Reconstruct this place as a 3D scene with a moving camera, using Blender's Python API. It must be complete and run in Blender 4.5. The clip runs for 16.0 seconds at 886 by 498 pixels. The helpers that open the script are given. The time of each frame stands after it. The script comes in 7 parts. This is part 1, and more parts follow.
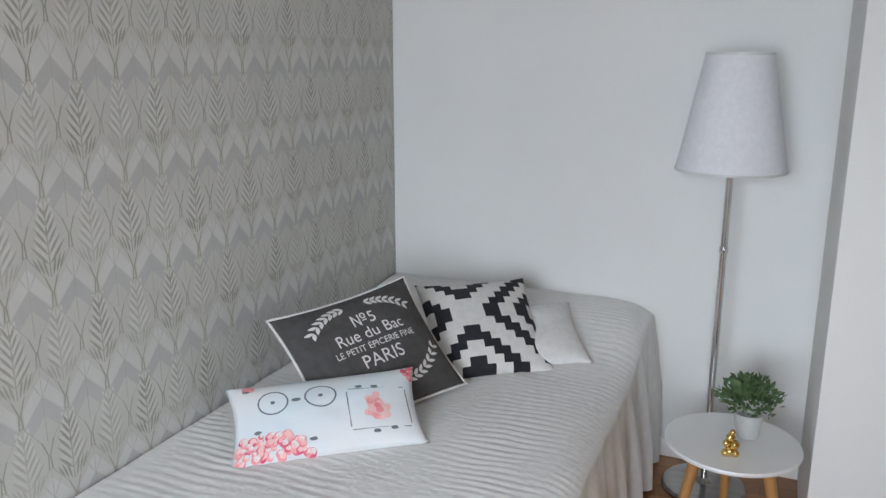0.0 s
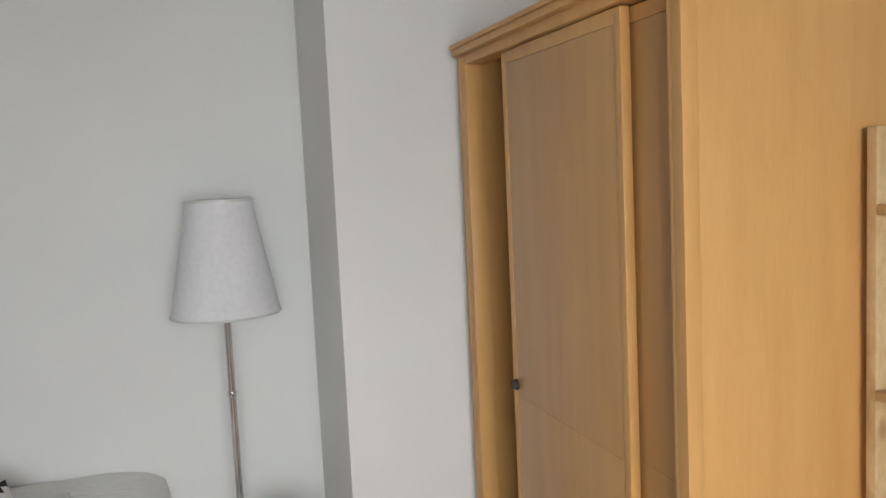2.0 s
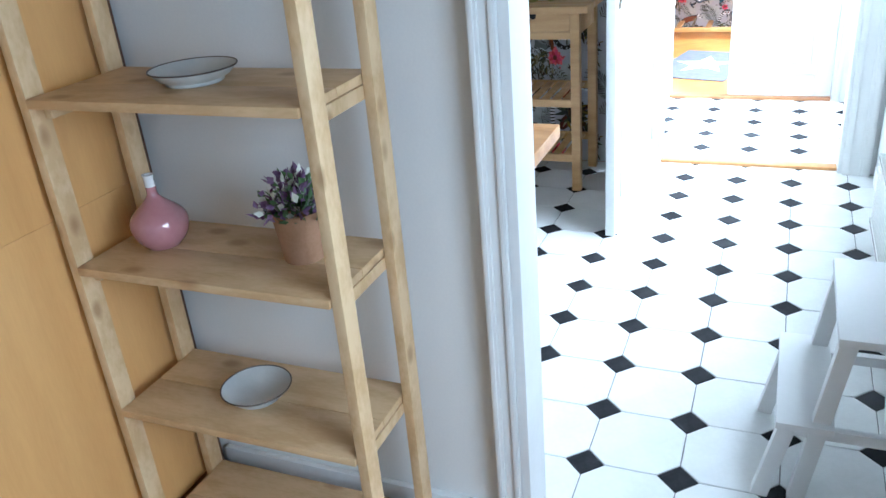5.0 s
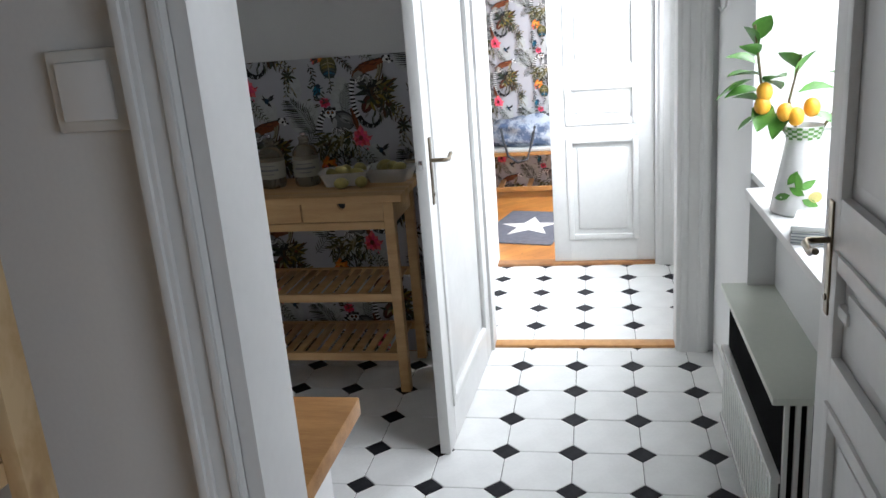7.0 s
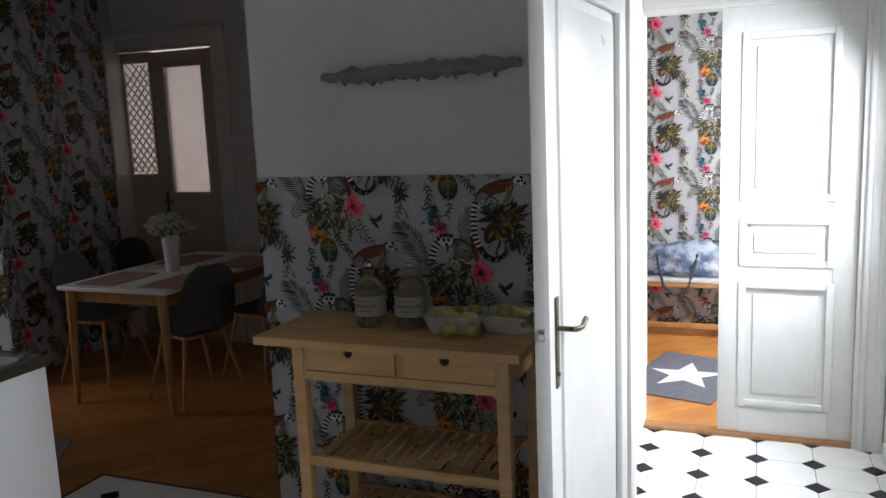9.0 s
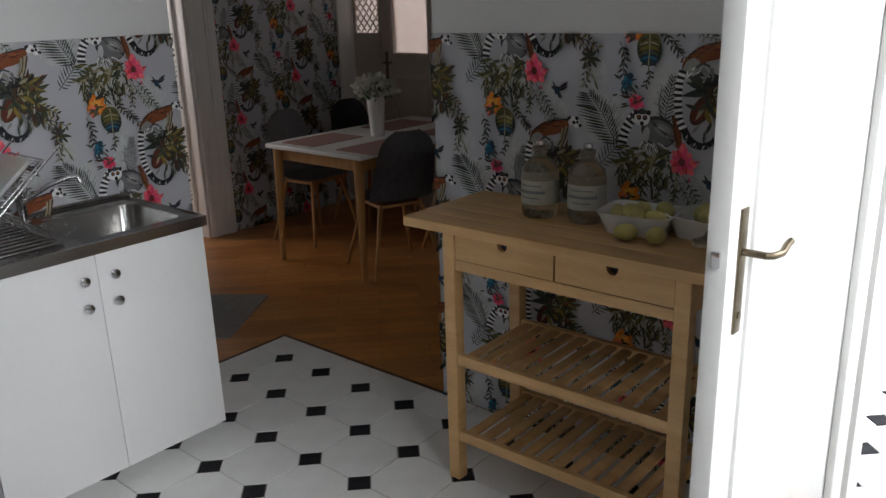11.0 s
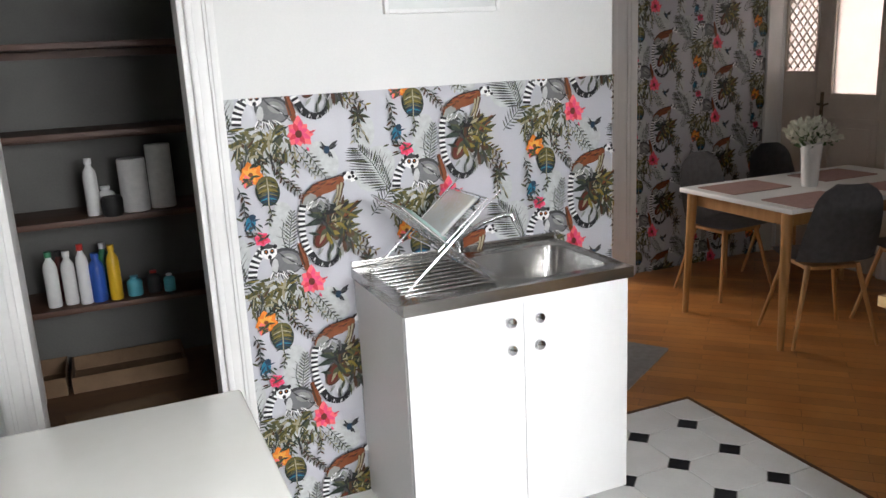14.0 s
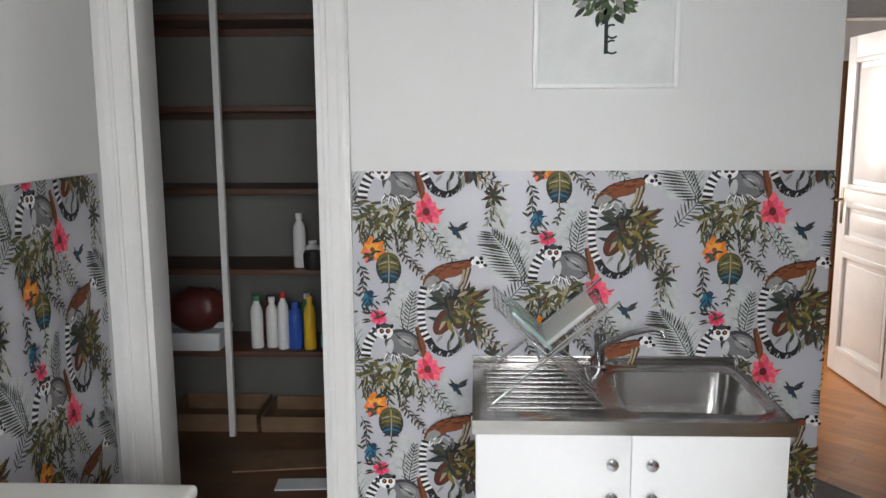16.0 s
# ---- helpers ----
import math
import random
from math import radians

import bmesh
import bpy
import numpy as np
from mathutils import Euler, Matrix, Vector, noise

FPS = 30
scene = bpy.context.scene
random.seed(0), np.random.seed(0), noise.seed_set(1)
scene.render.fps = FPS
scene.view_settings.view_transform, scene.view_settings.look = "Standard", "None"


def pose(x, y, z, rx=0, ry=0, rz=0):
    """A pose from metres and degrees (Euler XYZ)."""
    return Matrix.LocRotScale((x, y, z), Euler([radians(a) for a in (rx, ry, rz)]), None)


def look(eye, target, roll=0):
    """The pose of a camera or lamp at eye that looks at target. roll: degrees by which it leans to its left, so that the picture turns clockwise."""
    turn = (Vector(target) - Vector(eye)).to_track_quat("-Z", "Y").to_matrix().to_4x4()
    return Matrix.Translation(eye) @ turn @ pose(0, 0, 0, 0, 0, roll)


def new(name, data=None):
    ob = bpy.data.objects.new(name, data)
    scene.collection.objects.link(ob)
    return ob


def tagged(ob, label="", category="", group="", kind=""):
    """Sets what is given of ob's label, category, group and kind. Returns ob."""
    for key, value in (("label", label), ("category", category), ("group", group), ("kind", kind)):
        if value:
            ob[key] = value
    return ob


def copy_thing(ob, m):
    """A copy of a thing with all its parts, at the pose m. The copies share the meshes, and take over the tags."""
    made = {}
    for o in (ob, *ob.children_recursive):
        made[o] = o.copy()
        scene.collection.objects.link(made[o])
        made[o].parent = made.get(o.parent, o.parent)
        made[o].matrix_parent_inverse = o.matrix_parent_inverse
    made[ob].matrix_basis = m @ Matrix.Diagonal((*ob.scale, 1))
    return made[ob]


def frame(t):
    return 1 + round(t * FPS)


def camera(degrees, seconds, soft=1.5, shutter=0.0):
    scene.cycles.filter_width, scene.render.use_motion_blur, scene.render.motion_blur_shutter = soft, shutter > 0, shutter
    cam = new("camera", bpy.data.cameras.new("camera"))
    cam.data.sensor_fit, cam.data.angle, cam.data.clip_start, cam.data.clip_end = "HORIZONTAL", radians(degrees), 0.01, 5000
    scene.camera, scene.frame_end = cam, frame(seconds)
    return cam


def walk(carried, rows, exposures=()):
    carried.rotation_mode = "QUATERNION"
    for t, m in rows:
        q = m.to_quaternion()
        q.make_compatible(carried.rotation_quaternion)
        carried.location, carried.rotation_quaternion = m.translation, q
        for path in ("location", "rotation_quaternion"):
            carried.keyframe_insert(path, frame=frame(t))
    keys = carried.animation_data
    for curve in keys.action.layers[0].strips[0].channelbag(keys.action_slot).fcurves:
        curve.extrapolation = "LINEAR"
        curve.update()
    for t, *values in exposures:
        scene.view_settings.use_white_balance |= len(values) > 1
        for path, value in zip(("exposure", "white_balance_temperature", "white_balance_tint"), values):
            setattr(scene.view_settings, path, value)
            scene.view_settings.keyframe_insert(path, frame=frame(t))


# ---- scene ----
cam = camera(57.8, 16.0, soft=1.5)
PATH = [
    (0, (-3.88, -2.835, 1.576), (-4.625, -1.041, 1.101), 0.1),
    (0.5, (-3.896, -2.823, 1.639), (-4.471, -0.953, 1.225), -0.1),
    (1, (-4.016, -2.767, 1.637), (-4.297, -0.796, 1.446), -2.4),
    (1.5, (-4.074, -2.745, 1.573), (-3.977, -0.752, 1.43), -1.3),
    (2, (-4.13, -2.76, 1.631), (-3.51, -0.868, 1.44), -2.7),
    (2.5, (-4.16, -2.817, 1.656), (-3.149, -1.105, 1.44), -4.0),
    (3, (-4.145, -2.856, 1.631), (-2.951, -1.277, 1.347), -4.4),
    (3.5, (-4.133, -2.858, 1.603), (-2.857, -1.418, 1.058), -6.2),
    (4, (-4.079, -2.879, 1.549), (-2.684, -1.64, 0.83), -7.0),
    (4.5, (-4.032, -2.897, 1.517), (-2.524, -1.917, 0.642), -7.6),
    (5, (-3.987, -2.907, 1.516), (-2.337, -2.167, 0.662), -5.2),
    (5.2, (-3.967, -2.916, 1.532), (-2.283, -2.244, 0.689), -5.1),
    (7.3, (-3.289, -2.848, 1.625), (-1.391, -2.495, 1.103), -4.65),
    (7.5, (-3.197, -2.838, 1.633), (-1.29, -2.487, 1.141), -4.7),
    (8, (-2.94, -2.798, 1.617), (-1.057, -2.281, 1.197), -4.3),
    (8.2, (-2.913, -2.791, 1.656), (-1.033, -2.229, 1.267), -3.2),
    (10.3, (-2.183, -2.744, 1.609), (-0.521, -1.688, 1.256), -2.1),
    (10.5, (-2.166, -2.748, 1.61), (-0.554, -1.64, 1.194), -1.1),
    (11, (-2.11, -2.769, 1.561), (-0.653, -1.535, 0.966), -1.8),
    (11.5, (-2.126, -2.792, 1.546), (-0.794, -1.465, 0.864), -1.7),
    (12, (-2.174, -2.793, 1.534), (-1.037, -1.294, 0.857), -2.1),
    (12.5, (-2.217, -2.786, 1.55), (-1.23, -1.167, 0.912), -1.9),
    (13, (-2.215, -2.767, 1.555), (-1.373, -1.05, 0.971), -2.3),
    (13.5, (-2.186, -2.619, 1.58), (-1.4, -0.869, 1.015), -2.4),
    (14, (-2.131, -2.483, 1.581), (-1.377, -0.694, 1.103), -2.8),
    (14.5, (-2.021, -2.416, 1.597), (-1.52, -0.544, 1.102), -3.8),
    (15, (-1.807, -2.356, 1.604), (-1.487, -0.453, 1.081), -2.3),
    (15.5, (-1.59, -2.317, 1.577), (-1.419, -0.366, 1.17), -3.6),
    (16, (-1.369, -2.321, 1.611), (-1.448, -0.347, 1.3), -0.3),
]
EXPOSURES = [(0, -1.2, 6100, 10), (0.5, -1.4, 6300, 10), (1.5, -1.35, 6700, 10), (2.2, -1.3, 6700, 10), (3.2, -1.15, 5900, 9), (4, -1.05, 5200, 7), (5.2, -1.55, 5000, 1),
             (7.3, -3.2, 6100, 10), (8.2, -3.4, 6100, 10), (10.3, -2.9, 6300, 10), (11, -2.75, 6300, 10), (11.5, -2.45, 6300, 10), (12, -1.9, 6300, 10), (13, -1.3, 6400, 10), (14, -1.3, 6400, 10),
             (15, -1.5, 6300, 8), (16, -1.8, 6400, 10)]

walk(cam, [(t, look(eye, target, roll)) for t, eye, target, roll in PATH],
     exposures=EXPOSURES)

# ---------------------------------------------------------------- light
world = bpy.data.worlds.new("sky")
scene.world = world
world.use_nodes = True
sky = world.node_tree.nodes.new("ShaderNodeTexSky")
sky.sky_type, sky.sun_disc = "NISHITA", False
sky.sun_elevation, sky.sun_rotation = radians(40), radians(200)
world.node_tree.links.new(sky.outputs[0], world.node_tree.nodes["Background"].inputs[0])
world.node_tree.nodes["Background"].inputs[1].default_value = 0.08

sun = new("sun", bpy.data.lights.new("sun", "SUN"))
sun.data.energy, sun.data.angle, sun.data.color = 0.7, radians(15), (1.0, 0.96, 0.9)
sun.matrix_basis = look((0, 0, 0), (0.34, 0.94, -0.84))


def window_light(name, at, target, width, height, watts, tint, spread=180):
    """Daylight that comes in at a window's opening, a real or an added one."""
    ob = new(name, bpy.data.lights.new(name, "AREA"))
    ob.data.shape, ob.data.size, ob.data.size_y = "RECTANGLE", width, height
    ob.data.energy, ob.data.color, ob.data.spread = watts, tint, radians(spread)
    ob.matrix_basis = look(at, target)
    return ob


window_light("daylight_bedroom", (-4.2, -4.52, 1.55), (-4.2, -1.4, 0.0), 1.5, 1.3, 135, (0.88, 0.94, 1.0), 130)
window_light("daylight_kitchen", (-1.215, -3.80, 1.68), (-1.3, -1.9, 0.0), 1.25, 1.25, 330, (0.98, 0.98, 1.0), 150)
window_light("daylight_entrance", (2.6, -3.92, 1.6), (2.5, -2.2, 0.4), 1.4, 1.4, 850, (0.97, 0.98, 1.0))
# added source at an unseen hall window, brightens the tiled hall
window_light("added_light_hall", (0.9, -3.50, 1.65), (0.9, -2.2, 0.8), 0.75, 1.1, 700, (0.97, 0.98, 1.0), 130)
window_light("daylight_parlour", (4.62, 1.0, 1.65), (2.0, 1.3, 1.2), 1.4, 1.4, 560, (1.0, 0.92, 0.88))
# added lamp at an unseen far-room opening, lifts the dining room
window_light("added_light_far_room", (-0.35, 4.34, 1.6), (0.6, 2.4, 0.6), 1.1, 1.3, 230, (1.0, 0.92, 0.86))


# ---------------------------------------------------------------- materials
def material(name, col, col2=None, rough=0.6, metal=0.0, scale=6.0, fine=90.0, bump=0.08, stretch=(1, 1, 1),
             spec=0.5, coat=0.0, vary=0.0, alpha=1.0, transmission=0.0, mottled=0.5):
    """A surface of two near colours that vary at two scales, with fine relief."""
    m = bpy.data.materials.new(name)
    m.use_nodes = True
    n, l = m.node_tree.nodes, m.node_tree.links
    b = n["Principled BSDF"]
    col2 = col2 or tuple(c * 0.88 for c in col)
    tc, mp = n.new("ShaderNodeTexCoord"), n.new("ShaderNodeMapping")
    mp.inputs["Scale"].default_value = stretch
    l.new(tc.outputs["Object"], mp.inputs[0])
    big, small = n.new("ShaderNodeTexNoise"), n.new("ShaderNodeTexNoise")
    big.inputs["Scale"].default_value, big.inputs["Detail"].default_value = scale, 5
    small.inputs["Scale"].default_value, small.inputs["Detail"].default_value = fine, 3
    for k in (big, small):
        l.new(mp.outputs[0], k.inputs["Vector"])
    add = n.new("ShaderNodeMath")
    add.operation = "MULTIPLY_ADD"
    l.new(small.outputs[0], add.inputs[0])
    add.inputs[1].default_value = 0.35
    l.new(big.outputs[0], add.inputs[2])
    ramp = n.new("ShaderNodeMapRange")
    ramp.inputs[1].default_value, ramp.inputs[2].default_value = 0.68 - mottled * 0.4, 0.68 + mottled * 0.4
    l.new(add.outputs[0], ramp.inputs[0])
    mix = n.new("ShaderNodeMix")
    mix.data_type = "RGBA"
    l.new(ramp.outputs[0], mix.inputs["Factor"])
    mix.inputs["A"].default_value, mix.inputs["B"].default_value = (*col, 1), (*col2, 1)
    out = mix.outputs["Result"]
    if vary:
        info, hsv = n.new("ShaderNodeObjectInfo"), n.new("ShaderNodeHueSaturation")
        rng = n.new("ShaderNodeMapRange")
        rng.inputs[3].default_value, rng.inputs[4].default_value = 1 - vary, 1 + vary
        l.new(info.outputs["Random"], rng.inputs[0])
        l.new(rng.outputs[0], hsv.inputs["Value"])
        l.new(out, hsv.inputs["Color"])
        out = hsv.outputs[0]
    l.new(out, b.inputs["Base Color"])
    rr = n.new("ShaderNodeMapRange")
    rr.inputs[3].default_value, rr.inputs[4].default_value = max(0.02, rough - 0.06), min(1, rough + 0.06)
    l.new(big.outputs[0], rr.inputs[0])
    l.new(rr.outputs[0], b.inputs["Roughness"])
    b.inputs["Metallic"].default_value = metal
    b.inputs["Specular IOR Level"].default_value = spec
    b.inputs["Coat Weight"].default_value = coat
    b.inputs["Alpha"].default_value = alpha
    b.inputs["Transmission Weight"].default_value = transmission
    if bump:
        bp = n.new("ShaderNodeBump")
        bp.inputs["Strength"].default_value, bp.inputs["Distance"].default_value = bump, 0.004
        l.new(add.outputs[0], bp.inputs["Height"])
        l.new(bp.outputs[0], b.inputs["Normal"])
    return m


def planks(name, col, col2, length=0.45, width=0.07, turn=0.0, rough=0.35):
    """Lacquered parquet: staves of uneven tone with thin joints."""
    m = material(name, col, col2, rough, scale=3, fine=60, bump=0.05, stretch=(1, 1, 1))
    n, l = m.node_tree.nodes, m.node_tree.links
    b = n["Principled BSDF"]
    tc, mp, br = n.new("ShaderNodeTexCoord"), n.new("ShaderNodeMapping"), n.new("ShaderNodeTexBrick")
    mp.inputs["Rotation"].default_value = (0, 0, radians(turn))
    l.new(tc.outputs["Object"], mp.inputs[0])
    l.new(mp.outputs[0], br.inputs["Vector"])
    br.inputs["Scale"].default_value = 1.0
    br.inputs["Brick Width"].default_value, br.inputs["Row Height"].default_value = length, width
    br.inputs["Mortar Size"].default_value, br.inputs["Bias"].default_value = 0.0012, 0.0
    br.inputs["Color1"].default_value, br.inputs["Color2"].default_value = (1.12, 1.08, 1.02, 1), (0.78, 0.76, 0.74, 1)
    br.inputs["Mortar"].default_value = (0.35, 0.3, 0.28, 1)
    src = b.inputs["Base Color"].links[0].from_socket
    mul = n.new("ShaderNodeMix")
    mul.data_type, mul.blend_type = "RGBA", "MULTIPLY"
    mul.inputs["Factor"].default_value = 1.0
    l.new(src, mul.inputs["A"])
    l.new(br.outputs[0], mul.inputs["B"])
    l.new(mul.outputs["Result"], b.inputs["Base Color"])
    return m


def knots(m, stretch, dark, size=9.0):
    """Dark round knots, drawn out along the grain, on a wood."""
    n, l = m.node_tree.nodes, m.node_tree.links
    b = n["Principled BSDF"]
    tc, mp, vo, rp, mx = (n.new(k) for k in ("ShaderNodeTexCoord", "ShaderNodeMapping", "ShaderNodeTexVoronoi", "ShaderNodeMapRange", "ShaderNodeMix"))
    mp.inputs["Scale"].default_value = stretch
    l.new(tc.outputs["Object"], mp.inputs[0])
    l.new(mp.outputs[0], vo.inputs["Vector"])
    vo.inputs["Scale"].default_value = size
    rp.inputs[1].default_value, rp.inputs[2].default_value = 0.10, 0.24
    rp.inputs[3].default_value, rp.inputs[4].default_value = 0.75, 0.0
    l.new(vo.outputs["Distance"], rp.inputs[0])
    mx.data_type = "RGBA"
    l.new(rp.outputs[0], mx.inputs["Factor"])
    l.new(b.inputs["Base Color"].links[0].from_socket, mx.inputs["A"])
    mx.inputs["B"].default_value = (*dark, 1)
    l.new(mx.outputs["Result"], b.inputs["Base Color"])


M = {}
M["wall"] = material("wall_paint", (0.78, 0.78, 0.76), (0.72, 0.72, 0.71), 0.85, scale=1.2, fine=160, bump=0.10)
M["ceiling"] = material("ceiling_paint", (0.8, 0.8, 0.79), None, 0.9, scale=2, fine=120, bump=0.06)
M["gloss"] = material("white_gloss_paint", (0.80, 0.80, 0.78), (0.74, 0.74, 0.72), 0.3, scale=5, fine=40, bump=0.06)
M["trim"] = material("aged_white_trim", (0.80, 0.795, 0.775), (0.74, 0.735, 0.715), 0.42, scale=5, fine=60, bump=0.06)
M["leafpaper"] = material("leaf_paper", (0.57, 0.56, 0.52), (0.50, 0.49, 0.45), 0.8, scale=4, fine=220, bump=0.1)
M["leafgrey"] = material("leaf_paper_grey", (0.48, 0.475, 0.46), (0.43, 0.425, 0.41), 0.75, scale=8, fine=200, bump=0.05)
M["leaflight"] = material("leaf_paper_light", (0.61, 0.60, 0.57), (0.55, 0.545, 0.51), 0.75, scale=8, fine=200, bump=0.05)
M["leafline"] = material("leaf_paper_line", (0.30, 0.29, 0.235), (0.39, 0.38, 0.32), 0.7, scale=14, fine=200, bump=0.0)
M["leafline2"] = material("leaf_paper_pale_line", (0.39, 0.38, 0.325), (0.46, 0.45, 0.395), 0.7, scale=14, fine=200, bump=0.0)
M["paper"] = material("jungle_paper", (0.52, 0.52, 0.56), (0.47, 0.47, 0.505), 0.34, scale=5, fine=240, bump=0.08)
INK = {
    "olive": (0.10, 0.088, 0.025), "moss": (0.055, 0.06, 0.03), "fern": (0.105, 0.10, 0.05), "mist": (0.24, 0.245, 0.23), "sand": (0.30, 0.27, 0.18),
    "dark": (0.022, 0.032, 0.024), "teal": (0.02, 0.15, 0.24), "night": (0.016, 0.04, 0.07), "red": (0.50, 0.035, 0.06), "coral": (0.72, 0.13, 0.15), "rose": (0.66, 0.07, 0.16),
    "orange": (0.60, 0.17, 0.02), "amber": (0.66, 0.30, 0.05), "rust": (0.17, 0.05, 0.018), "ginger": (0.23, 0.075, 0.025), "umber": (0.06, 0.028, 0.014), "wine": (0.10, 0.018, 0.012),
    "black": (0.013, 0.013, 0.015), "soot": (0.05, 0.05, 0.052), "white": (0.74, 0.74, 0.73), "pale": (0.46, 0.46, 0.46),
    "grey": (0.15, 0.15, 0.155), "gold": (0.20, 0.15, 0.03), "wash": (0.46, 0.475, 0.47), "green": (0.055, 0.085, 0.035)}
for key, c in INK.items():
    M["ink_" + key] = material("print_" + key, c, tuple(min(1, v * 1.25 + 0.006) for v in c), 0.6, scale=45, fine=300, bump=0.0, spec=0.2)
M["tile"] = material("white_floor_tile", (0.84, 0.84, 0.82), (0.77, 0.77, 0.75), 0.38, scale=9, fine=70, bump=0.03, vary=0.03, spec=0.4)
M["inset"] = material("black_inset_tile", (0.016, 0.016, 0.018), (0.028, 0.028, 0.031), 0.6, scale=20, fine=90, bump=0.05, spec=0.05)
M["grout"] = material("grout", (0.33, 0.32, 0.30), (0.2, 0.19, 0.18), 0.9, scale=20, fine=150, bump=0.2)
M["parquet"] = planks("oak_parquet", (0.54, 0.245, 0.072), (0.42, 0.17, 0.045), turn=45)
M["parquet_b"] = planks("oak_parquet_bedroom", (0.36, 0.17, 0.06), (0.26, 0.11, 0.035), turn=0)
M["parquet_c"] = planks("oak_parquet_entrance", (0.55, 0.25, 0.06), (0.42, 0.17, 0.04), turn=45)
M["boards"] = planks("dark_boards", (0.16, 0.085, 0.045), (0.10, 0.05, 0.028), length=1.4, width=0.12, rough=0.5)
M["brass"] = material("aged_brass", (0.22, 0.18, 0.12), (0.12, 0.098, 0.065), 0.32, 1.0, scale=30, bump=0.05)
M["gold"] = material("polished_gold", (0.85, 0.62, 0.25), None, 0.15, 1.0, bump=0)
M["chrome"] = material("chrome", (0.72, 0.72, 0.73), (0.6, 0.6, 0.62), 0.12, 1.0, bump=0)
M["steel"] = material("brushed_steel", (0.52, 0.51, 0.49), (0.40, 0.39, 0.38), 0.22, 1.0, scale=4, fine=120, bump=0.012, stretch=(1, 8, 8))
M["yellow"] = material("honey_lacquered_wood", (0.66, 0.375, 0.13), (0.59, 0.32, 0.105), 0.42, scale=3, fine=40, bump=0.04, stretch=(5, 5, 0.6))
M["door_panel"] = material("beech_veneer", (0.58, 0.335, 0.13), (0.52, 0.295, 0.11), 0.38, scale=4, fine=50, bump=0.03, stretch=(5, 5, 0.5))
M["pine"] = material("raw_pine", (0.66, 0.48, 0.27), (0.54, 0.36, 0.175), 0.55, scale=7, fine=45, bump=0.06, stretch=(2.5, 2.5, 1.3), mottled=0.3)
M["pine_y"] = material("raw_pine_boards", (0.64, 0.45, 0.245), (0.52, 0.34, 0.165), 0.5, scale=6, fine=45, bump=0.06, stretch=(4, 1.1, 4), mottled=0.35)
knots(M["pine"], (1.6, 1.6, 0.9), (0.30, 0.17, 0.07))
knots(M["pine_y"], (1.3, 0.8, 1.3), (0.32, 0.18, 0.08))
M["birch"] = material("oiled_birch", (0.60, 0.38, 0.17), (0.48, 0.28, 0.11), 0.45, scale=4, fine=45, bump=0.06, stretch=(6, 0.8, 6))
M["oak"] = material("oak_legs", (0.46, 0.24, 0.08), (0.36, 0.17, 0.05), 0.45, scale=5, fine=60, bump=0.06, stretch=(5, 5, 0.6))
M["butcher"] = material("dark_butcher_block", (0.40, 0.21, 0.075), (0.28, 0.13, 0.04), 0.4, scale=5, fine=40, bump=0.05, stretch=(6, 0.9, 6), mottled=0.4)
M["white"] = material("white_lacquer", (0.82, 0.82, 0.81), (0.78, 0.78, 0.77), 0.4, scale=3, fine=50, bump=0.02)
M["enamel"] = material("white_enamel", (0.80, 0.80, 0.76), (0.76, 0.76, 0.71), 0.2, scale=4, fine=30, bump=0.02, coat=0.4)
M["cream"] = material("cream_enamel_side", (0.74, 0.735, 0.70), (0.69, 0.68, 0.64), 0.35, scale=5, fine=60, bump=0.04)
M["fabric_white"] = material("white_quilt", (0.82, 0.81, 0.79), (0.74, 0.73, 0.71), 0.95, scale=30, fine=240, bump=0.5, stretch=(1, 3, 1))
M["linen"] = material("white_linen", (0.76, 0.75, 0.73), None, 0.95, scale=40, fine=300, bump=0.3)
M["shade"] = material("lamp_shade_cloth", (0.76, 0.76, 0.78), (0.70, 0.70, 0.73), 0.9, scale=60, fine=300, bump=0.2)
M["charcoal"] = material("charcoal_cotton", (0.075, 0.072, 0.07), (0.055, 0.052, 0.05), 0.95, scale=40, fine=300, bump=0.35)
M["cotton_w"] = material("white_cotton", (0.74, 0.72, 0.69), None, 0.95, scale=50, fine=300, bump=0.3)
M["cotton_b"] = material("black_cotton", (0.014, 0.014, 0.018), (0.024, 0.024, 0.03), 0.95, scale=50, fine=300, bump=0.3)
M["ice"] = material("pale_blue_cotton", (0.62, 0.70, 0.74), (0.70, 0.68, 0.67), 0.95, scale=5, fine=260, bump=0.25)
M["pinkp"] = material("pink_print", (0.72, 0.22, 0.25), (0.80, 0.42, 0.40), 0.95, scale=60, fine=260, bump=0.2)
M["pinkl"] = material("blush_print", (0.80, 0.55, 0.52), (0.76, 0.42, 0.42), 0.95, scale=40, fine=260, bump=0.2)
M["redp"] = material("raspberry_print", (0.55, 0.06, 0.12), (0.70, 0.2, 0.25), 0.95, scale=90, fine=260, bump=0.2)
M["slate"] = material("slate_print", (0.16, 0.18, 0.20), None, 0.95, bump=0.1)
M["leaf"] = material("glossy_leaf", (0.06, 0.17, 0.025), (0.10, 0.26, 0.04), 0.35, scale=30, fine=120, bump=0.1)
M["leaf_s"] = material("small_leaf", (0.05, 0.11, 0.035), (0.13, 0.20, 0.08), 0.55, scale=40, fine=120, bump=0.1)
M["stem"] = material("stem", (0.12, 0.08, 0.04), (0.08, 0.10, 0.03), 0.7, scale=30, bump=0.2)
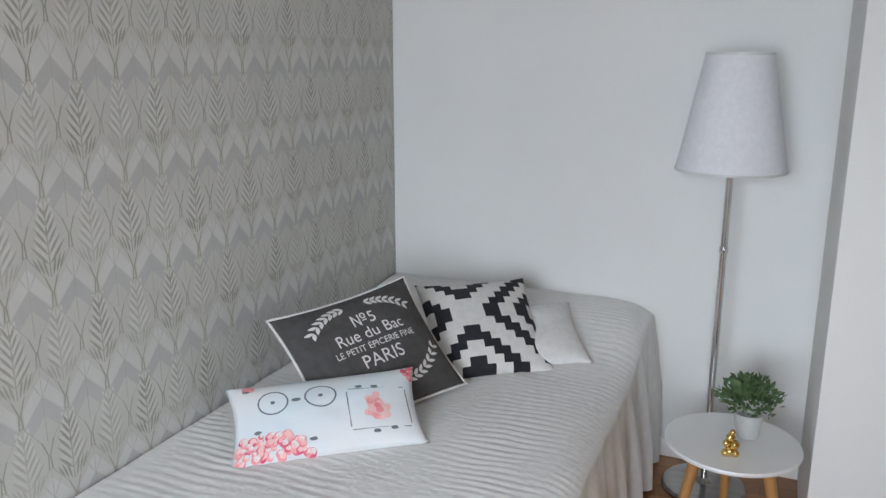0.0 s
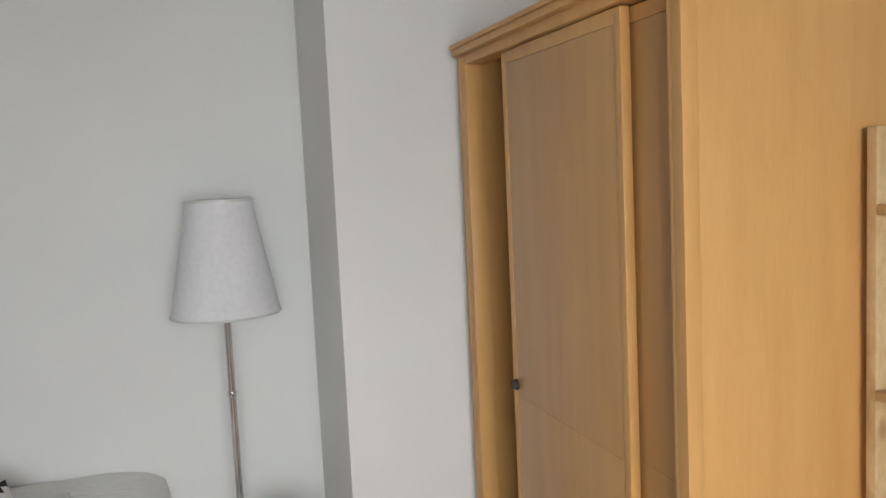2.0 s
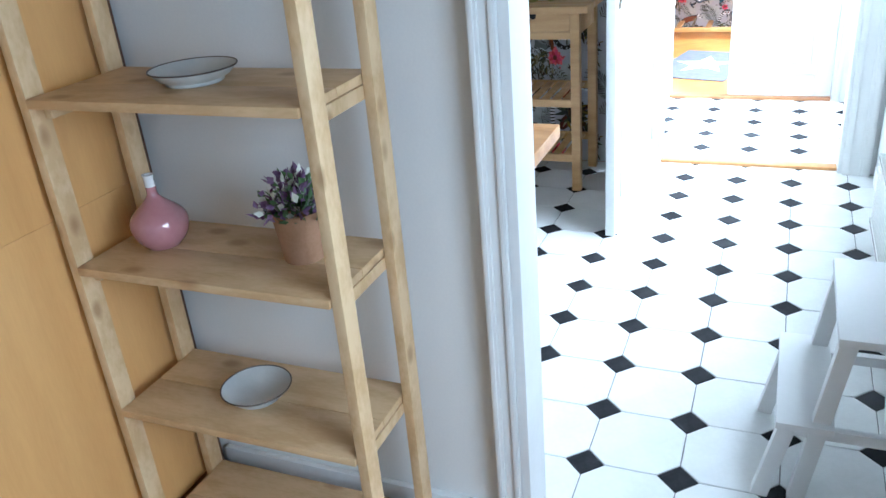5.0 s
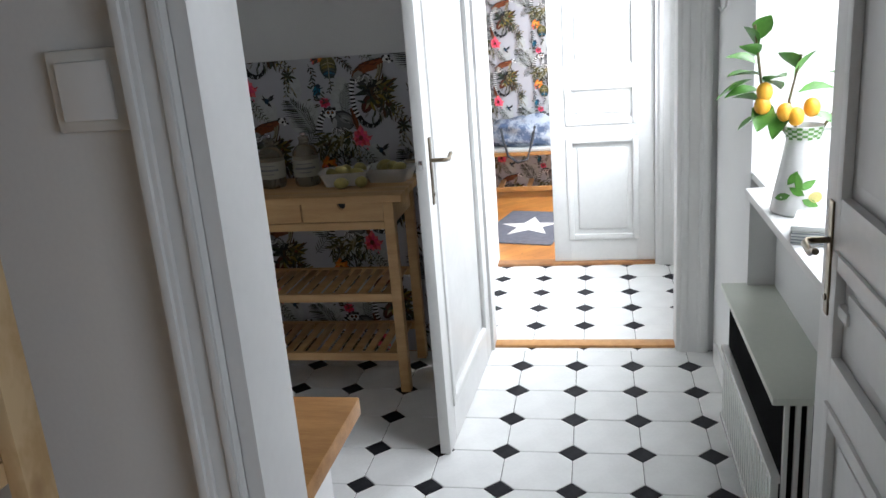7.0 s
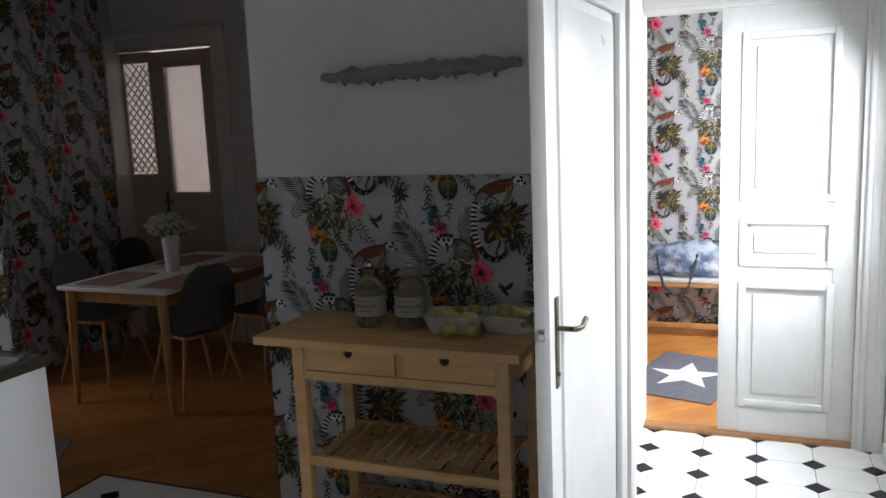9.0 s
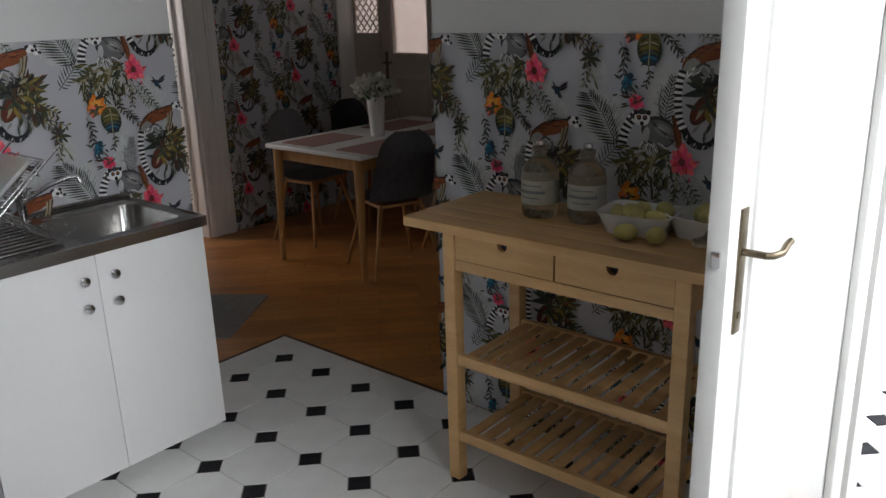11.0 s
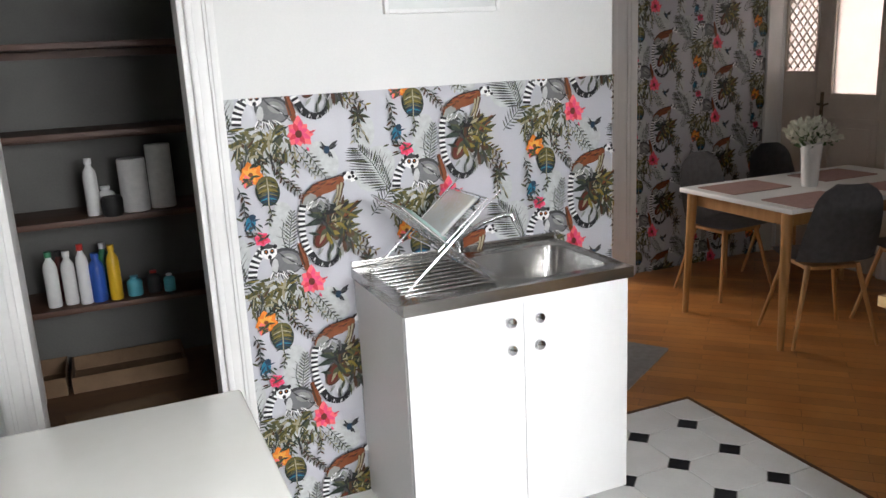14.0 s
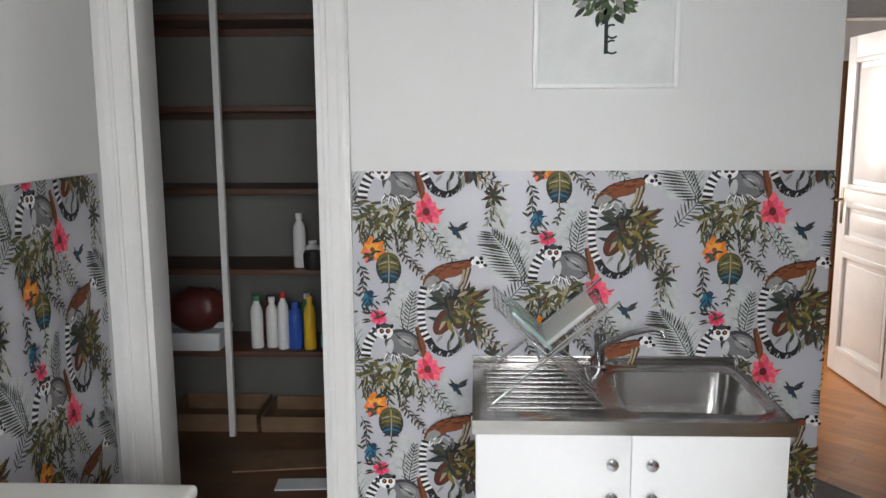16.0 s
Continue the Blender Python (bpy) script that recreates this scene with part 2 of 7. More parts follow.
M["lemon"] = material("orange_lemon", (0.80, 0.36, 0.02), (0.85, 0.45, 0.04), 0.4, scale=20, fine=160, bump=0.25)
M["lemon_y"] = material("pale_lemon", (0.46, 0.38, 0.12), (0.30, 0.27, 0.09), 0.45, scale=20, fine=160, bump=0.25)
M["mauve"] = material("mauve_petals", (0.13, 0.055, 0.15), (0.30, 0.20, 0.31), 0.8, scale=50, bump=0.2)
M["petal"] = material("white_petals", (0.72, 0.71, 0.62), (0.60, 0.60, 0.48), 0.8, scale=40, bump=0.2)
M["kraft"] = material("kraft_pot", (0.42, 0.24, 0.14), (0.34, 0.19, 0.10), 0.85, scale=20, fine=160, bump=0.2)
M["rose"] = material("rose_glazed_ceramic", (0.42, 0.20, 0.21), (0.36, 0.16, 0.17), 0.12, scale=6, bump=0.02, coat=0.6)
M["mocha"] = material("mocha_smoked_glass", (0.27, 0.165, 0.145), (0.22, 0.125, 0.11), 0.14, scale=6, bump=0.02, coat=0.6)
M["stoneware"] = material("grey_stoneware", (0.62, 0.63, 0.62), (0.54, 0.56, 0.55), 0.3, scale=20, fine=120, bump=0.08)
M["rim"] = material("dark_rim", (0.09, 0.07, 0.06), None, 0.4, bump=0)
M["china"] = material("white_china", (0.80, 0.80, 0.78), None, 0.2, bump=0.0, coat=0.4)
M["felt"] = material("grey_felt", (0.19, 0.19, 0.20), (0.14, 0.14, 0.15), 0.95, scale=30, fine=280, bump=0.4)
M["rug"] = material("grey_rug", (0.30, 0.29, 0.28), (0.24, 0.23, 0.22), 0.98, scale=30, fine=260, bump=0.6)
M["mat"] = material("charcoal_door_mat", (0.12, 0.125, 0.15), (0.09, 0.09, 0.11), 0.98, scale=30, fine=260, bump=0.5)
M["rose_mat"] = material("dusky_placemat", (0.42, 0.26, 0.23), (0.36, 0.22, 0.20), 0.9, scale=30, fine=260, bump=0.4)
M["glass"] = material("clear_glass", (0.95, 0.97, 0.97), (0.95, 0.97, 0.97), 0.06, bump=0, transmission=1.0)
M["frosted"] = material("frosted_glass", (0.82, 0.78, 0.78), (0.74, 0.70, 0.70), 0.5, scale=8, bump=0.05, transmission=0.75)
M["bottle"] = material("smoky_clear_glass", (0.66, 0.60, 0.47), (0.58, 0.52, 0.40), 0.05, scale=4, bump=0, transmission=0.85)
M["greenglass"] = material("pale_green_plastic", (0.45, 0.66, 0.60), (0.52, 0.70, 0.64), 0.22, bump=0, alpha=0.5)
M["amberglass"] = material("clear_white_plastic", (0.74, 0.76, 0.76), (0.72, 0.69, 0.60), 0.22, scale=9, bump=0, alpha=0.5, mottled=0.2)
M["oldlabel"] = material("yellowed_label_paper", (0.44, 0.43, 0.36), (0.34, 0.33, 0.27), 0.7, scale=20, fine=160, bump=0.05)
M["rubber"] = material("black_rubber", (0.02, 0.02, 0.02), None, 0.6, bump=0)
# matte black that paints the shade in the radiator's gap
M["void"] = material("gap_shade_black", (0.008, 0.008, 0.008), (0.012, 0.012, 0.012), 0.9, bump=0.05, spec=0.0)
M["greyboard"] = material("driftwood_grey", (0.28, 0.29, 0.28), (0.16, 0.17, 0.165), 0.85, scale=14, fine=90, bump=0.5, stretch=(4, 1, 4))
M["taupe"] = material("taupe_door_paint", (0.58, 0.52, 0.45), (0.52, 0.46, 0.39), 0.5, scale=5, fine=60, bump=0.08)
M["brown"] = material("dark_stained_wood", (0.10, 0.042, 0.022), (0.07, 0.03, 0.016), 0.5, scale=4, fine=60, bump=0.1, stretch=(0.6, 5, 5))
M["chestnut"] = material("chestnut_wood", (0.26, 0.12, 0.04), (0.19, 0.08, 0.026), 0.45, scale=4, fine=60, bump=0.08, stretch=(5, 5, 0.6))
M["cardboard"] = material("cardboard", (0.22, 0.14, 0.08), (0.17, 0.105, 0.06), 0.9, scale=10, fine=120, bump=0.1)
M["denim"] = material("silver_blue_bag_cloth", (0.08, 0.12, 0.21), (0.40, 0.45, 0.53), 0.45, scale=9, fine=60, bump=0.6, mottled=0.22)
M["strap"] = material("dark_strap", (0.04, 0.045, 0.055), None, 0.8, bump=0.1)
# off-white taken down to dark grey: the pantry's shade is in the colour
M["pantry_shaded"] = material("pantry_wall_shaded", (0.17, 0.167, 0.155), (0.13, 0.128, 0.118), 0.9, scale=2, fine=100, bump=0.15)
M["sage"] = material("pale_green_lacquer", (0.66, 0.68, 0.60), (0.60, 0.63, 0.55), 0.35, scale=4, fine=50, bump=0.03)
M["paperwhite"] = material("print_paper", (0.74, 0.76, 0.74), None, 0.7, scale=10, fine=200, bump=0.03)
for key, c in (("blue", (0.03, 0.10, 0.42)), ("yellowp", (0.80, 0.50, 0.03)), ("redc", (0.55, 0.04, 0.03)),
               ("greenc", (0.04, 0.22, 0.10)), ("tealp", (0.10, 0.42, 0.50)), ("wine", (0.10, 0.025, 0.02))):
    M[key] = material("plastic_" + key, c, None, 0.35, scale=10, bump=0.02)


# ---------------------------------------------------------------- building helpers
def add_box(bm, x0, x1, y0, y1, z0, z1, bevel=0.0, seg=2):
    r = bmesh.ops.create_cube(bm, size=1.0)
    vs = r["verts"]
    for v in vs:
        v.co = Vector((x0 + (v.co.x + 0.5) * (x1 - x0), y0 + (v.co.y + 0.5) * (y1 - y0), z0 + (v.co.z + 0.5) * (z1 - z0)))
    if bevel:
        es = list({e for v in vs for e in v.link_edges})
        bmesh.ops.bevel(bm, geom=es, offset=bevel, segments=seg, affect="EDGES", profile=0.6)
    return bm


def box(x0, x1, y0, y1, z0, z1, bevel=0.0, seg=2):
    return add_box(bmesh.new(), x0, x1, y0, y1, z0, z1, bevel, seg)


def add_rod(bm, a, b, r0, r1=None, seg=12, caps=True):
    a, b = Vector(a), Vector(b)
    r1 = r0 if r1 is None else r1
    d = b - a
    m = Matrix.Translation((a + b) / 2) @ d.to_track_quat("Z", "Y").to_matrix().to_4x4()
    bmesh.ops.create_cone(bm, cap_ends=caps, segments=seg, radius1=r0, radius2=r1, depth=d.length, matrix=m)
    return bm


def rod(a, b, r0, r1=None, seg=12):
    return add_rod(bmesh.new(), a, b, r0, r1, seg)


def add_bar(bm, a, b, w, h, bevel=0.0):
    """A square bar from a to b."""
    a, b = Vector(a), Vector(b)
    d = b - a
    m = Matrix.Translation((a + b) / 2) @ d.to_track_quat("Z", "Y").to_matrix().to_4x4() @ Matrix.Diagonal((w, h, d.length, 1))
    r = bmesh.ops.create_cube(bm, size=1.0, matrix=m)
    if bevel:
        es = list({e for v in r["verts"] for e in v.link_edges})
        bmesh.ops.bevel(bm, geom=es, offset=bevel, segments=2, affect="EDGES", profile=0.6)
    return bm


def add_lathe(bm, profile, seg=32, at=(0, 0, 0)):
    """Turns a profile of (radius, height) round the z axis."""
    rings = []
    for r, z in profile:
        rings.append([bm.verts.new((at[0] + r * math.cos(2 * math.pi * k / seg), at[1] + r * math.sin(2 * math.pi * k / seg), at[2] + z))
                      for k in range(seg)])
    for a, b in zip(rings, rings[1:]):
        for k in range(seg):
            bm.faces.new((a[k], a[(k + 1) % seg], b[(k + 1) % seg], b[k]))
    for ring, flip in ((rings[0], True), (rings[-1], False)):
        if profile[0 if flip else -1][0] > 1e-4:
            bm.faces.new(ring[::-1] if flip else ring)
    return bm


def lathe(profile, seg=32, at=(0, 0, 0)):
    return add_lathe(bmesh.new(), profile, seg, at)


def add_tube(bm, pts, r, seg=8):
    pts = [Vector(p) for p in pts]
    rings = []
    for i, p in enumerate(pts):
        d = (pts[min(i + 1, len(pts) - 1)] - pts[max(i - 1, 0)]).normalized()
        q = d.to_track_quat("Z", "Y")
        rings.append([bm.verts.new(p + q @ Vector((r * math.cos(2 * math.pi * k / seg), r * math.sin(2 * math.pi * k / seg), 0))) for k in range(seg)])
    for a, b in zip(rings, rings[1:]):
        for k in range(seg):
            bm.faces.new((a[k], a[(k + 1) % seg], b[(k + 1) % seg], b[k]))
    bm.faces.new(rings[0][::-1])
    bm.faces.new(rings[-1])
    return bm


def tube(pts, r, seg=8):
    return add_tube(bmesh.new(), pts, r, seg)


def arc(c, r, a0, a1, n, plane="xz"):
    out = []
    for k in range(n + 1):
        a = radians(a0 + (a1 - a0) * k / n)
        u, v = r * math.cos(a), r * math.sin(a)
        out.append((c[0] + u, c[1], c[2] + v) if plane == "xz" else (c[0] + u, c[1] + v, c[2]) if plane == "xy" else (c[0], c[1] + u, c[2] + v))
    return out


def to_mesh(name, bm, mats, smooth=None):
    bmesh.ops.recalc_face_normals(bm, faces=bm.faces)
    me = bpy.data.meshes.new(name)
    bm.to_mesh(me)
    bm.free()
    for m in mats if isinstance(mats, (list, tuple)) else [mats]:
        me.materials.append(m)
    if smooth:
        me.polygons.foreach_set("use_smooth", [True] * len(me.polygons))
        me.set_sharp_from_angle(angle=radians(smooth))
    return me


def part(name, bm, mat, parent, label="", smooth=40):
    """One mesh of its own under a thing or a part."""
    ob = new(name, to_mesh(name, bm, mat, smooth))
    ob.parent = parent
    if label:
        ob["label"] = label
    return ob


def thing(name, label, category, at=None, group="", kind=""):
    """The empty that carries a thing's parts."""
    ob = tagged(new(name), label, category, group, kind)
    ob.matrix_basis = at or Matrix()
    return ob


def single(name, bm, mat, label, category, at=None, group="", kind="", smooth=40):
    ob = tagged(new(name, to_mesh(name, bm, mat, smooth)), label, category, group, kind)
    ob.matrix_basis = at or Matrix()
    return ob


def structure(name, bm, mat, label, category):
    return single(name, bm, mat, label, category, kind="structure", smooth=30)


def rrect(x0, x1, y0, y1, r, z, n=8):
    """A rectangle with rounded corners as a ring of points."""
    out = []
    for cx, cy, a0 in ((x1 - r, y1 - r, 0), (x0 + r, y1 - r, 90), (x0 + r, y0 + r, 180), (x1 - r, y0 + r, 270)):
        for k in range(n + 1):
            a = radians(a0 + 90 * k / n)
            out.append((cx + r * math.cos(a), cy + r * math.sin(a), z))
    return out


def loft(bm, rings, cap0=False, cap1=True):
    vs = [[bm.verts.new(p) for p in ring_] for ring_ in rings]
    for a, b in zip(vs, vs[1:]):
        for k in range(len(a)):
            bm.faces.new((a[k], a[(k + 1) % len(a)], b[(k + 1) % len(b)], b[k]))
    if cap0:
        bm.faces.new(vs[0][::-1])
    if cap1:
        bm.faces.new(vs[-1])
    return bm


# ---------------------------------------------------------------- large structure
TOP = 3.3
STEP = 0.11
structure("floor_bedroom", box(-5.28, -2.65, -4.6, 0.03, -0.1, STEP), M["parquet_b"], "brown oak parquet floor of the bedroom, one step up", "floor")
bm = box(0.17, 2.45, -2.1, 0.2, -0.1, -0.006)
add_box(bm, -1.4, 2.45, 0.2, 4.4, -0.1, -0.006)
structure("floor_dining", bm, M["parquet"], "orange lacquered oak parquet floor", "floor")
structure("floor_entrance", box(1.50, 3.75, -4.1, -1.0, -0.1, -0.004), M["parquet_c"], "bright orange oak parquet floor", "floor")
structure("floor_pantry", box(-3.1, -1.5, 0.30, 1.62, -0.1, 0.165), M["boards"], "dark brown boarded pantry floor, one step up", "floor")
structure("floor_parlour", box(2.45, 4.7, -0.2, 2.6, -0.1, -0.005), M["parquet"], "oak parquet of the parlour", "floor")
structure("ceiling", box(-5.4, 4.8, -4.7, 4.5, TOP, TOP + 0.1), M["ceiling"], "plain white painted ceiling", "ceiling")

w = bmesh.new()
add_box(w, -5.40, -5.28, -4.7, 0.15, 0, TOP)
structure("wall_bedroom_west", w, M["leafpaper"], "wall papered with a beige leaf pattern", "wall")
w = bmesh.new()
add_box(w, -5.28, -3.705, 0.03, 0.15, 0, TOP)
structure("wall_bedroom_north", w, M["wall"], "plain white bedroom wall", "wall")
structure("wall_bedroom_pier", box(-3.705, -2.535, -0.5, 0.15, 0, TOP, 0.004), M["wall"], "white chimney breast beside the wardrobe", "wall")
w = bmesh.new()
add_box(w, -2.65, -2.535, -2.45, -0.5, 0, TOP)
add_box(w, -2.65, -2.535, -3.27, -2.45, 2.06, TOP)
add_box(w, -2.65, -2.535, -4.7, -3.27, 0, TOP)
structure("wall_bedroom_east", w, M["wall"], "white partition wall with a doorway", "wall")
w = bmesh.new()
add_box(w, -5.28, -4.95, -4.72, -4.6, 0, TOP)
add_box(w, -3.45, -2.65, -4.72, -4.6, 0, TOP)
add_box(w, -4.95, -3.45, -4.72, -4.6, 0, 0.9)
add_box(w, -4.95, -3.45, -4.72, -4.6, 2.2, TOP)
structure("wall_bedroom_south", w, M["wall"], "white bedroom wall round the window", "wall")

w = bmesh.new()
add_box(w, -3.1, -2.42, 0.155, 0.30, 0, TOP)
add_box(w, -1.835, -0.28, 0.155, 0.30, 0, TOP)
add_box(w, -2.42, -1.835, 0.155, 0.30, 2.16, TOP)
structure("wall_kitchen_north", w, M["wall"], "white kitchen wall above a papered dado", "wall")
w = bmesh.new()
add_box(w, 0.17, 0.30, -2.33, -0.82, 0, TOP)
add_box(w, 0.17, 0.30, -3.225, -2.33, 2.12, TOP)
add_box(w, 0.17, 0.30, -3.75, -3.225, 0, TOP)
structure("wall_kitchen_east", w, M["wall"], "white kitchen wall with the hall doorway", "wall")
w = bmesh.new()
add_box(w, -2.535, -1.90, -3.95, -3.37, 0, TOP)
add_box(w, -0.62, 0.17, -3.95, -3.37, 0, TOP)
add_box(w, -1.90, -0.62, -3.95, -3.37, 2.35, TOP)
add_box(w, -1.90, -0.62, -3.95, -3.46, 0, 0.985)
structure("wall_kitchen_south", w, M["wall"], "white window wall with a deep niche", "wall")
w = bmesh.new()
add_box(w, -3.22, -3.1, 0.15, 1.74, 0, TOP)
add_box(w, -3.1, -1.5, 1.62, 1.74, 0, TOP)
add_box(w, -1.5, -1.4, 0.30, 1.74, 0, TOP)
structure("wall_pantry", w, M["pantry_shaded"], "off-white pantry walls, darkened in colour for the pantry's shade", "wall")
w = bmesh.new()
add_box(w, 0.30, 1.47, -2.22, -2.10, 0, TOP)
# south side left open for the added hall window
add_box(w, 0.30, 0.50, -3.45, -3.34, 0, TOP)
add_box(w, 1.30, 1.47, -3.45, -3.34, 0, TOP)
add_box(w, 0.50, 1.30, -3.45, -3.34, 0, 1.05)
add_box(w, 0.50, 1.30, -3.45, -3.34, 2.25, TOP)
add_box(w, 1.47, 1.60, -2.2, -1.0, 0, TOP)
add_box(w, 1.47, 1.60, -4.2, -3.225, 0, TOP)
add_box(w, 1.47, 1.60, -3.225, -2.2, 2.14, TOP)
structure("wall_hall", w, M["wall"], "white walls of the tiled hall", "wall")
w = bmesh.new()
add_box(w, 3.75, 3.87, -4.2, -1.0, 0, TOP)
structure("wall_entrance_east", w, M["paper"], "papered wall behind the bench", "wall")
w = bmesh.new()
add_box(w, 1.60, 3.75, -1.0, -0.88, 0, TOP)
add_box(w, 1.60, 1.85, -4.2, -4.1, 0, TOP)
add_box(w, 3.35, 3.75, -4.2, -4.1, 0, TOP)
add_box(w, 1.85, 3.35, -4.2, -4.1, 0, 0.85)
add_box(w, 1.85, 3.35, -4.2, -4.1, 2.35, TOP)
structure("wall_entrance", w, M["wall"], "white entrance room walls round a window", "wall")
w = bmesh.new()
add_box(w, -1.4, 0.17, 2.0, 2.12, 0, TOP)
add_box(w, 0.17, 1.0, 2.0, 2.12, 2.15, TOP)
add_box(w, 1.0, 2.45, 2.0, 2.12, 0, TOP)
structure("wall_dining_north", w, M["paper"], "papered dining room wall", "wall")
w = bmesh.new()
add_box(w, 2.45, 2.57, -2.1, 1.06, 0, TOP)
add_box(w, 2.45, 2.57, 1.06, 1.99, 2.3, TOP)
add_box(w, 2.45, 2.57, 1.99, 4.4, 0, TOP)
# far wall with an unseen gap, made for the added far-room lamp
add_box(w, -1.5, -0.9, 4.4, 4.5, 0, TOP)
add_box(w, 0.2, 2.45, 4.4, 4.5, 0, TOP)
add_box(w, -0.9, 0.2, 4.4, 4.5, 0, 0.95)
add_box(w, -0.9, 0.2, 4.4, 4.5, 2.25, TOP)
add_box(w, -1.5, -1.4, 1.74, 4.4, 0, TOP)
add_box(w, 1.60, 2.45, -2.1, -2.0, 0, TOP)
structure("wall_dining", w, M["wall"], "white dining room walls", "wall")
w = bmesh.new()
add_box(w, 4.7, 4.8, -0.3, 0.3, 0, TOP)
add_box(w, 4.7, 4.8, 1.7, 2.7, 0, TOP)
add_box(w, 4.7, 4.8, 0.3, 1.7, 0, 0.9)
add_box(w, 4.7, 4.8, 0.3, 1.7, 2.4, TOP)
add_box(w, 2.57, 4.7, -0.3, -0.2, 0, TOP)
add_box(w, 2.57, 4.7, 2.6, 2.7, 0, TOP)
structure("wall_parlour", w, M["wall"], "pale parlour walls round a window", "wall")


def casing(name, axis, at, a0, a1, height, side, width=0.10, label="moulded white door casing", jamb=None, only=None):
    """A stepped casing round an opening a0 to a1 in a wall at x or y = at; side: the way that it faces."""
    root = thing(name, label, "door frame", kind="structure")

    def slab(p, q, z0, z1, d0, d1):
        lo, hi = sorted((at + side * d0, at + side * d1))
        return (lo, hi, p, q, z0, z1) if axis == "x" else (p, q, lo, hi, z0, z1)
    for post, lo, s in (("post", a0, -1), ("post", a1, 1)):
        if only and s != only:
            continue
        bm = bmesh.new()
        p, q = sorted((lo, lo + s * width))
        add_box(bm, *slab(p, q, 0, height + width, 0.002, 0.018), 0.003)
        for f0, f1, d in ((0.60, 1.0, 0.027), (0.72, 0.94, 0.032), (0.04, 0.24, 0.0225)):
            u, v = sorted((lo + s * width * f0, lo + s * width * f1))
            add_box(bm, *slab(u, v, 0, height + width * (0.0 if f1 < 0.6 else f1), 0.0185, d), 0.003)
        part(post, bm, M["trim"], root)
    bm = bmesh.new()
    add_box(bm, *slab(a0, a1, height, height + width, 0.002, 0.018), 0.003)
    add_box(bm, *slab(a0 - width, a1 + width, height + width * 0.62, height + width * 1.02, 0.0185, 0.036), 0.003)
    part("head", bm, M["trim"], root)
    if jamb:
        lo, hi = sorted((at - side * jamb, at + side * 0.002))
        for nm, p, q in (("jamb", a0 - 0.001, a0 + 0.02), ("jamb", a1 - 0.02, a1 + 0.001)):
            b = (lo, hi, p, q, 0, height) if axis == "x" else (p, q, lo, hi, 0, height)
            part(nm, box(*b, 0.002), M["trim"], root)
        b = (lo, hi, a0, a1, height - 0.02, height) if axis == "x" else (a0, a1, lo, hi, height - 0.02, height)
        part("head_jamb", box(*b, 0.002), M["trim"], root)
    return root


casing("door_frame_bedroom", "x", -2.65, -3.27, -2.45, 2.06, -1, width=0.05, jamb=0.118)
casing("door_frame_bedroom_kitchen_side", "x", -2.535, -3.27, -2.45, 2.06, 1, width=0.07)
casing("door_frame_pantry", "y", 0.155, -2.42, -1.835, 2.16, -1, width=0.085, jamb=0.145)
casing("door_frame_hall", "x", 0.17, -3.225, -2.33, 2.12, -1, width=0.12, jamb=0.13)
casing("door_frame_entrance", "x", 1.47, -3.225, -2.2, 2.14, -1, width=0.11, jamb=0.13)
casing("door_frame_dining", "y", 2.0, 0.17, 1.0, 2.15, -1, width=0.20, jamb=0.12)
casing("door_frame_parlour", "x", 2.45, 1.06, 1.99, 2.3, -1, width=0.12, jamb=0.12, only=-1)
structure("trim_corner_post", box(2.32, 2.449, 1.972, 1.9995, 0, 2.4, 0.006), M["trim"], "white corner post of the parlour door", "trim")
structure("threshold_hall", box(0.20, 0.27, -3.205, -2.35, -0.01, 0.016, 0.006), M["oak"], "narrow worn wooden threshold strip", "threshold")
structure("threshold_entrance", box(1.47, 1.56, -3.205, -2.22, -0.01, 0.018, 0.006), M["chestnut"], "dark wooden threshold strip", "threshold")
structure("threshold_bedroom", box(-2.6495, -2.535, -3.25, -2.47, -0.02, 0.002, 0.001), M["tile"], "white tiled threshold of the bedroom", "threshold")
bm = bmesh.new()
add_box(bm, 0.162, 0.178, -0.82, 0.21, -0.02, 0.004, 0.003)
add_box(bm, -0.28, 0.162, 0.194, 0.21, -0.02, 0.004, 0.003)
structure("trim_tile_edge", bm, M["brown"], "dark edging strip where tiles meet parquet", "trim")
w = bmesh.new()
add_box(w, -5.26, -3.705, 0.012, 0.03, STEP, STEP + 0.07, 0.004)
add_box(w, -3.7, -3.36, -0.518, -0.5, STEP, STEP + 0.07, 0.004)
add_box(w, -2.668, -2.65, -2.398, -1.63, STEP, STEP + 0.07, 0.004)
structure("baseboard_bedroom", w, M["trim"], "low white bedroom skirting board", "skirting")
w = bmesh.new()
add_box(w, -0.62, 0.05, -3.37, -3.355, 0.001, 0.09, 0.004)
add_box(w, 0.30, 1.36, -3.34, -3.325, 0.001, 0.09, 0.004)
structure("baseboard_kitchen", w, M["trim"], "white skirting board under the window wall", "skirting")


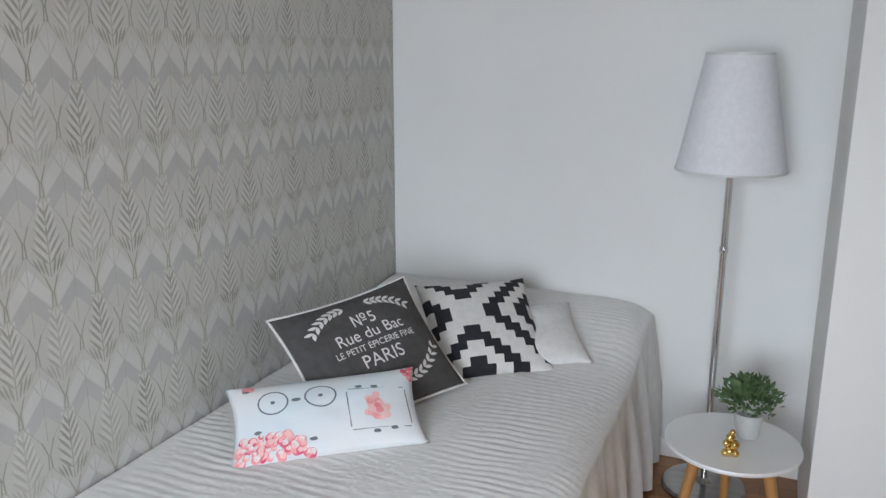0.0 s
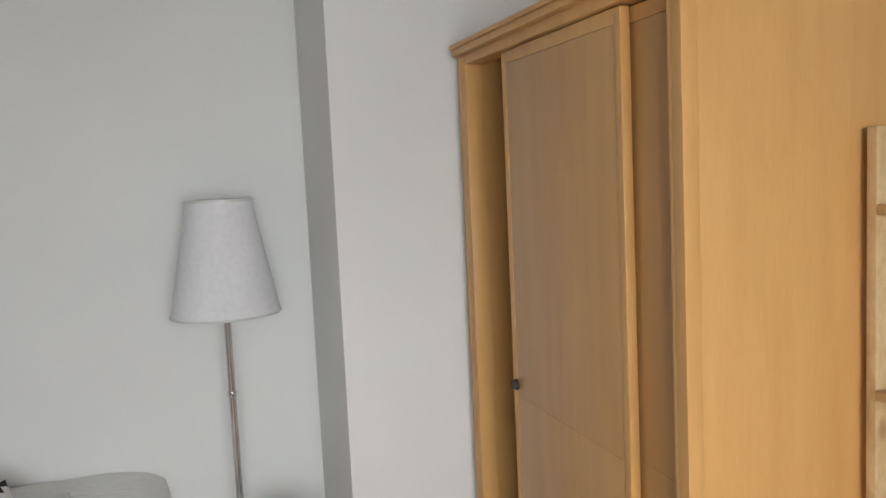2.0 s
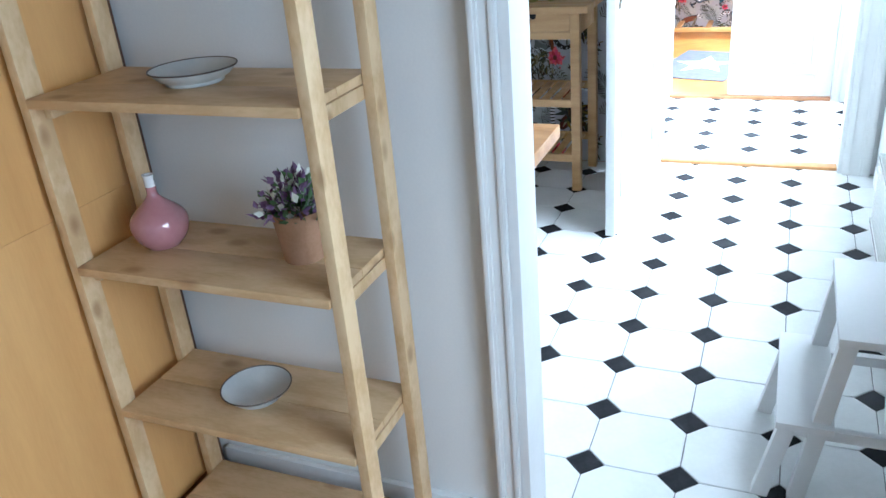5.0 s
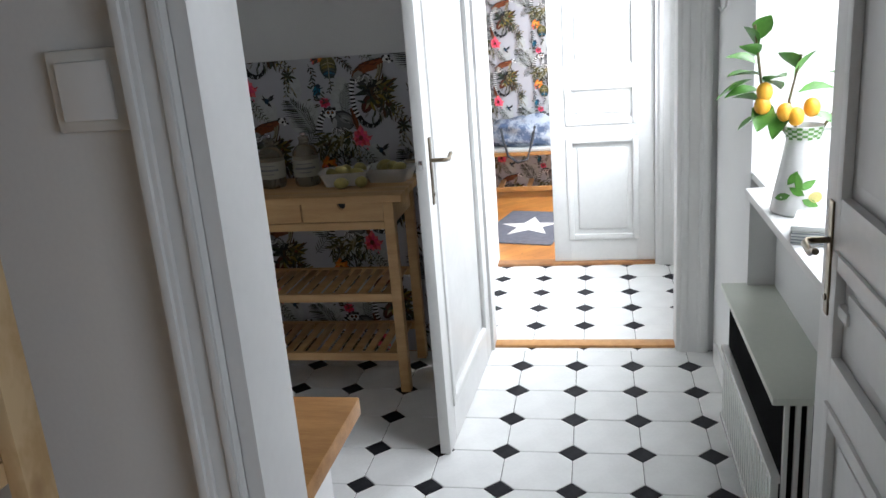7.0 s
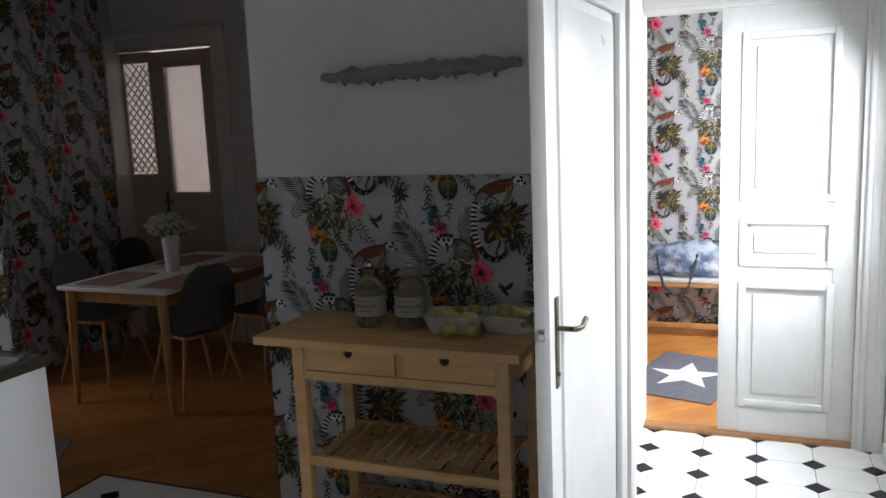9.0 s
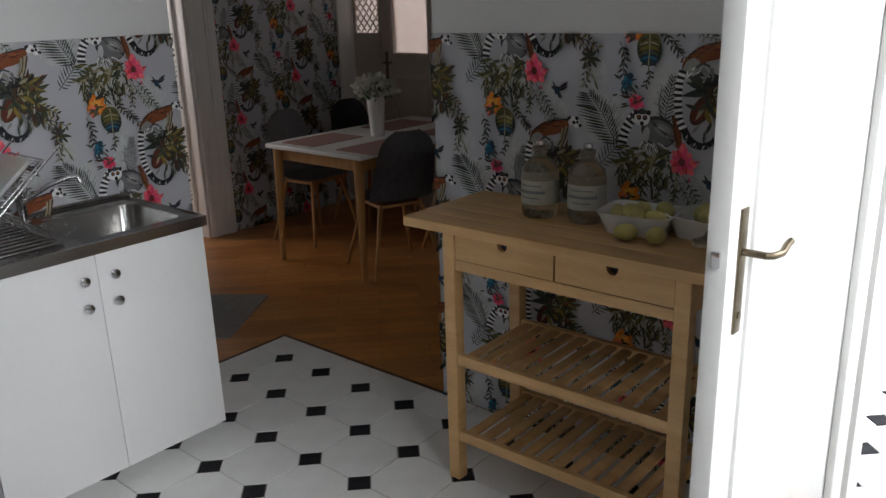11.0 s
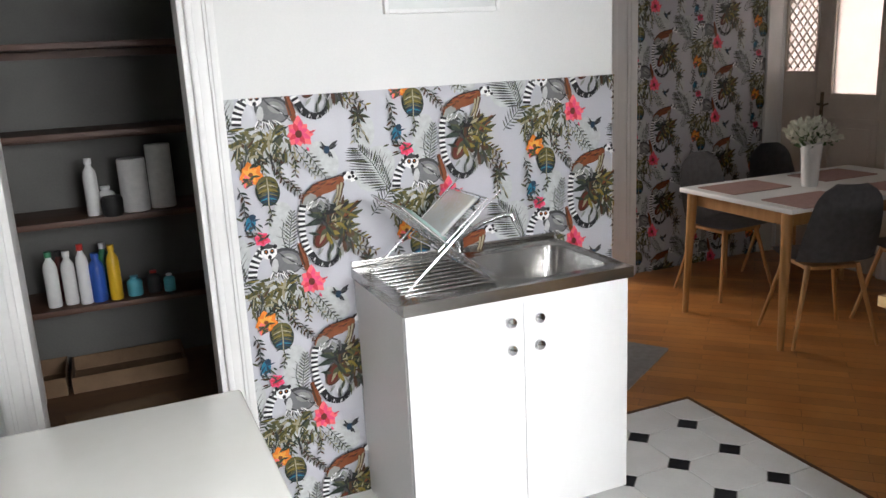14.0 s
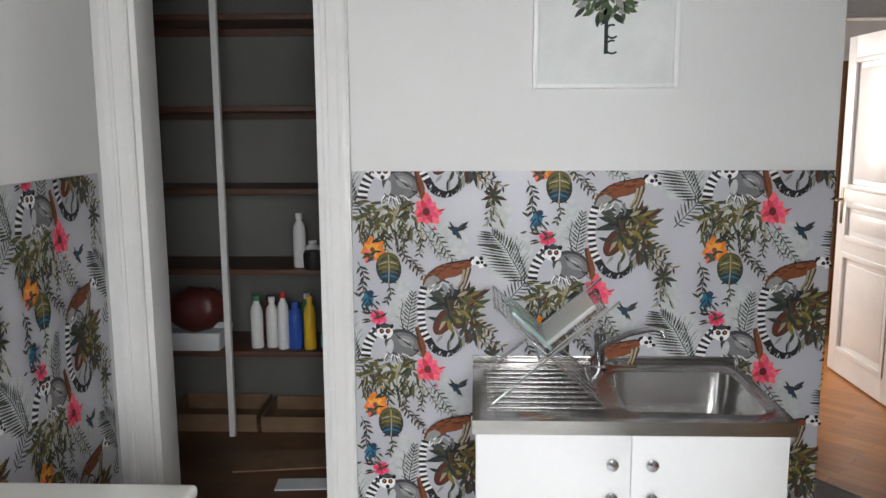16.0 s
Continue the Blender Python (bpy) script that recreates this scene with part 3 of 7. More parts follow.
# windows
def window(name, x0, x1, y, z0, z1, label):
    root = thing(name, label, "window", kind="structure")
    mid = (x0 + x1) / 2
    bm = bmesh.new()
    for a, b, c, d in ((x0, x0 + 0.06, z0, z1), (x1 - 0.06, x1, z0, z1), (mid - 0.05, mid + 0.05, z0, z1),
                       (x0 + 0.06, mid - 0.05, z0, z0 + 0.06), (mid + 0.05, x1 - 0.06, z0, z0 + 0.06),
                       (x0 + 0.06, mid - 0.05, z1 - 0.06, z1), (mid + 0.05, x1 - 0.06, z1 - 0.06, z1)):
        add_box(bm, a, b, y - 0.03, y + 0.03, c, d, 0.006)
    part("window_frame", bm, M["gloss"], root)
    for a, b in ((x0 + 0.055, mid - 0.045), (mid + 0.045, x1 - 0.055)):
        p = part("pane", box(a, b, y - 0.003, y + 0.003, z0 + 0.055, z1 - 0.055), M["glass"], root, "clear window pane")
        p.visible_shadow = False
    return root


window("window_1", -1.90, -0.62, -3.87, 1.0, 2.35, "white double casement kitchen window in daylight")
window("window_2", -4.95, -3.45, -4.66, 0.9, 2.2, "white bedroom window")
window("window_3", 1.85, 3.35, -4.15, 0.85, 2.35, "white entrance room window")
# unseen window, added to go with the hall's extra lamp
window("added_window_hall", 0.50, 1.30, -3.395, 1.05, 2.25, "narrow white hall window, unseen and added to light the hall")
bm = box(-1.92, -0.86, -3.86, -3.31, 0.986, 1.012, 0.006)
add_box(bm, -0.862, -0.622, -3.86, -3.372, 0.9862, 1.0118, 0.004)
part("window_sill", bm, M["gloss"], bpy.data.objects["window_1"], "wide white window sill")


# ---------------------------------------------------------------- printed papers
def clip_poly(poly, lo, hi, ax):
    for bound, keep in ((lo, 1), (hi, -1)):
        out = []
        for i, p in enumerate(poly):
            q = poly[(i + 1) % len(poly)]
            a, b = keep * (p[ax] - bound), keep * (q[ax] - bound)
            if a >= 0:
                out.append(p)
            if a * b < 0:
                t = a / (a - b)
                out.append((p[0] + (q[0] - p[0]) * t, p[1] + (q[1] - p[1]) * t))
        poly = out
        if len(poly) < 3:
            return []
    return poly


def lay_print(name, polys, inks, u0, u1, v0, v1, place, parent):
    """Lays printed shapes (ink, layer, outline) on a wall; place turns (u, v, lift) into a point."""
    verts, faces, mats = [], [], []
    for ink, layer, poly in polys:
        c = clip_poly(clip_poly(poly, u0, u1, 0), v0, v1, 1)
        if len(c) >= 3:
            k = len(verts)
            verts += [place(u, v, 0.0006 + 0.000015 * layer) for u, v in c]
            faces.append(tuple(range(k, k + len(c))))
            mats.append(ink)
    me = bpy.data.meshes.new(name)
    me.from_pydata(verts, [], faces)
    for m in inks:
        me.materials.append(m)
    me.polygons.foreach_set("material_index", mats)
    ob = new(name, me)
    ob.parent = parent
    ob["kind"] = "stuff"
    return ob


INKS = list(INK)


def blade(u, v, ang, ln, wd):
    """The outline of a pointed leaf."""
    a = radians(ang)
    c, s = math.cos(a), math.sin(a)
    pts = ((0, 0), (0.25, 0.42), (0.55, 0.5), (0.85, 0.22), (1, 0), (0.85, -0.22), (0.55, -0.5), (0.25, -0.42))
    return [(u + c * p * ln - s * q * wd, v + s * p * ln + c * q * wd) for p, q in pts]


def oval(u, v, ru, rv, ang=0, n=12):
    a = radians(ang)
    c, s = math.cos(a), math.sin(a)
    return [(u + c * ru * math.cos(t) - s * rv * math.sin(t), v + s * ru * math.cos(t) + c * rv * math.sin(t))
            for t in (2 * math.pi * k / n for k in range(n))]


def jungle_motif(seed=4):
    """One repeat of the jungle paper round its large red flower: sprays, blooms, ringed bands and climbing shapes."""
    rng = random.Random(seed)
    out = []
    k = 1 / 1300.0

    def put(ink, poly):
        out.append((INKS.index(ink), len(out), [(x * k, -y * k) for x, y in poly]))

    def leaf(x, y, ang, ln, wd, ink, edge=None):
        """A pointed leaf, angle counted clockwise from the right; edge: a darker half."""
        put(ink, blade(x, y, ang, ln, wd))
        if edge:
            pts = blade(x, y, ang, ln, wd)
            put(edge, pts[:5])

    def patch(x, y, ru, rv, ang, ink, n=12):
        put(ink, oval(x, y, ru, rv, ang, n))

    def band(path, wide, inks):
        for i in range(len(path) - 1):
            (a, b), (c, d) = path[i], path[i + 1]
            ln = math.hypot(c - a, d - b) or 1
            w = wide[min(i, len(wide) - 1)] if isinstance(wide, tuple) else wide
            nx, ny = -(d - b) / ln * w, (c - a) / ln * w
            put(inks[i % len(inks)], [(a + nx, b + ny), (a - nx, b - ny), (c - nx, d - ny), (c + nx, d + ny)])

    def stroke(path, wide, ink):
        band(path, wide, (ink,))

    def along(pts, n):
        """n + 1 even steps along a bent line."""
        seg = [math.hypot(q[0] - p[0], q[1] - p[1]) for p, q in zip(pts, pts[1:])]
        res = []
        for i in range(n + 1):
            d = sum(seg) * i / n
            for (p, q), s in zip(zip(pts, pts[1:]), seg):
                if d <= s + 1e-6:
                    res.append((p[0] + (q[0] - p[0]) * d / s, p[1] + (q[1] - p[1]) * d / s))
                    break
                d -= s
        return res

    def scatter(n, x0, x1, y0, y1, angs, lens, wds, inks):
        for _ in range(n):
            a = rng.choice(angs) + rng.uniform(-22, 22)
            leaf(rng.uniform(x0, x1), rng.uniform(y0, y1), a, rng.uniform(*lens), rng.uniform(*wds), rng.choice(inks), "dark" if rng.random() < .22 else None)

    def sprig(pts, n, ln, wd, inks, spread=48):
        """Leaves in pairs along a thin stalk."""
        path = along(pts, n)
        stroke(path, 1.6, "dark")
        for i, (p, q) in enumerate(zip(path, path[1:])):
            a = math.degrees(math.atan2(q[1] - p[1], q[0] - p[0]))
            for s in (-1, 1):
                leaf(q[0], q[1], a + s * spread + rng.uniform(-8, 8), ln * rng.uniform(.75, 1.1), wd, inks[(i + (s > 0)) % len(inks)])

    def frond(pts, n, left, right, inks, wd=5.0, lean=62):
        path = along(pts, n)
        stroke(path, 1.8, "dark")
        for i, (p, q) in enumerate(zip(path, path[1:])):
            a = math.degrees(math.atan2(q[1] - p[1], q[0] - p[0]))
            t = i / n
            f = math.sin(math.pi * (0.15 + 0.8 * t)) ** 0.7
            for s, ln in ((-1, left), (1, right)):
                leaf(q[0], q[1], a + s * (lean - 22 * t), ln * f * rng.uniform(.88, 1.08), wd, inks[(i + (s > 0)) % len(inks)])

    def bloom(x, y, r, petals, inks, heart, turn=0):
        for i in range(petals):
            a = 360 * i / petals + turn + rng.uniform(-9, 9)
            leaf(x, y, a, r * rng.uniform(.82, 1.12), r * 0.85, inks[0])
        for i in range(petals):
            leaf(x, y, 360 * i / petals + turn, r * 0.72, r * 0.34, inks[1])
        patch(x, y, r * 0.2, r * 0.2, 0, heart, 8)

    # pale washes behind the plants
    for x, y, ru, rv, a in ((-150, 60, 120, 70, 20), (330, 190, 90, 110, 40), (-110, 400, 60, 110, 5), (290, 20, 50, 80, 0), (90, 130, 70, 90, -30)):
        patch(x, y, ru, rv, a, "wash", 16)

    # long grey fronds
    frond([(395, 300), (360, 235), (318, 160), (262, 95)], 19, 128, 62, ("soot", "dark", "moss", "soot", "grey"), 8.5)
    frond([(300, 400), (352, 345), (392, 300)], 8, 66, 60, ("moss", "soot", "grey"), 7.0)
    frond([(400, 270), (372, 190), (352, 130)], 9, 34, 60, ("mist", "mist", "pale"), 4.2)
    frond([(-92, 560), (-86, 480), (-74, 405), (-62, 345)], 15, 46, 46, ("moss", "soot", "grey"), 7.0)
    frond([(-98, 520), (-116, 440), (-104, 380)], 8, 30, 30, ("pale", "mist"), 4.0)

    # hanging bush under the sitting shape
    scatter(26, -275, -60, -35, 35, (20, 60, 120, 160), (34, 62), (13, 20), ("olive", "fern", "gold", "olive", "moss"))
    scatter(34, -270, -40, 5, 70, (50, 75, 100, 125), (40, 78), (8, 13), ("fern", "olive", "sand", "moss", "mist", "umber"))
    scatter(30, -285, -20, 50, 120, (60, 80, 100), (34, 66), (6, 10), ("fern", "sand", "moss", "umber", "dark"))
    scatter(14, -285, -230, -20, 130, (70, 110), (30, 55), (7, 11), ("olive", "moss", "dark"))
    scatter(10, -150, -40, -45, 0, (200, 250, 300, 340), (26, 44), (7, 11), ("olive", "moss", "umber", "sand"))
    scatter(44, -280, -40, -30, 90, (40, 70, 95, 120, 150), (36, 70), (9, 15), ("dark", "moss", "olive", "soot", "fern", "sand"))
    scatter(24, -270, -70, 60, 150, (60, 90, 120), (28, 52), (7, 11), ("soot", "moss", "mist", "dark"))
    for x in (-190, -120, -50):
        sprig([(x, 60), (x + 22, 120), (x + 16, 176)], 6, 26, 8, ("moss", "sand", "umber"))
    sprig([(2, 60), (40, 110), (70, 160), (98, 200)], 8, 30, 8, ("moss", "mist", "soot"))
    sprig([(-22, 70), (18, 140), (52, 190)], 7, 26, 7, ("mist", "sand", "moss"))
    sprig([(-110, 150), (-82, 205), (-44, 246)], 6, 30, 9, ("soot", "moss", "umber"))

    # sitting grey shape with its ringed band
    patch(-108, -104, 76, 60, 18, "soot", 18)
    patch(-104, -100, 64, 50, 18, "grey", 18)
    patch(-92, -112, 36, 24, 24, "mist")
    for i in range(12):
        leaf(-140 + 9 * i, -140 + 6.5 * i + rng.uniform(-8, 8), 40 + rng.uniform(-30, 30), 38, 6, ("soot", "black", "grey", "pale")[i % 4])
    patch(-160, -88, 15, 34, 8, "pale")
    for i in range(9):
        leaf(-176 + 6 * i, -70 + 3 * i, 70 + rng.uniform(-60, 60), 40, 6, ("soot", "white", "mist")[i % 3])
    for x, a in ((-150, 96), (-128, 60), (-112, 30), (-172, 110)):
        leaf(x, -62, a, 46, 11, "white")
        leaf(x + 5, -60, a + 8, 44, 5, "black")
    band(along([(-196, -176), (-222, -150), (-244, -118), (-258, -82), (-262, -46)], 13), 20, ("black", "white"))
    stroke(along([(-176, -190), (-210, -172), (-238, -140)], 5), 5, "soot")
    patch(-180, -152, 34, 30, 0, "white", 16)
    patch(-180, -178, 26, 10, 0, "soot")
    for s in (-1, 1):
        patch(-180 + s * 28, -176, 9, 11, s * 25, "black", 8)
        patch(-180 + s * 13, -156, 10, 11, s * 20, "black", 9)
        patch(-180 + s * 13, -157, 3.5, 4, 0, "orange", 6)
    patch(-179, -132, 9, 10, 0, "black", 8)

    # brown stalk and large red flower
    stroke(along([(-46, -176), (-34, -120), (-22, -70), (-12, -30)], 6), (8, 12, 15, 16, 13, 9), "rust")
    stroke(along([(-52, -170), (-42, -120), (-30, -72)], 4), 4, "umber")
    for a, ln in ((272, 76), (318, 52), (10, 66), (46, 74), (88, 58), (128, 62), (170, 52), (222, 56)):
        leaf(-4, 2, a, ln, 42, "coral")
    for a, ln in ((284, 60), (340, 44), (28, 60), (66, 58), (108, 52), (150, 50), (200, 46), (245, 50)):
        leaf(-4, 2, a, ln, 22, "red" if a % 4 else "rose")
    patch(-5, 6, 15, 17, 0, "wine", 10)
    leaf(40, 6, 340, 34, 9, "red")
    leaf(24, 62, 62, 26, 8, "rose")

    # small dark flying shape
    for a, ln, w in ((322, 62, 18), (338, 50, 15), (205, 40, 16), (226, 34, 14), (60, 44, 12), (78, 36, 10)):
        leaf(116, 84, a, ln, w, "soot", "black")
    patch(112, 84, 13, 18, 18, "night")
    leaf(104, 70, 236, 30, 7, "black")

    # starry sprig
    for a, ln in ((250, 58), (285, 66), (322, 44), (18, 60), (52, 56), (88, 66), (124, 60), (160, 52), (205, 44)):
        leaf(264, -58, a, ln, 15, rng.choice(("soot", "moss", "umber")), "dark")
    sprig([(176, -168), (214, -120), (262, -62), (252, 10), (246, 50)], 10, 32, 9, ("soot", "moss", "sand", "umber"))
    sprig([(150, -150), (196, -142), (250, -122), (300, -96)], 6, 30, 9, ("umber", "soot", "gold"))
    scatter(9, 225, 290, -20, 40, (80, 100), (32, 58), (9, 13), ("mist", "sand", "moss", "pale"))

    # orange bloom and split round leaf
    bloom(-225, 160, 52, 7, ("orange", "amber"), "rust", 10)
    bloom(-240, 188, 30, 5, ("coral", "orange"), "rust", 40)
    scatter(10, -275, -200, 120, 215, (20, 140, 200, 330), (30, 48), (9, 13), ("dark", "soot", "moss"))
    patch(-160, 236, 52, 66, -8, "dark", 18)
    patch(-160, 214, 46, 42, -8, "olive", 16)
    patch(-158, 268, 36, 28, -4, "night", 14)
    for i in range(6):
        y = 188 + 19 * i
        for s in (-1, 1):
            leaf(-160, y, 90 - s * 68, 50 - abs(i - 2) * 5, 8, ("moss", "sand", "gold", "fern", "teal", "dark")[i])
            leaf(-160 + s * 14, y + 9, 90 - s * 66, 36 - abs(i - 2) * 4, 4, "black")
    stroke(along([(-160, 180), (-158, 240), (-162, 310), (-150, 350)], 6), 2.4, "sand")
    sprig([(-160, 300), (-152, 340), (-168, 372)], 4, 26, 9, ("soot", "moss"))
    sprig([(-285, 210), (-262, 262), (-268, 320), (-252, 372)], 8, 34, 10, ("dark", "soot", "umber"))
    sprig([(-70, 190), (-44, 226), (-20, 262)], 5, 26, 8, ("soot", "mist", "umber"))

    # blue flying shape and pink bloom
    patch(-246, 366, 22, 32, 12, "teal", 12)
    patch(-236, 340, 15, 13, 0, "night", 10)
    for a, ln, w in ((286, 30, 10), (100, 60, 16), (128, 52, 16), (70, 46, 13), (350, 42, 8)):
        leaf(-244, 358, a, ln, w, "teal" if a > 90 and a < 200 else "night", "night")
    scatter(8, -290, -216, 350, 432, (60, 150, 200, 340), (26, 42), (8, 12), ("dark", "soot", "moss"))
    bloom(-208, 440, 38, 6, ("rose", "red"), "wine", 15)
    scatter(8, -240, -180, 410, 470, (30, 150, 210, 320), (34, 52), (7, 10), ("moss", "soot", "umber"))

    # bush of the climbing shape
    scatter(16, 60, 190, 330, 400, (150, 190, 220, 330, 10), (60, 105), (20, 30), ("soot", "dark", "moss"))
    for a, ln in ((350, 116), (12, 120), (30, 112), (48, 104), (318, 96), (66, 88), (335, 104)):
        leaf(120, 372, a, ln, 32, "gold" if a in (12, 30, 350) else "olive", "moss")
    for a, ln in ((160, 100), (182, 112), (204, 96), (140, 92), (228, 72)):
        leaf(150, 372, a, ln, 26, "dark", "black")
    stroke(along([(140, 392), (186, 362), (238, 326)], 5), (15, 14, 13, 12, 9), "rust")
    patch(64, 456, 36, 66, 32, "umber", 16)
    patch(58, 462, 24, 50, 30, "wine", 14)
    patch(128, 440, 30, 50, 12, "umber", 14)
    scatter(34, 40, 190, 345, 460, (0, 45, 90, 135, 180, 225, 270, 315), (44, 86), (13, 22), ("dark", "soot", "moss", "black", "umber"))
    scatter(16, 60, 200, 350, 450, (0, 60, 120, 200, 330), (40, 70), (10, 15), ("gold", "olive", "sand", "moss"))
    scatter(22, 70, 200, 400, 480, (60, 90, 130, 20), (44, 78), (14, 22), ("umber", "olive", "moss", "dark", "gold"))
    scatter(18, 60, 215, 470, 530, (75, 95, 115), (44, 74), (11, 16), ("soot", "mist", "moss", "dark", "umber"))
    sprig([(170, 430), (220, 470), (262, 500)], 6, 34, 10, ("moss", "gold", "umber"))
    for i in range(10):
        leaf(110 + rng.uniform(-40, 60), 390 + rng.uniform(-30, 40), rng.uniform(0, 360), 30, 6, ("black", "sand")[i % 2])

    # climbing shape: dark line of the back, rust coat, pale haunch, masked face
    back = [(-22, 316), (-18, 288), (4, 258), (36, 234), (78, 219), (120, 211), (160, 204), (180, 210), (178, 228), (158, 244), (138, 260), (110, 270), (76, 276), (46, 296), (6, 322)]
    put("black", [(x, y - 6) for x, y in back])
    put("rust", [(x * 0.98 + 2, y) for x, y in back])
    for i in range(22):
        t = i / 21
        leaf(8 + 150 * t, 262 - 46 * math.sin(t * 1.7) + rng.uniform(-4, 16), 165 + rng.uniform(-16, 16), rng.uniform(26, 46), 6, ("rust", "ginger", "umber", "ginger")[i % 4])
    put("mist", [(-20, 312), (-4, 278), (22, 264), (46, 276), (50, 302), (26, 326), (-6, 334)])
    for i in range(12):
        leaf(40 + 11 * i + rng.uniform(-6, 6), 236 - 2.2 * i + rng.uniform(-6, 14), 160 + rng.uniform(-14, 14), 34, 7, ("umber", "rust", "wine")[i % 3])
    for i in range(10):
        leaf(2 + 6 * i, 282 + rng.uniform(-6, 36), 120 + rng.uniform(-30, 30), 32, 6, ("white", "pale", "mist")[i % 3])
    stroke(along([(34, 300), (60, 284), (88, 296)], 4), 4, "soot")
    for path in ([(150, 240), (144, 284), (122, 318)], [(168, 232), (154, 290), (136, 332)]):
        stroke(along(path, 4), (10, 8, 7, 6), "umber")
        stroke(along([(x - 3, y) for x, y in path], 4), (5, 4, 4, 3), "sand")
    stroke(along([(56, 304), (78, 322), (66, 346)], 4), (10, 8, 7, 6), "mist")
    stroke(along([(92, 300), (102, 326), (92, 348)], 3), 7, "grey")
    stroke(along([(84, 318), (98, 338), (82, 360)], 3), 3, "black")
    patch(186, 200, 18, 14, 0, "black")
    patch(204, 214, 30, 20, 10, "white", 14)
    patch(196, 194, 9, 9, 0, "white", 8)
    patch(216, 194, 8, 9, 0, "black", 8)
    patch(202, 212, 9, 8, 0, "black", 8)
    patch(219, 210, 7, 7, 0, "black", 8)
    patch(232, 222, 9, 7, 20, "black", 8)
    patch(196, 228, 14, 6, 20, "pale", 8)

    # ringed band hanging from it, ending in a dark hook
    band(along([(-16, 312), (-26, 350), (-30, 400), (-28, 450), (-18, 500), (2, 540)], 21), 15.5, ("black", "white"))
    stroke(along([(0, 530), (18, 566), (46, 588), (82, 594), (110, 580), (124, 556)], 8), (15, 16, 16, 15, 14, 13, 11, 8), "black")
    for x, y in ((14, 560), (46, 588), (82, 594)):
        patch(x, y, 4, 9, 30, "pale", 6)
    return out


MOTIF = jungle_motif()


def jungle_paper(name, u0, u1, v0, v1, place, parent, first_u, first_v):
    """Repeats the motif in half-drop columns over a stretch of wall."""
    polys = []
    du, dv = 0.527, 0.505
    for i in range(math.floor((u0 - first_u) / du) - 1, math.ceil((u1 - first_u) / du) + 2):
        for j in range(math.floor((v0 - first_v) / dv) - 1, math.ceil((v1 - first_v) / dv) + 3):
            ou, ov = first_u + i * du, first_v + j * dv - (dv / 2 if i % 2 else 0)
            polys += [(ink, layer, [(ou + a, ov + b) for a, b in poly]) for ink, layer, poly in MOTIF]
    lay_print(name, polys, [M["ink_" + k] for k in INKS], u0, u1, v0, v1, place, parent)


def dado(name, u0, u1, v1, place, slab, parent_label, first_u, first_v):
    ob = structure(name, slab, M["paper"], parent_label, "wallpaper")
    jungle_paper("printed_pattern", u0, u1, 0.0, v1, place, ob, first_u, first_v)
    return ob


DADO = 1.464
dado("trim_dado_north", -1.75, -0.28, DADO, lambda u, v, k: (u, 0.153 - k, v), box(-1.75, -0.28, 0.153, 0.1545, 0, DADO),
     "grey dado paper with jungle plants and flowers", -1.515, 1.344)
dado("trim_dado_east", 0.82, 2.21, 1.445, lambda u, v, k: (0.168 - k, -u, v), box(0.168, 0.1695, -2.21, -0.82, 0, 1.445),
     "grey dado paper with jungle plants behind the trolley", 1.27, 1.33)
dado("trim_dado_west", -2.38, 0.12, 1.464, lambda u, v, k: (-2.533 + k, u, v), box(-2.5345, -2.533, -2.38, 0.12, 0, 1.464),
     "grey dado paper with jungle plants by the pantry", -0.15, 1.30)
jungle_paper("printed_pattern", 1.20, 2.32, 0.0, TOP, lambda u, v, k: (u, 1.999 - k, v), bpy.data.objects["wall_dining_north"], 1.35, 1.3)
jungle_paper("printed_pattern", 1.1, 4.1, 0.0, TOP, lambda u, v, k: (3.749 - k, -u, v), bpy.data.objects["wall_entrance_east"], 2.02, 1.3)


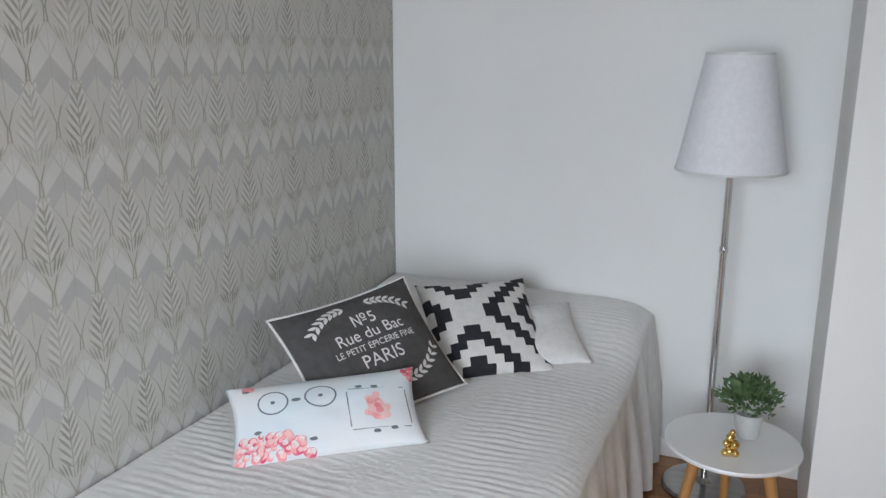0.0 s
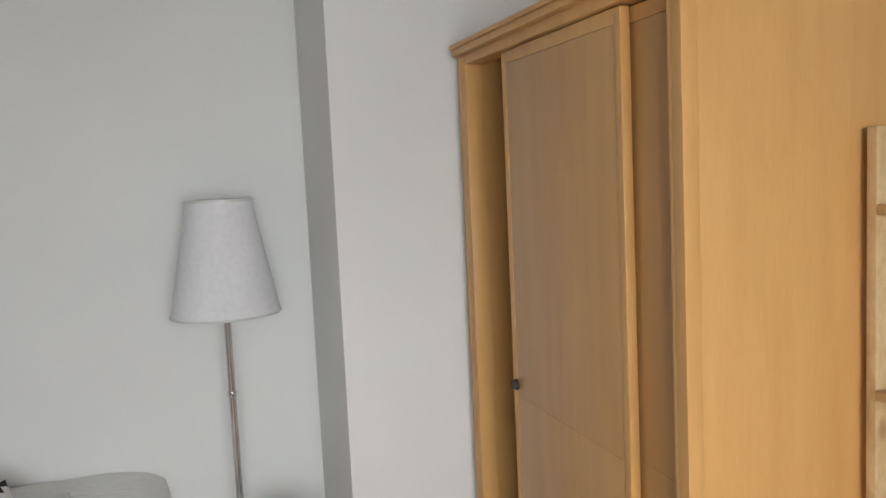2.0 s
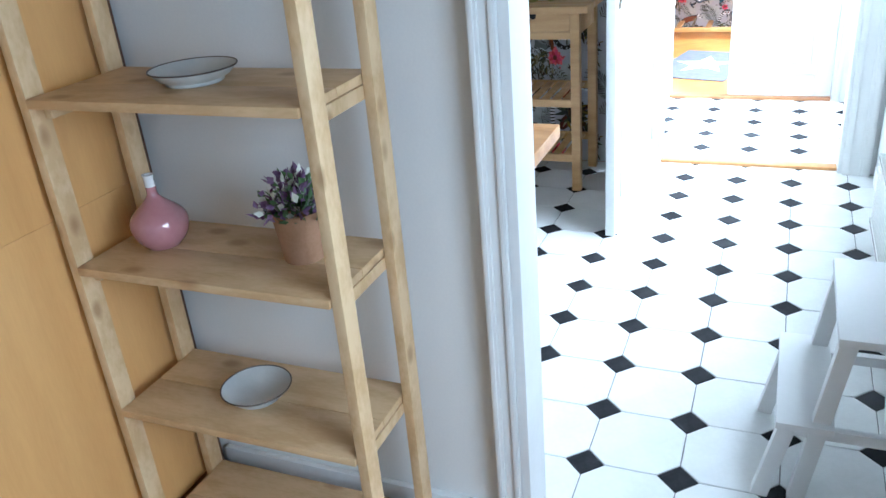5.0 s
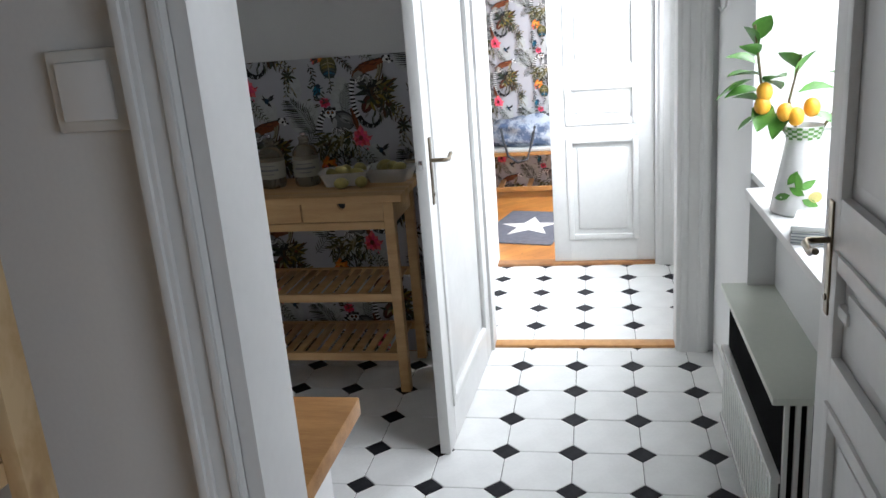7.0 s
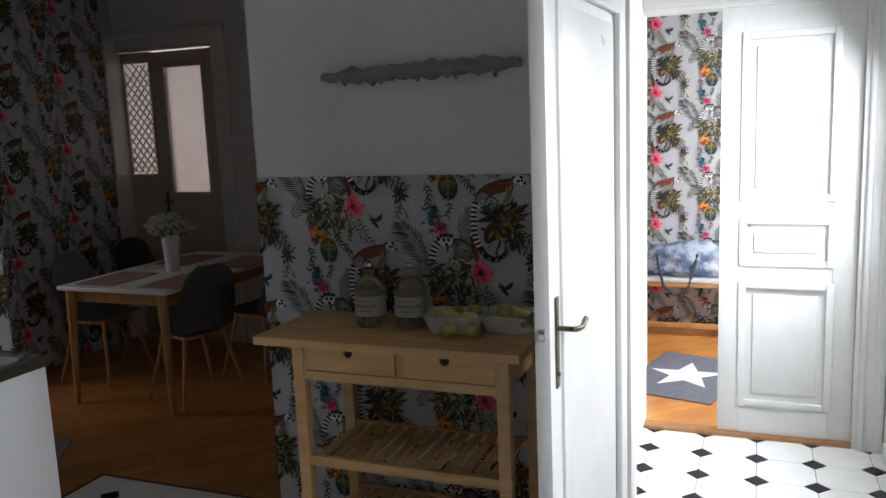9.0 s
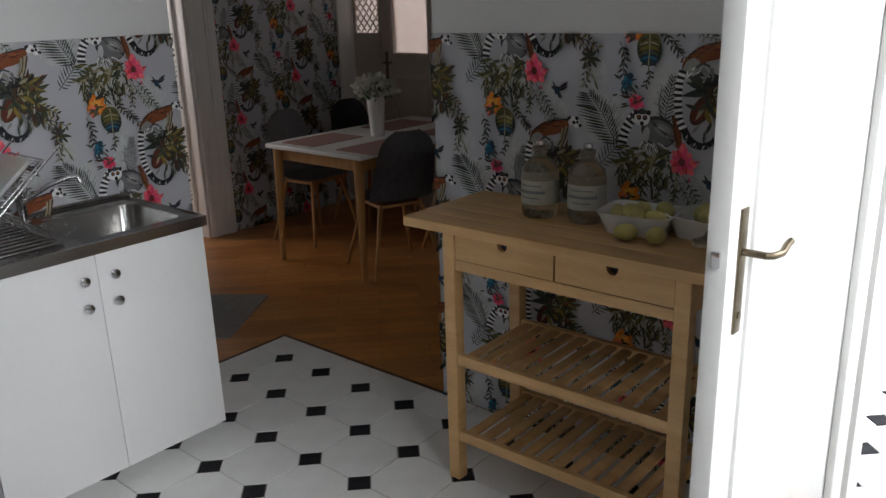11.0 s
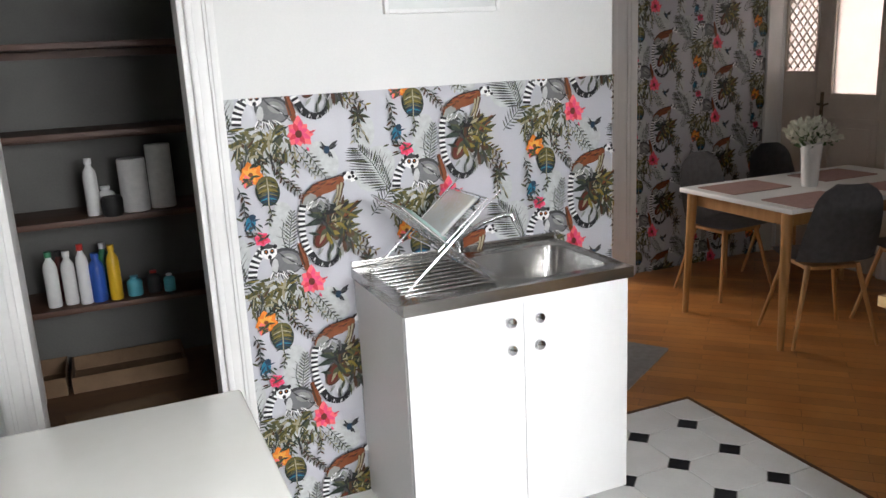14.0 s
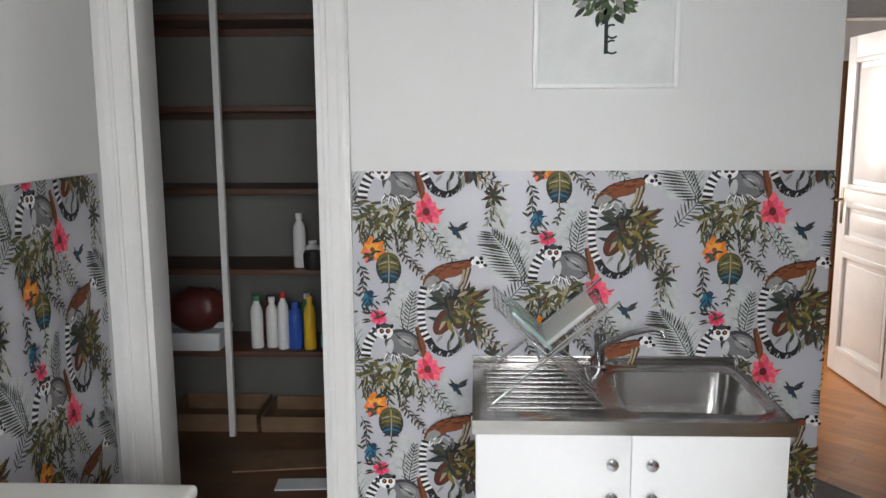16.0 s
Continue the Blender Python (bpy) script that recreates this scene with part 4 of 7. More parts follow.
def leaf_paper():
    """Interlocking rows of upright pointed leaves: plump pale ones with a grey chevron, then feathered ones with a fringed foot."""
    polys = []
    du, dv, ln, wd = 0.118, 0.118, 0.175, 0.114
    prof = [(0.0, 0.10), (0.10, 0.30), (0.28, 0.47), (0.48, 0.5), (0.68, 0.38), (0.86, 0.16), (1.0, 0.0)]
    DARK, PALE, GREY, FILL, LIGHT = range(5)
    rng = random.Random(2)
    for j in range(-1, 25):
        slim = j % 2
        for i in range(-1, 19):
            u, v = -2.05 + i * du + (du / 2 if slim else 0), 0.05 + j * dv
            lay = (30 - j) * 5
            line = DARK if slim and (i + j // 2) % 2 else PALE
            half = [(u + b * wd, v + a * ln) for a, b in prof]
            polys.append((FILL, lay, [(2 * u - x, y) for x, y in half[:-1]] + half[::-1]))
            for s in (-1, 1):
                for (a, b), (c, d) in zip(prof[1:], prof[2:]):
                    p, q = (u + s * b * wd, v + a * ln), (u + s * d * wd, v + c * ln)
                    t = 0.0019 if a < 0.6 else 0.0012
                    polys.append((DARK if a < 0.5 else PALE, lay + 2, [(p[0] - t, p[1]), (p[0] + t, p[1]), (q[0] + t, q[1]), (q[0] - t, q[1])]))
                if slim:
                    for k in range(6):
                        y = v + 0.030 + 0.021 * k
                        polys.append((LIGHT, lay + 1, blade(u + s * 0.002, y, 90 - s * (34 - 2 * k), 0.058 - 0.004 * k, 0.0125)))
                        polys.append((line, lay + 2, blade(u, y - 0.004, 90 - s * (42 - 3 * k), (0.066 - 0.006 * k) * rng.uniform(.85, 1.1), 0.0068)))
                    for k in range(6):
                        polys.append((line, lay + 3, blade(u + s * (0.006 + 0.0088 * k), v + 0.001 + 0.0052 * k, 90 - s * (14 + 6 * k), 0.050 - 0.004 * k, 0.0062)))
                else:
                    polys.append((GREY, lay + 1, [(u, v + 0.104), (u, v + 0.060), (u + s * 0.044, v + 0.014), (u + s * 0.052, v + 0.048)]))
                    polys.append((LIGHT, lay + 1, [(u, v + 0.150), (u, v + 0.106), (u + s * 0.050, v + 0.056), (u + s * 0.050, v + 0.090)]))
                    polys.append((GREY, lay + 2, blade(u, v + 0.10, 90 - s * 30, 0.055, 0.003)))
            polys.append((line, lay + 2, [(u - 0.0014, v), (u + 0.0014, v), (u + 0.0006, v + ln), (u - 0.0006, v + ln)]))
            if slim:
                for k in (0.085, 0.125):
                    polys.append((line, lay + 4, blade(u, v + k, 90, 0.022, 0.007)))
    lay_print("printed_pattern", polys, [M["leafline"], M["leafline2"], M["leafgrey"], M["leafpaper"], M["leaflight"]], -2.0, 0.028, 0.3, 2.7,
              lambda u, v, k: (-5.2795 + k * 0.5, u, v), bpy.data.objects["wall_bedroom_west"])


leaf_paper()


# ---------------------------------------------------------------- bedroom things
def wardrobe():
    x0, x1, y0, y1 = -3.335, -2.66, -1.625, -0.552
    r = thing("wardrobe", "tall honey-coloured wooden wardrobe with sliding doors, slightly open", "wardrobe", pose(x1, y1, 0))
    W, D = y1 - y0, x1 - x0
    # local: x towards the room is negative, y runs south as negative
    bm = bmesh.new()
    add_box(bm, -D, 0, -0.03, 0, STEP, 1.955)
    part("side_panel", bm, M["yellow"], r)
    for z0, z1 in ((STEP + 0.05, 0.9596), (0.9600, 1.955)):
        part("side_panel", box(-D + 0.032, -0.052, -W + 0.002, -W + 0.03, z0, z1, 0.0008), M["yellow"], r)
    part("side_frame", box(-D, -D + 0.0315, -W + 0.001, -W + 0.03, STEP, 1.955, 0.0012), M["yellow"], r)
    part("side_frame", box(-0.05, -0.026, -W, -W + 0.03, STEP, 1.955, 0.003), M["yellow"], r)
    # recessed brown strip paints the shade of the rear gap
    part("gap_shade_strip", box(-0.0255, 0, -W + 0.012, -W + 0.0295, STEP, 1.955, 0.002), M["brown"], r, "dark brown strip painting the shaded gap at the back")
    part("front_post", box(-D, -D + 0.05, -0.055, -0.0301, STEP, 1.955, 0.003), M["yellow"], r)
    part("front_post", box(-D, -D + 0.05, -W + 0.0301, -W + 0.042, STEP, 1.955, 0.003), M["yellow"], r)
    part("top_rail", box(-D, -D + 0.06, -W + 0.05, -0.055, 1.928, 1.955, 0.003), M["yellow"], r)
    part("plinth", box(-D, -D + 0.05, -W + 0.042, -0.055, STEP + 0.075, 0.262, 0.003), M["yellow"], r)
    for x in (-D + 0.006, -D + 0.036):
        part("track", box(x, x + 0.009, -W + 0.045, -0.057, 0.2625, 0.2645), M["rubber"], r, "dark sliding door track")
    part("bottom", box(-D + 0.05, -0.01, -W + 0.042, -0.03, 0.235, 0.2615), M["yellow"], r)
    part("back_panel", box(-0.012, -0.002, -W + 0.03, -0.03, 0.25, 1.955), M["yellow"], r)
    bm = box(-D - 0.018, 0.0, -W - 0.03, 0.0, 1.9555, 1.975, 0.004)
    add_box(bm, -D - 0.024, 0.0, -W - 0.036, 0.003, 1.9751, 1.988, 0.004)
    part("cornice", bm, M["yellow"], r)

    def sliding(y_a, y_b, x):
        bm = bmesh.new()
        z0, z1, s = 0.268, 1.924, 0.024
        add_box(bm, x, x + 0.022, y_a, y_a + s, z0, z1, 0.003)
        add_box(bm, x, x + 0.022, y_b - s, y_b, z0, z1, 0.003)
        for c, d in ((z0, z0 + 0.03), (z1 - 0.03, z1)):
            add_box(bm, x, x + 0.022, y_a + s, y_b - s, c, d, 0.002)
        door = part("door", bm, M["yellow"], r)
        for c, d in ((z0 + 0.0305, 1.0396), (1.0402, z1 - 0.0305)):
            part("door_panel", box(x + 0.0018, x + 0.018, y_a + s, y_b - s, c, d, 0.001), M["door_panel"], door, "warm beech veneer panel")
        return door
    d1 = sliding(-0.865, -0.29, -D + 0.012)
    part("knob", rod((-D + 0.002, -0.312, 1.07), (-D + 0.013, -0.312, 1.07), 0.013, 0.015, 16), M["rubber"], d1, "small dark recessed pull")
    d2 = sliding(-W + 0.044, -0.60, -D + 0.040)
    part("knob", rod((-D + 0.03, -W + 0.075, 1.07), (-D + 0.041, -W + 0.075, 1.07), 0.011, 0.013, 16), M["rubber"], d2, "small dark recessed pull")
    return r


wardrobe()


def shelf_unit():
    # local origin: the back left foot on the wall side; x towards the room is negative, y south is negative
    r = thing("shelf_unit", "open raw pine shelf unit with five boards", "shelf", pose(-2.722, -1.645, 0))
    W, D, H = 0.612, 0.25, 1.675
    for y in (0.0, -W + 0.022):
        for x in (-D, -0.044):
            part("post", box(x, x + 0.044, y - 0.022, y, STEP, H, 0.003), M["pine"], r)
        for z in (0.114, H - 0.062):
            part("crosspiece", box(-D + 0.044, -0.044, y - 0.021, y - 0.001, z, z + 0.06, 0.003), M["pine"], r)
    for z in (0.194, 0.531, 0.872, 1.207, 1.539):
        part("cleat", box(-D + 0.03, -0.03, -0.040, -0.0221, z - 0.045, z - 0.019, 0.002), M["pine"], r)
        part("cleat", box(-D + 0.03, -0.03, -W + 0.0221, -W + 0.040, z - 0.045, z - 0.019, 0.002), M["pine"], r)
        bm = bmesh.new()
        add_box(bm, -D - 0.004, -D + 0.120, -W + 0.0235, -0.0235, z - 0.018, z, 0.003)
        add_box(bm, -D + 0.1205, -0.002, -W + 0.0235, -0.0235, z - 0.018, z, 0.003)
        part("shelf", bm, M["pine_y"], r)


shelf_unit()


def vase(name, label, mat, at, body_r, body_h, neck_r, neck_h, neck_mat=None):
    r = thing(name, label, "vase", at)
    prof = [(body_r * 0.5, 0.0), (body_r * 0.62, 0.002)]
    for k in range(1, 9):
        a = -1.0 + k * 0.125
        prof.append((body_r * math.cos(a), body_h * 0.42 * (1 + math.sin(a) / math.sin(1.0))))
    for k in range(1, 13):
        t = k / 12
        prof.append((neck_r + (body_r - neck_r) * (0.5 + 0.5 * math.cos(math.pi * t ** 1.2)), body_h * (0.42 + 0.58 * t)))
    z = prof[-1][1]
    prof += [(neck_r, z + neck_h * 0.4)]
    part("body", lathe(prof, 40), mat, r)
    part("neck", lathe([(neck_r * 1.02, z + neck_h * 0.38), (neck_r, z + neck_h), (neck_r * 1.18, z + neck_h + 0.006), (neck_r * 0.75, z + neck_h + 0.006),
                        (neck_r * 0.7, z + neck_h * 0.6)], 28), neck_mat or mat, r)


vase("vase", "rose pink glazed bottle vase with a pale neck", M["rose"], pose(-2.842, -1.775, 0.872), 0.058, 0.115, 0.010, 0.030, M["china"])
vase("vase", "smoky mocha bottle vase with a tall neck", M["mocha"], pose(-2.80, -2.128, 1.539), 0.066, 0.132, 0.0165, 0.026)


def dish(name, label, at, rad, h, rimmed):
    r = thing(name, label, "dish", at)
    prof = [(rad * 0.62, 0), (rad * 0.66, h * 0.05), (rad * 0.68, h * 0.26), (rad * 0.80, h * 0.42), (rad, h), (rad * 0.985, h * 1.03), (rad * 0.7, h * 0.56), (rad * 0.4, h * 0.28), (0.0, h * 0.25)]
    part("body", lathe(prof, 44), M["stoneware"], r)
    if rimmed:
        bm = tube([(rad * 0.993 * math.cos(k * math.pi / 22), rad * 0.993 * math.sin(k * math.pi / 22), h * 1.02) for k in range(45)], 0.0016, 6)
        part("rim", bm, M["rim"], r, "dark brown rim")


dish("plate", "shallow grey stoneware dish with a dark rim", pose(-2.835, -1.935, 1.207), 0.079, 0.027, True)
dish("plate", "small grey stoneware dish with a dark rim on the pine shelf", pose(-2.85, -1.935, 0.531), 0.075, 0.028, True)


def ornament_bird():
    # rings from the beak to the tail tip: along, underside, top, half width
    tops = ((0.036, 0.070, 0.078, 0.003), (0.030, 0.030, 0.088, 0.013), (0.024, 0.012, 0.094, 0.019), (0.014, 0.003, 0.096, 0.023), (0.004, 0.0, 0.090, 0.026), (-0.005, 0.0, 0.076, 0.028),
            (-0.015, 0.0, 0.060, 0.028), (-0.028, 0.001, 0.045, 0.025), (-0.043, 0.003, 0.033, 0.020), (-0.060, 0.006, 0.024, 0.014), (-0.078, 0.008, 0.018, 0.009), (-0.092, 0.010, 0.015, 0.004))
    spine = [(y, (lo + hi) / 2, (hi - lo) / 2, rx) for y, lo, hi, rx in tops]
    bm = loft(bmesh.new(), [[(rx * math.cos(a) * (1.0 if math.sin(a) < 0.3 else 1 - 0.25 * (math.sin(a) - 0.3)), y, max(0.0, z + rz * math.sin(a)))
                             for a in (2 * math.pi * k / 20 for k in range(20))] for y, z, rz, rx in spine], True, True)
    single("ornament", bm, M["china"], "smooth white porcelain ornament on the pine shelf", "ornament", pose(-2.84, -1.745, 1.539, 0, 0, 8), smooth=60)


ornament_bird()


def plant_clump(bm, n, rad, height, ln, wd, rng, base=(0, 0, 0), droop=0.2, mats=1):
    """Many small pointed leaves on short stems."""
    for k in range(n):
        a, el = rng.uniform(0, 2 * math.pi), rng.uniform(0.15, 1.4)
        d = Vector((math.cos(a) * math.cos(el), math.sin(a) * math.cos(el), math.sin(el)))
        f = rng.uniform(0.35, 1.0)
        p = Vector(base) + Vector((d.x * rad * f, d.y * rad * f, d.z * height * f))
        t = (d + Vector((rng.uniform(-.8, .8), rng.uniform(-.8, .8), rng.uniform(-droop, .6)))).normalized()
        s = t.cross(Vector((rng.uniform(-1, 1), rng.uniform(-1, 1), rng.uniform(-1, 1)))).normalized()
        u = t.cross(s)
        L, Wd = ln * rng.uniform(.6, 1.2), wd * rng.uniform(.7, 1.2)
        vs = [bm.verts.new(p), bm.verts.new(p + t * L * .45 + s * Wd + u * Wd * .25), bm.verts.new(p + t * L), bm.verts.new(p + t * L * .45 - s * Wd + u * Wd * .25),
              bm.verts.new(p + t * L * .5 - u * Wd * .12)]
        for q in ((0, 1, 4), (1, 2, 4), (2, 3, 4), (3, 0, 4)):
            fc = bm.faces.new([vs[i] for i in q])
            fc.material_index = rng.randrange(mats)
    return bm


def potted(name, label, at, pot_prof, pot_mat, crown, crown_mats):
    r = thing(name, label, "potted plant", at)
    part("pot", lathe(pot_prof, 32), pot_mat, r)
    part("crown", crown, crown_mats, r, smooth=None)
    return r


rng = random.Random(7)
crown = plant_clump(bmesh.new(), 330, 0.075, 0.085, 0.022, 0.007, rng, (0, 0, 0.085))
plant_clump(crown, 130, 0.06, 0.05, 0.035, 0.006, rng, (0, 0, 0.075), mats=1)
for i, f in enumerate(crown.faces):
    f.material_index = 0 if i < 330 * 4 * 0.55 else (1 if i < 330 * 4 * 0.75 else 2)
potted("potted_flowers", "mauve artificial flowers in a kraft brown pot", pose(-2.83, -2.10, 0.872),
       [(0.038, 0), (0.050, 0.10), (0.053, 0.102), (0.050, 0.098), (0.044, 0.085), (0.0, 0.084)], M["kraft"], crown, [M["mauve"], M["petal"], M["leaf_s"]])
single("jar", lathe([(0.028, 0), (0.034, 0.02), (0.036, 0.05), (0.024, 0.068), (0.026, 0.074), (0.0, 0.074)], 24), M["stoneware"],
       "small pale ceramic jar beside the flower pot", "jar", pose(-2.765, -2.075, 0.872))

# light switch on the wall by the doorway
sw = thing("light_switch", "cream rocker light switch with rounded corners", "light switch", pose(-2.652, -2.352, 1.56))
part("plate", box(-0.010, 0.0, -0.042, 0.042, -0.042, 0.042, 0.004), M["cream"], sw)
part("rocker", box(-0.016, -0.0101, -0.030, 0.030, -0.030, 0.030, 0.003), M["white"], sw)


def bed():
    r = thing("bed", "single bed beneath a white quilted spread", "bed", pose(-4.75, -1.0, 0))
    part("mattress", box(-0.50, 0.49, -0.98, 1.0, 0.30, 0.585, 0.05, 3), M["linen"], r)
    part("bed_base", box(-0.50, 0.48, -0.98, 1.0, 0.20, 0.299, 0.01), M["oak"], r)
    for x in (-0.47, 0.41):
        for y in (-0.95, 0.91):
            part("leg", box(x, x + 0.06, y, y + 0.06, STEP, 0.1999), M["oak"], r)
    # spread: across the top, over the edge and down to the floor
    bm = bmesh.new()
    ny, n_top, n_side = 330, 60, 26
    rows = []
    for j in range(ny + 1):
        y = -1.04 + 2.065 * j / ny
        row = []
        head = 0.10 / (1 + math.exp(-(y - 0.70) / 0.06))
        for i in range(n_top + n_side + 1):
            if i <= n_top:
                x = -0.52 + 1.035 * i / n_top
                z = 0.60 + head * (1 - 0.25 * max(0, (x - 0.2) / 0.32) ** 2)
                z += 0.006 * noise.noise((x * 2.4, y * 2.1, 0)) + 0.003 * noise.noise((x * 7, y * 6, 2)) + 0.0016 * math.sin(y * 225 + 9.0 * noise.noise((x * 3.1, y * 2.3, 3)) + 2.6 * noise.noise((x * 9, y * 9, 5))) * (0.5 + 0.9 * noise.noise((x * 5, y * 5, 9)))
                d = max(0, x - 0.43) / 0.085
                z -= 0.028 * d * d
            else:
                t = (i - n_top) / n_side
                fold = 0.026 * math.sin(y * 27 + 2.2 * noise.noise((0, y * 3, 1))) + 0.012 * math.sin(y * 61 + 1.0)
                x = 0.515 + 0.012 * math.sin(t * 3) + fold * t ** 0.8 + 0.03 * t
                z = (0.572 + head * 0.75) * (1 - t) + (STEP + 0.012) * t
            row.append(bm.verts.new((x, y, z)))
        rows.append(row)
    for a, b in zip(rows, rows[1:]):
        for k in range(len(a) - 1):
            bm.faces.new((a[k], a[k + 1], b[k + 1], b[k]))
    single("bedspread", bm, M["fabric_white"], "white ribbed quilted bedspread hanging to the floor", "bedspread", pose(-4.75, -1.0, 0), smooth=180)


bed()


def cushion_height(u, v, thick):
    return thick * (max(0.0, 1 - abs(u) ** 2.6) * max(0.0, 1 - abs(v) ** 2.6)) ** 0.62


def cushion_point(u, v, w, h, thick, side=1):
    pull = 1 - 0.075 * (1 - abs(v) ** 2) * abs(u) ** 2
    pull2 = 1 - 0.075 * (1 - abs(u) ** 2) * abs(v) ** 2
    wob = 0.006 * noise.noise((u * 2.2, v * 2.2, w * 40))
    return (u * pull * w / 2, v * pull2 * h / 2, side * (cushion_height(u, v, thick) + wob * (1 - abs(u)) * (1 - abs(v)) * 2))


def cushion(name, label, at, w, h, thick, mats, pick, n=36):
    r = thing(name, label, "cushion", at)
    bm = bmesh.new()
    for side in (1, -1):
        g = [[bm.verts.new(cushion_point(2 * i / n - 1, 2 * j / n - 1, w, h, thick, side)) for i in range(n + 1)] for j in range(n + 1)]
        for j in range(n):
            for i in range(n):
                f = bm.faces.new((g[j][i], g[j][i + 1], g[j + 1][i + 1], g[j + 1][i]))
                f.material_index = pick(i, j, n) if side == 1 else 0
    bmesh.ops.remove_doubles(bm, verts=bm.verts, dist=0.0004)
    part("cover", bm, mats, r, smooth=180)
    return r


def drape_print(name, polys, mats, parent, w, h, thick):
    """Printed shapes laid on a cushion's front; outlines in cushion units of -1 to 1."""
    verts, faces, idx = [], [], []
    for m, lay, poly in polys:
        k = len(verts)
        cu, cv = sum(p[0] for p in poly) / len(poly), sum(p[1] for p in poly) / len(poly)
        for u, v in list(poly) + [(cu, cv)]:
            x, y, z = cushion_point(u, v, w, h, thick)
            verts.append((x, y, z + 0.0015 + 0.0002 * lay))
        for i in range(len(poly)):
            faces.append((k + i, k + (i + 1) % len(poly), k + len(poly)))
            idx.append(m)
    me = bpy.data.meshes.new(name)
    me.from_pydata(verts, [], faces)
    for m in mats:
        me.materials.append(m)
    me.polygons.foreach_set("material_index", idx)
    ob = new(name, me)
    ob.parent = parent
    ob["kind"] = "stuff"
    return ob


def cushion_text(body, size, v, parent, w, h, thick, mat, u=0.0):
    """A printed line that follows the cushion's swell."""
    cu = bpy.data.curves.new("lettering", "FONT")
    cu.body, cu.size, cu.align_x, cu.align_y = body, size, "CENTER", "CENTER"
    tmp = new("lettering", cu)
    me = bpy.data.meshes.new_from_object(tmp)
    bpy.data.objects.remove(tmp)
    for q in me.vertices:
        x, y, z = cushion_point(min(0.95, max(-0.95, 2 * q.co.x / w + u)), 2 * q.co.y / h + v, w, h, thick)
        q.co = (x, y, z + 0.003)
    me.materials.clear()
    me.materials.append(mat)
    ob = new("lettering", me)
    ob.parent = parent


def ring(u, v, ru, rv, wide, n=28):
    return [[(u + ru * math.cos(a), v + rv * math.sin(a)), (u + ru * math.cos(b), v + rv * math.sin(b)),
             (u + (ru - wide) * math.cos(b), v + (rv - wide * rv / ru) * math.sin(b)), (u + (ru - wide) * math.cos(a), v + (rv - wide * rv / ru) * math.sin(a))]
            for a, b in ((2 * math.pi * k / n, 2 * math.pi * (k + 1) / n) for k in range(n))]


# grey lettered cushion
GW, GH, GT = 0.475, 0.385, 0.060
GREY_AT = pose(-4.903, -0.915, 0.737, 46, -5, 63)
cg = cushion("cushion", "charcoal cotton cushion with white lettering and piping", GREY_AT, GW, GH, GT, [M["charcoal"]], lambda i, j, n: 0)
edge = [Vector(cushion_point(u, v, GW * 1.005, GH * 1.005, GT)) for u, v in
        [(2 * k / 24 - 1, -1) for k in range(24)] + [(1, 2 * k / 24 - 1) for k in range(24)] + [(1 - 2 * k / 24, 1) for k in range(24)] + [(-1, 1 - 2 * k / 24) for k in range(25)]]
part("piping", tube(edge, 0.0042, 6), M["cotton_w"], cg, "white cotton piping", smooth=180)
for body, size, v in (("№5", 0.052, 0.45), ("Rue du Bac", 0.050, 0.22), ("LE PETIT ÉPICERIE FINE", 0.027, 0.02), ("PARIS", 0.056, -0.20), ("...", 0.07, -0.46)):
    cushion_text(body, size, v, cg, GW, GH, GT, M["cotton_w"])
wreath = []
for s in (-1, 1):
    for k in range(7):
        t = k / 6
        for base, sign in (((0.18 + 0.55 * t, -0.66 + 0.34 * t * t), 1), ((0.16 + 0.5 * t, 0.76 - 0.24 * t * t), -1)):
            for dd in (-38, 38):
                a = (28 * t + 10) * sign + dd
                wreath.append((0, k, blade(s * base[0], base[1], a if s > 0 else 180 - a, 0.13, 0.055)))
drape_print("wreath", wreath, [M["cotton_w"]], cg, GW, GH, GT)


# black and white stepped cushion
def stepped(i, j, n):
    a, b = abs((i + 0.5) - n * 0.36) // 3 * 3, abs((j + 0.5) - n * 0.56) // 3 * 3
    return 1 if (int(abs(a - b)) // 6) % 2 == 0 else 0


BW_AT = pose(-4.712, -0.49, 0.704, 33, -0.3, 36)
cushion("cushion", "black and white cushion with a stepped diamond weave", BW_AT, 0.385, 0.40, 0.058, [M["cotton_b"], M["cotton_w"]], stepped, 42)
cushion("cushion", "plain white cushion behind the patterned ones",
        pose(-4.585, -0.40, 0.672, 20, 0, 30), 0.36, 0.32, 0.045, [M["linen"]], lambda i, j, n: 0)

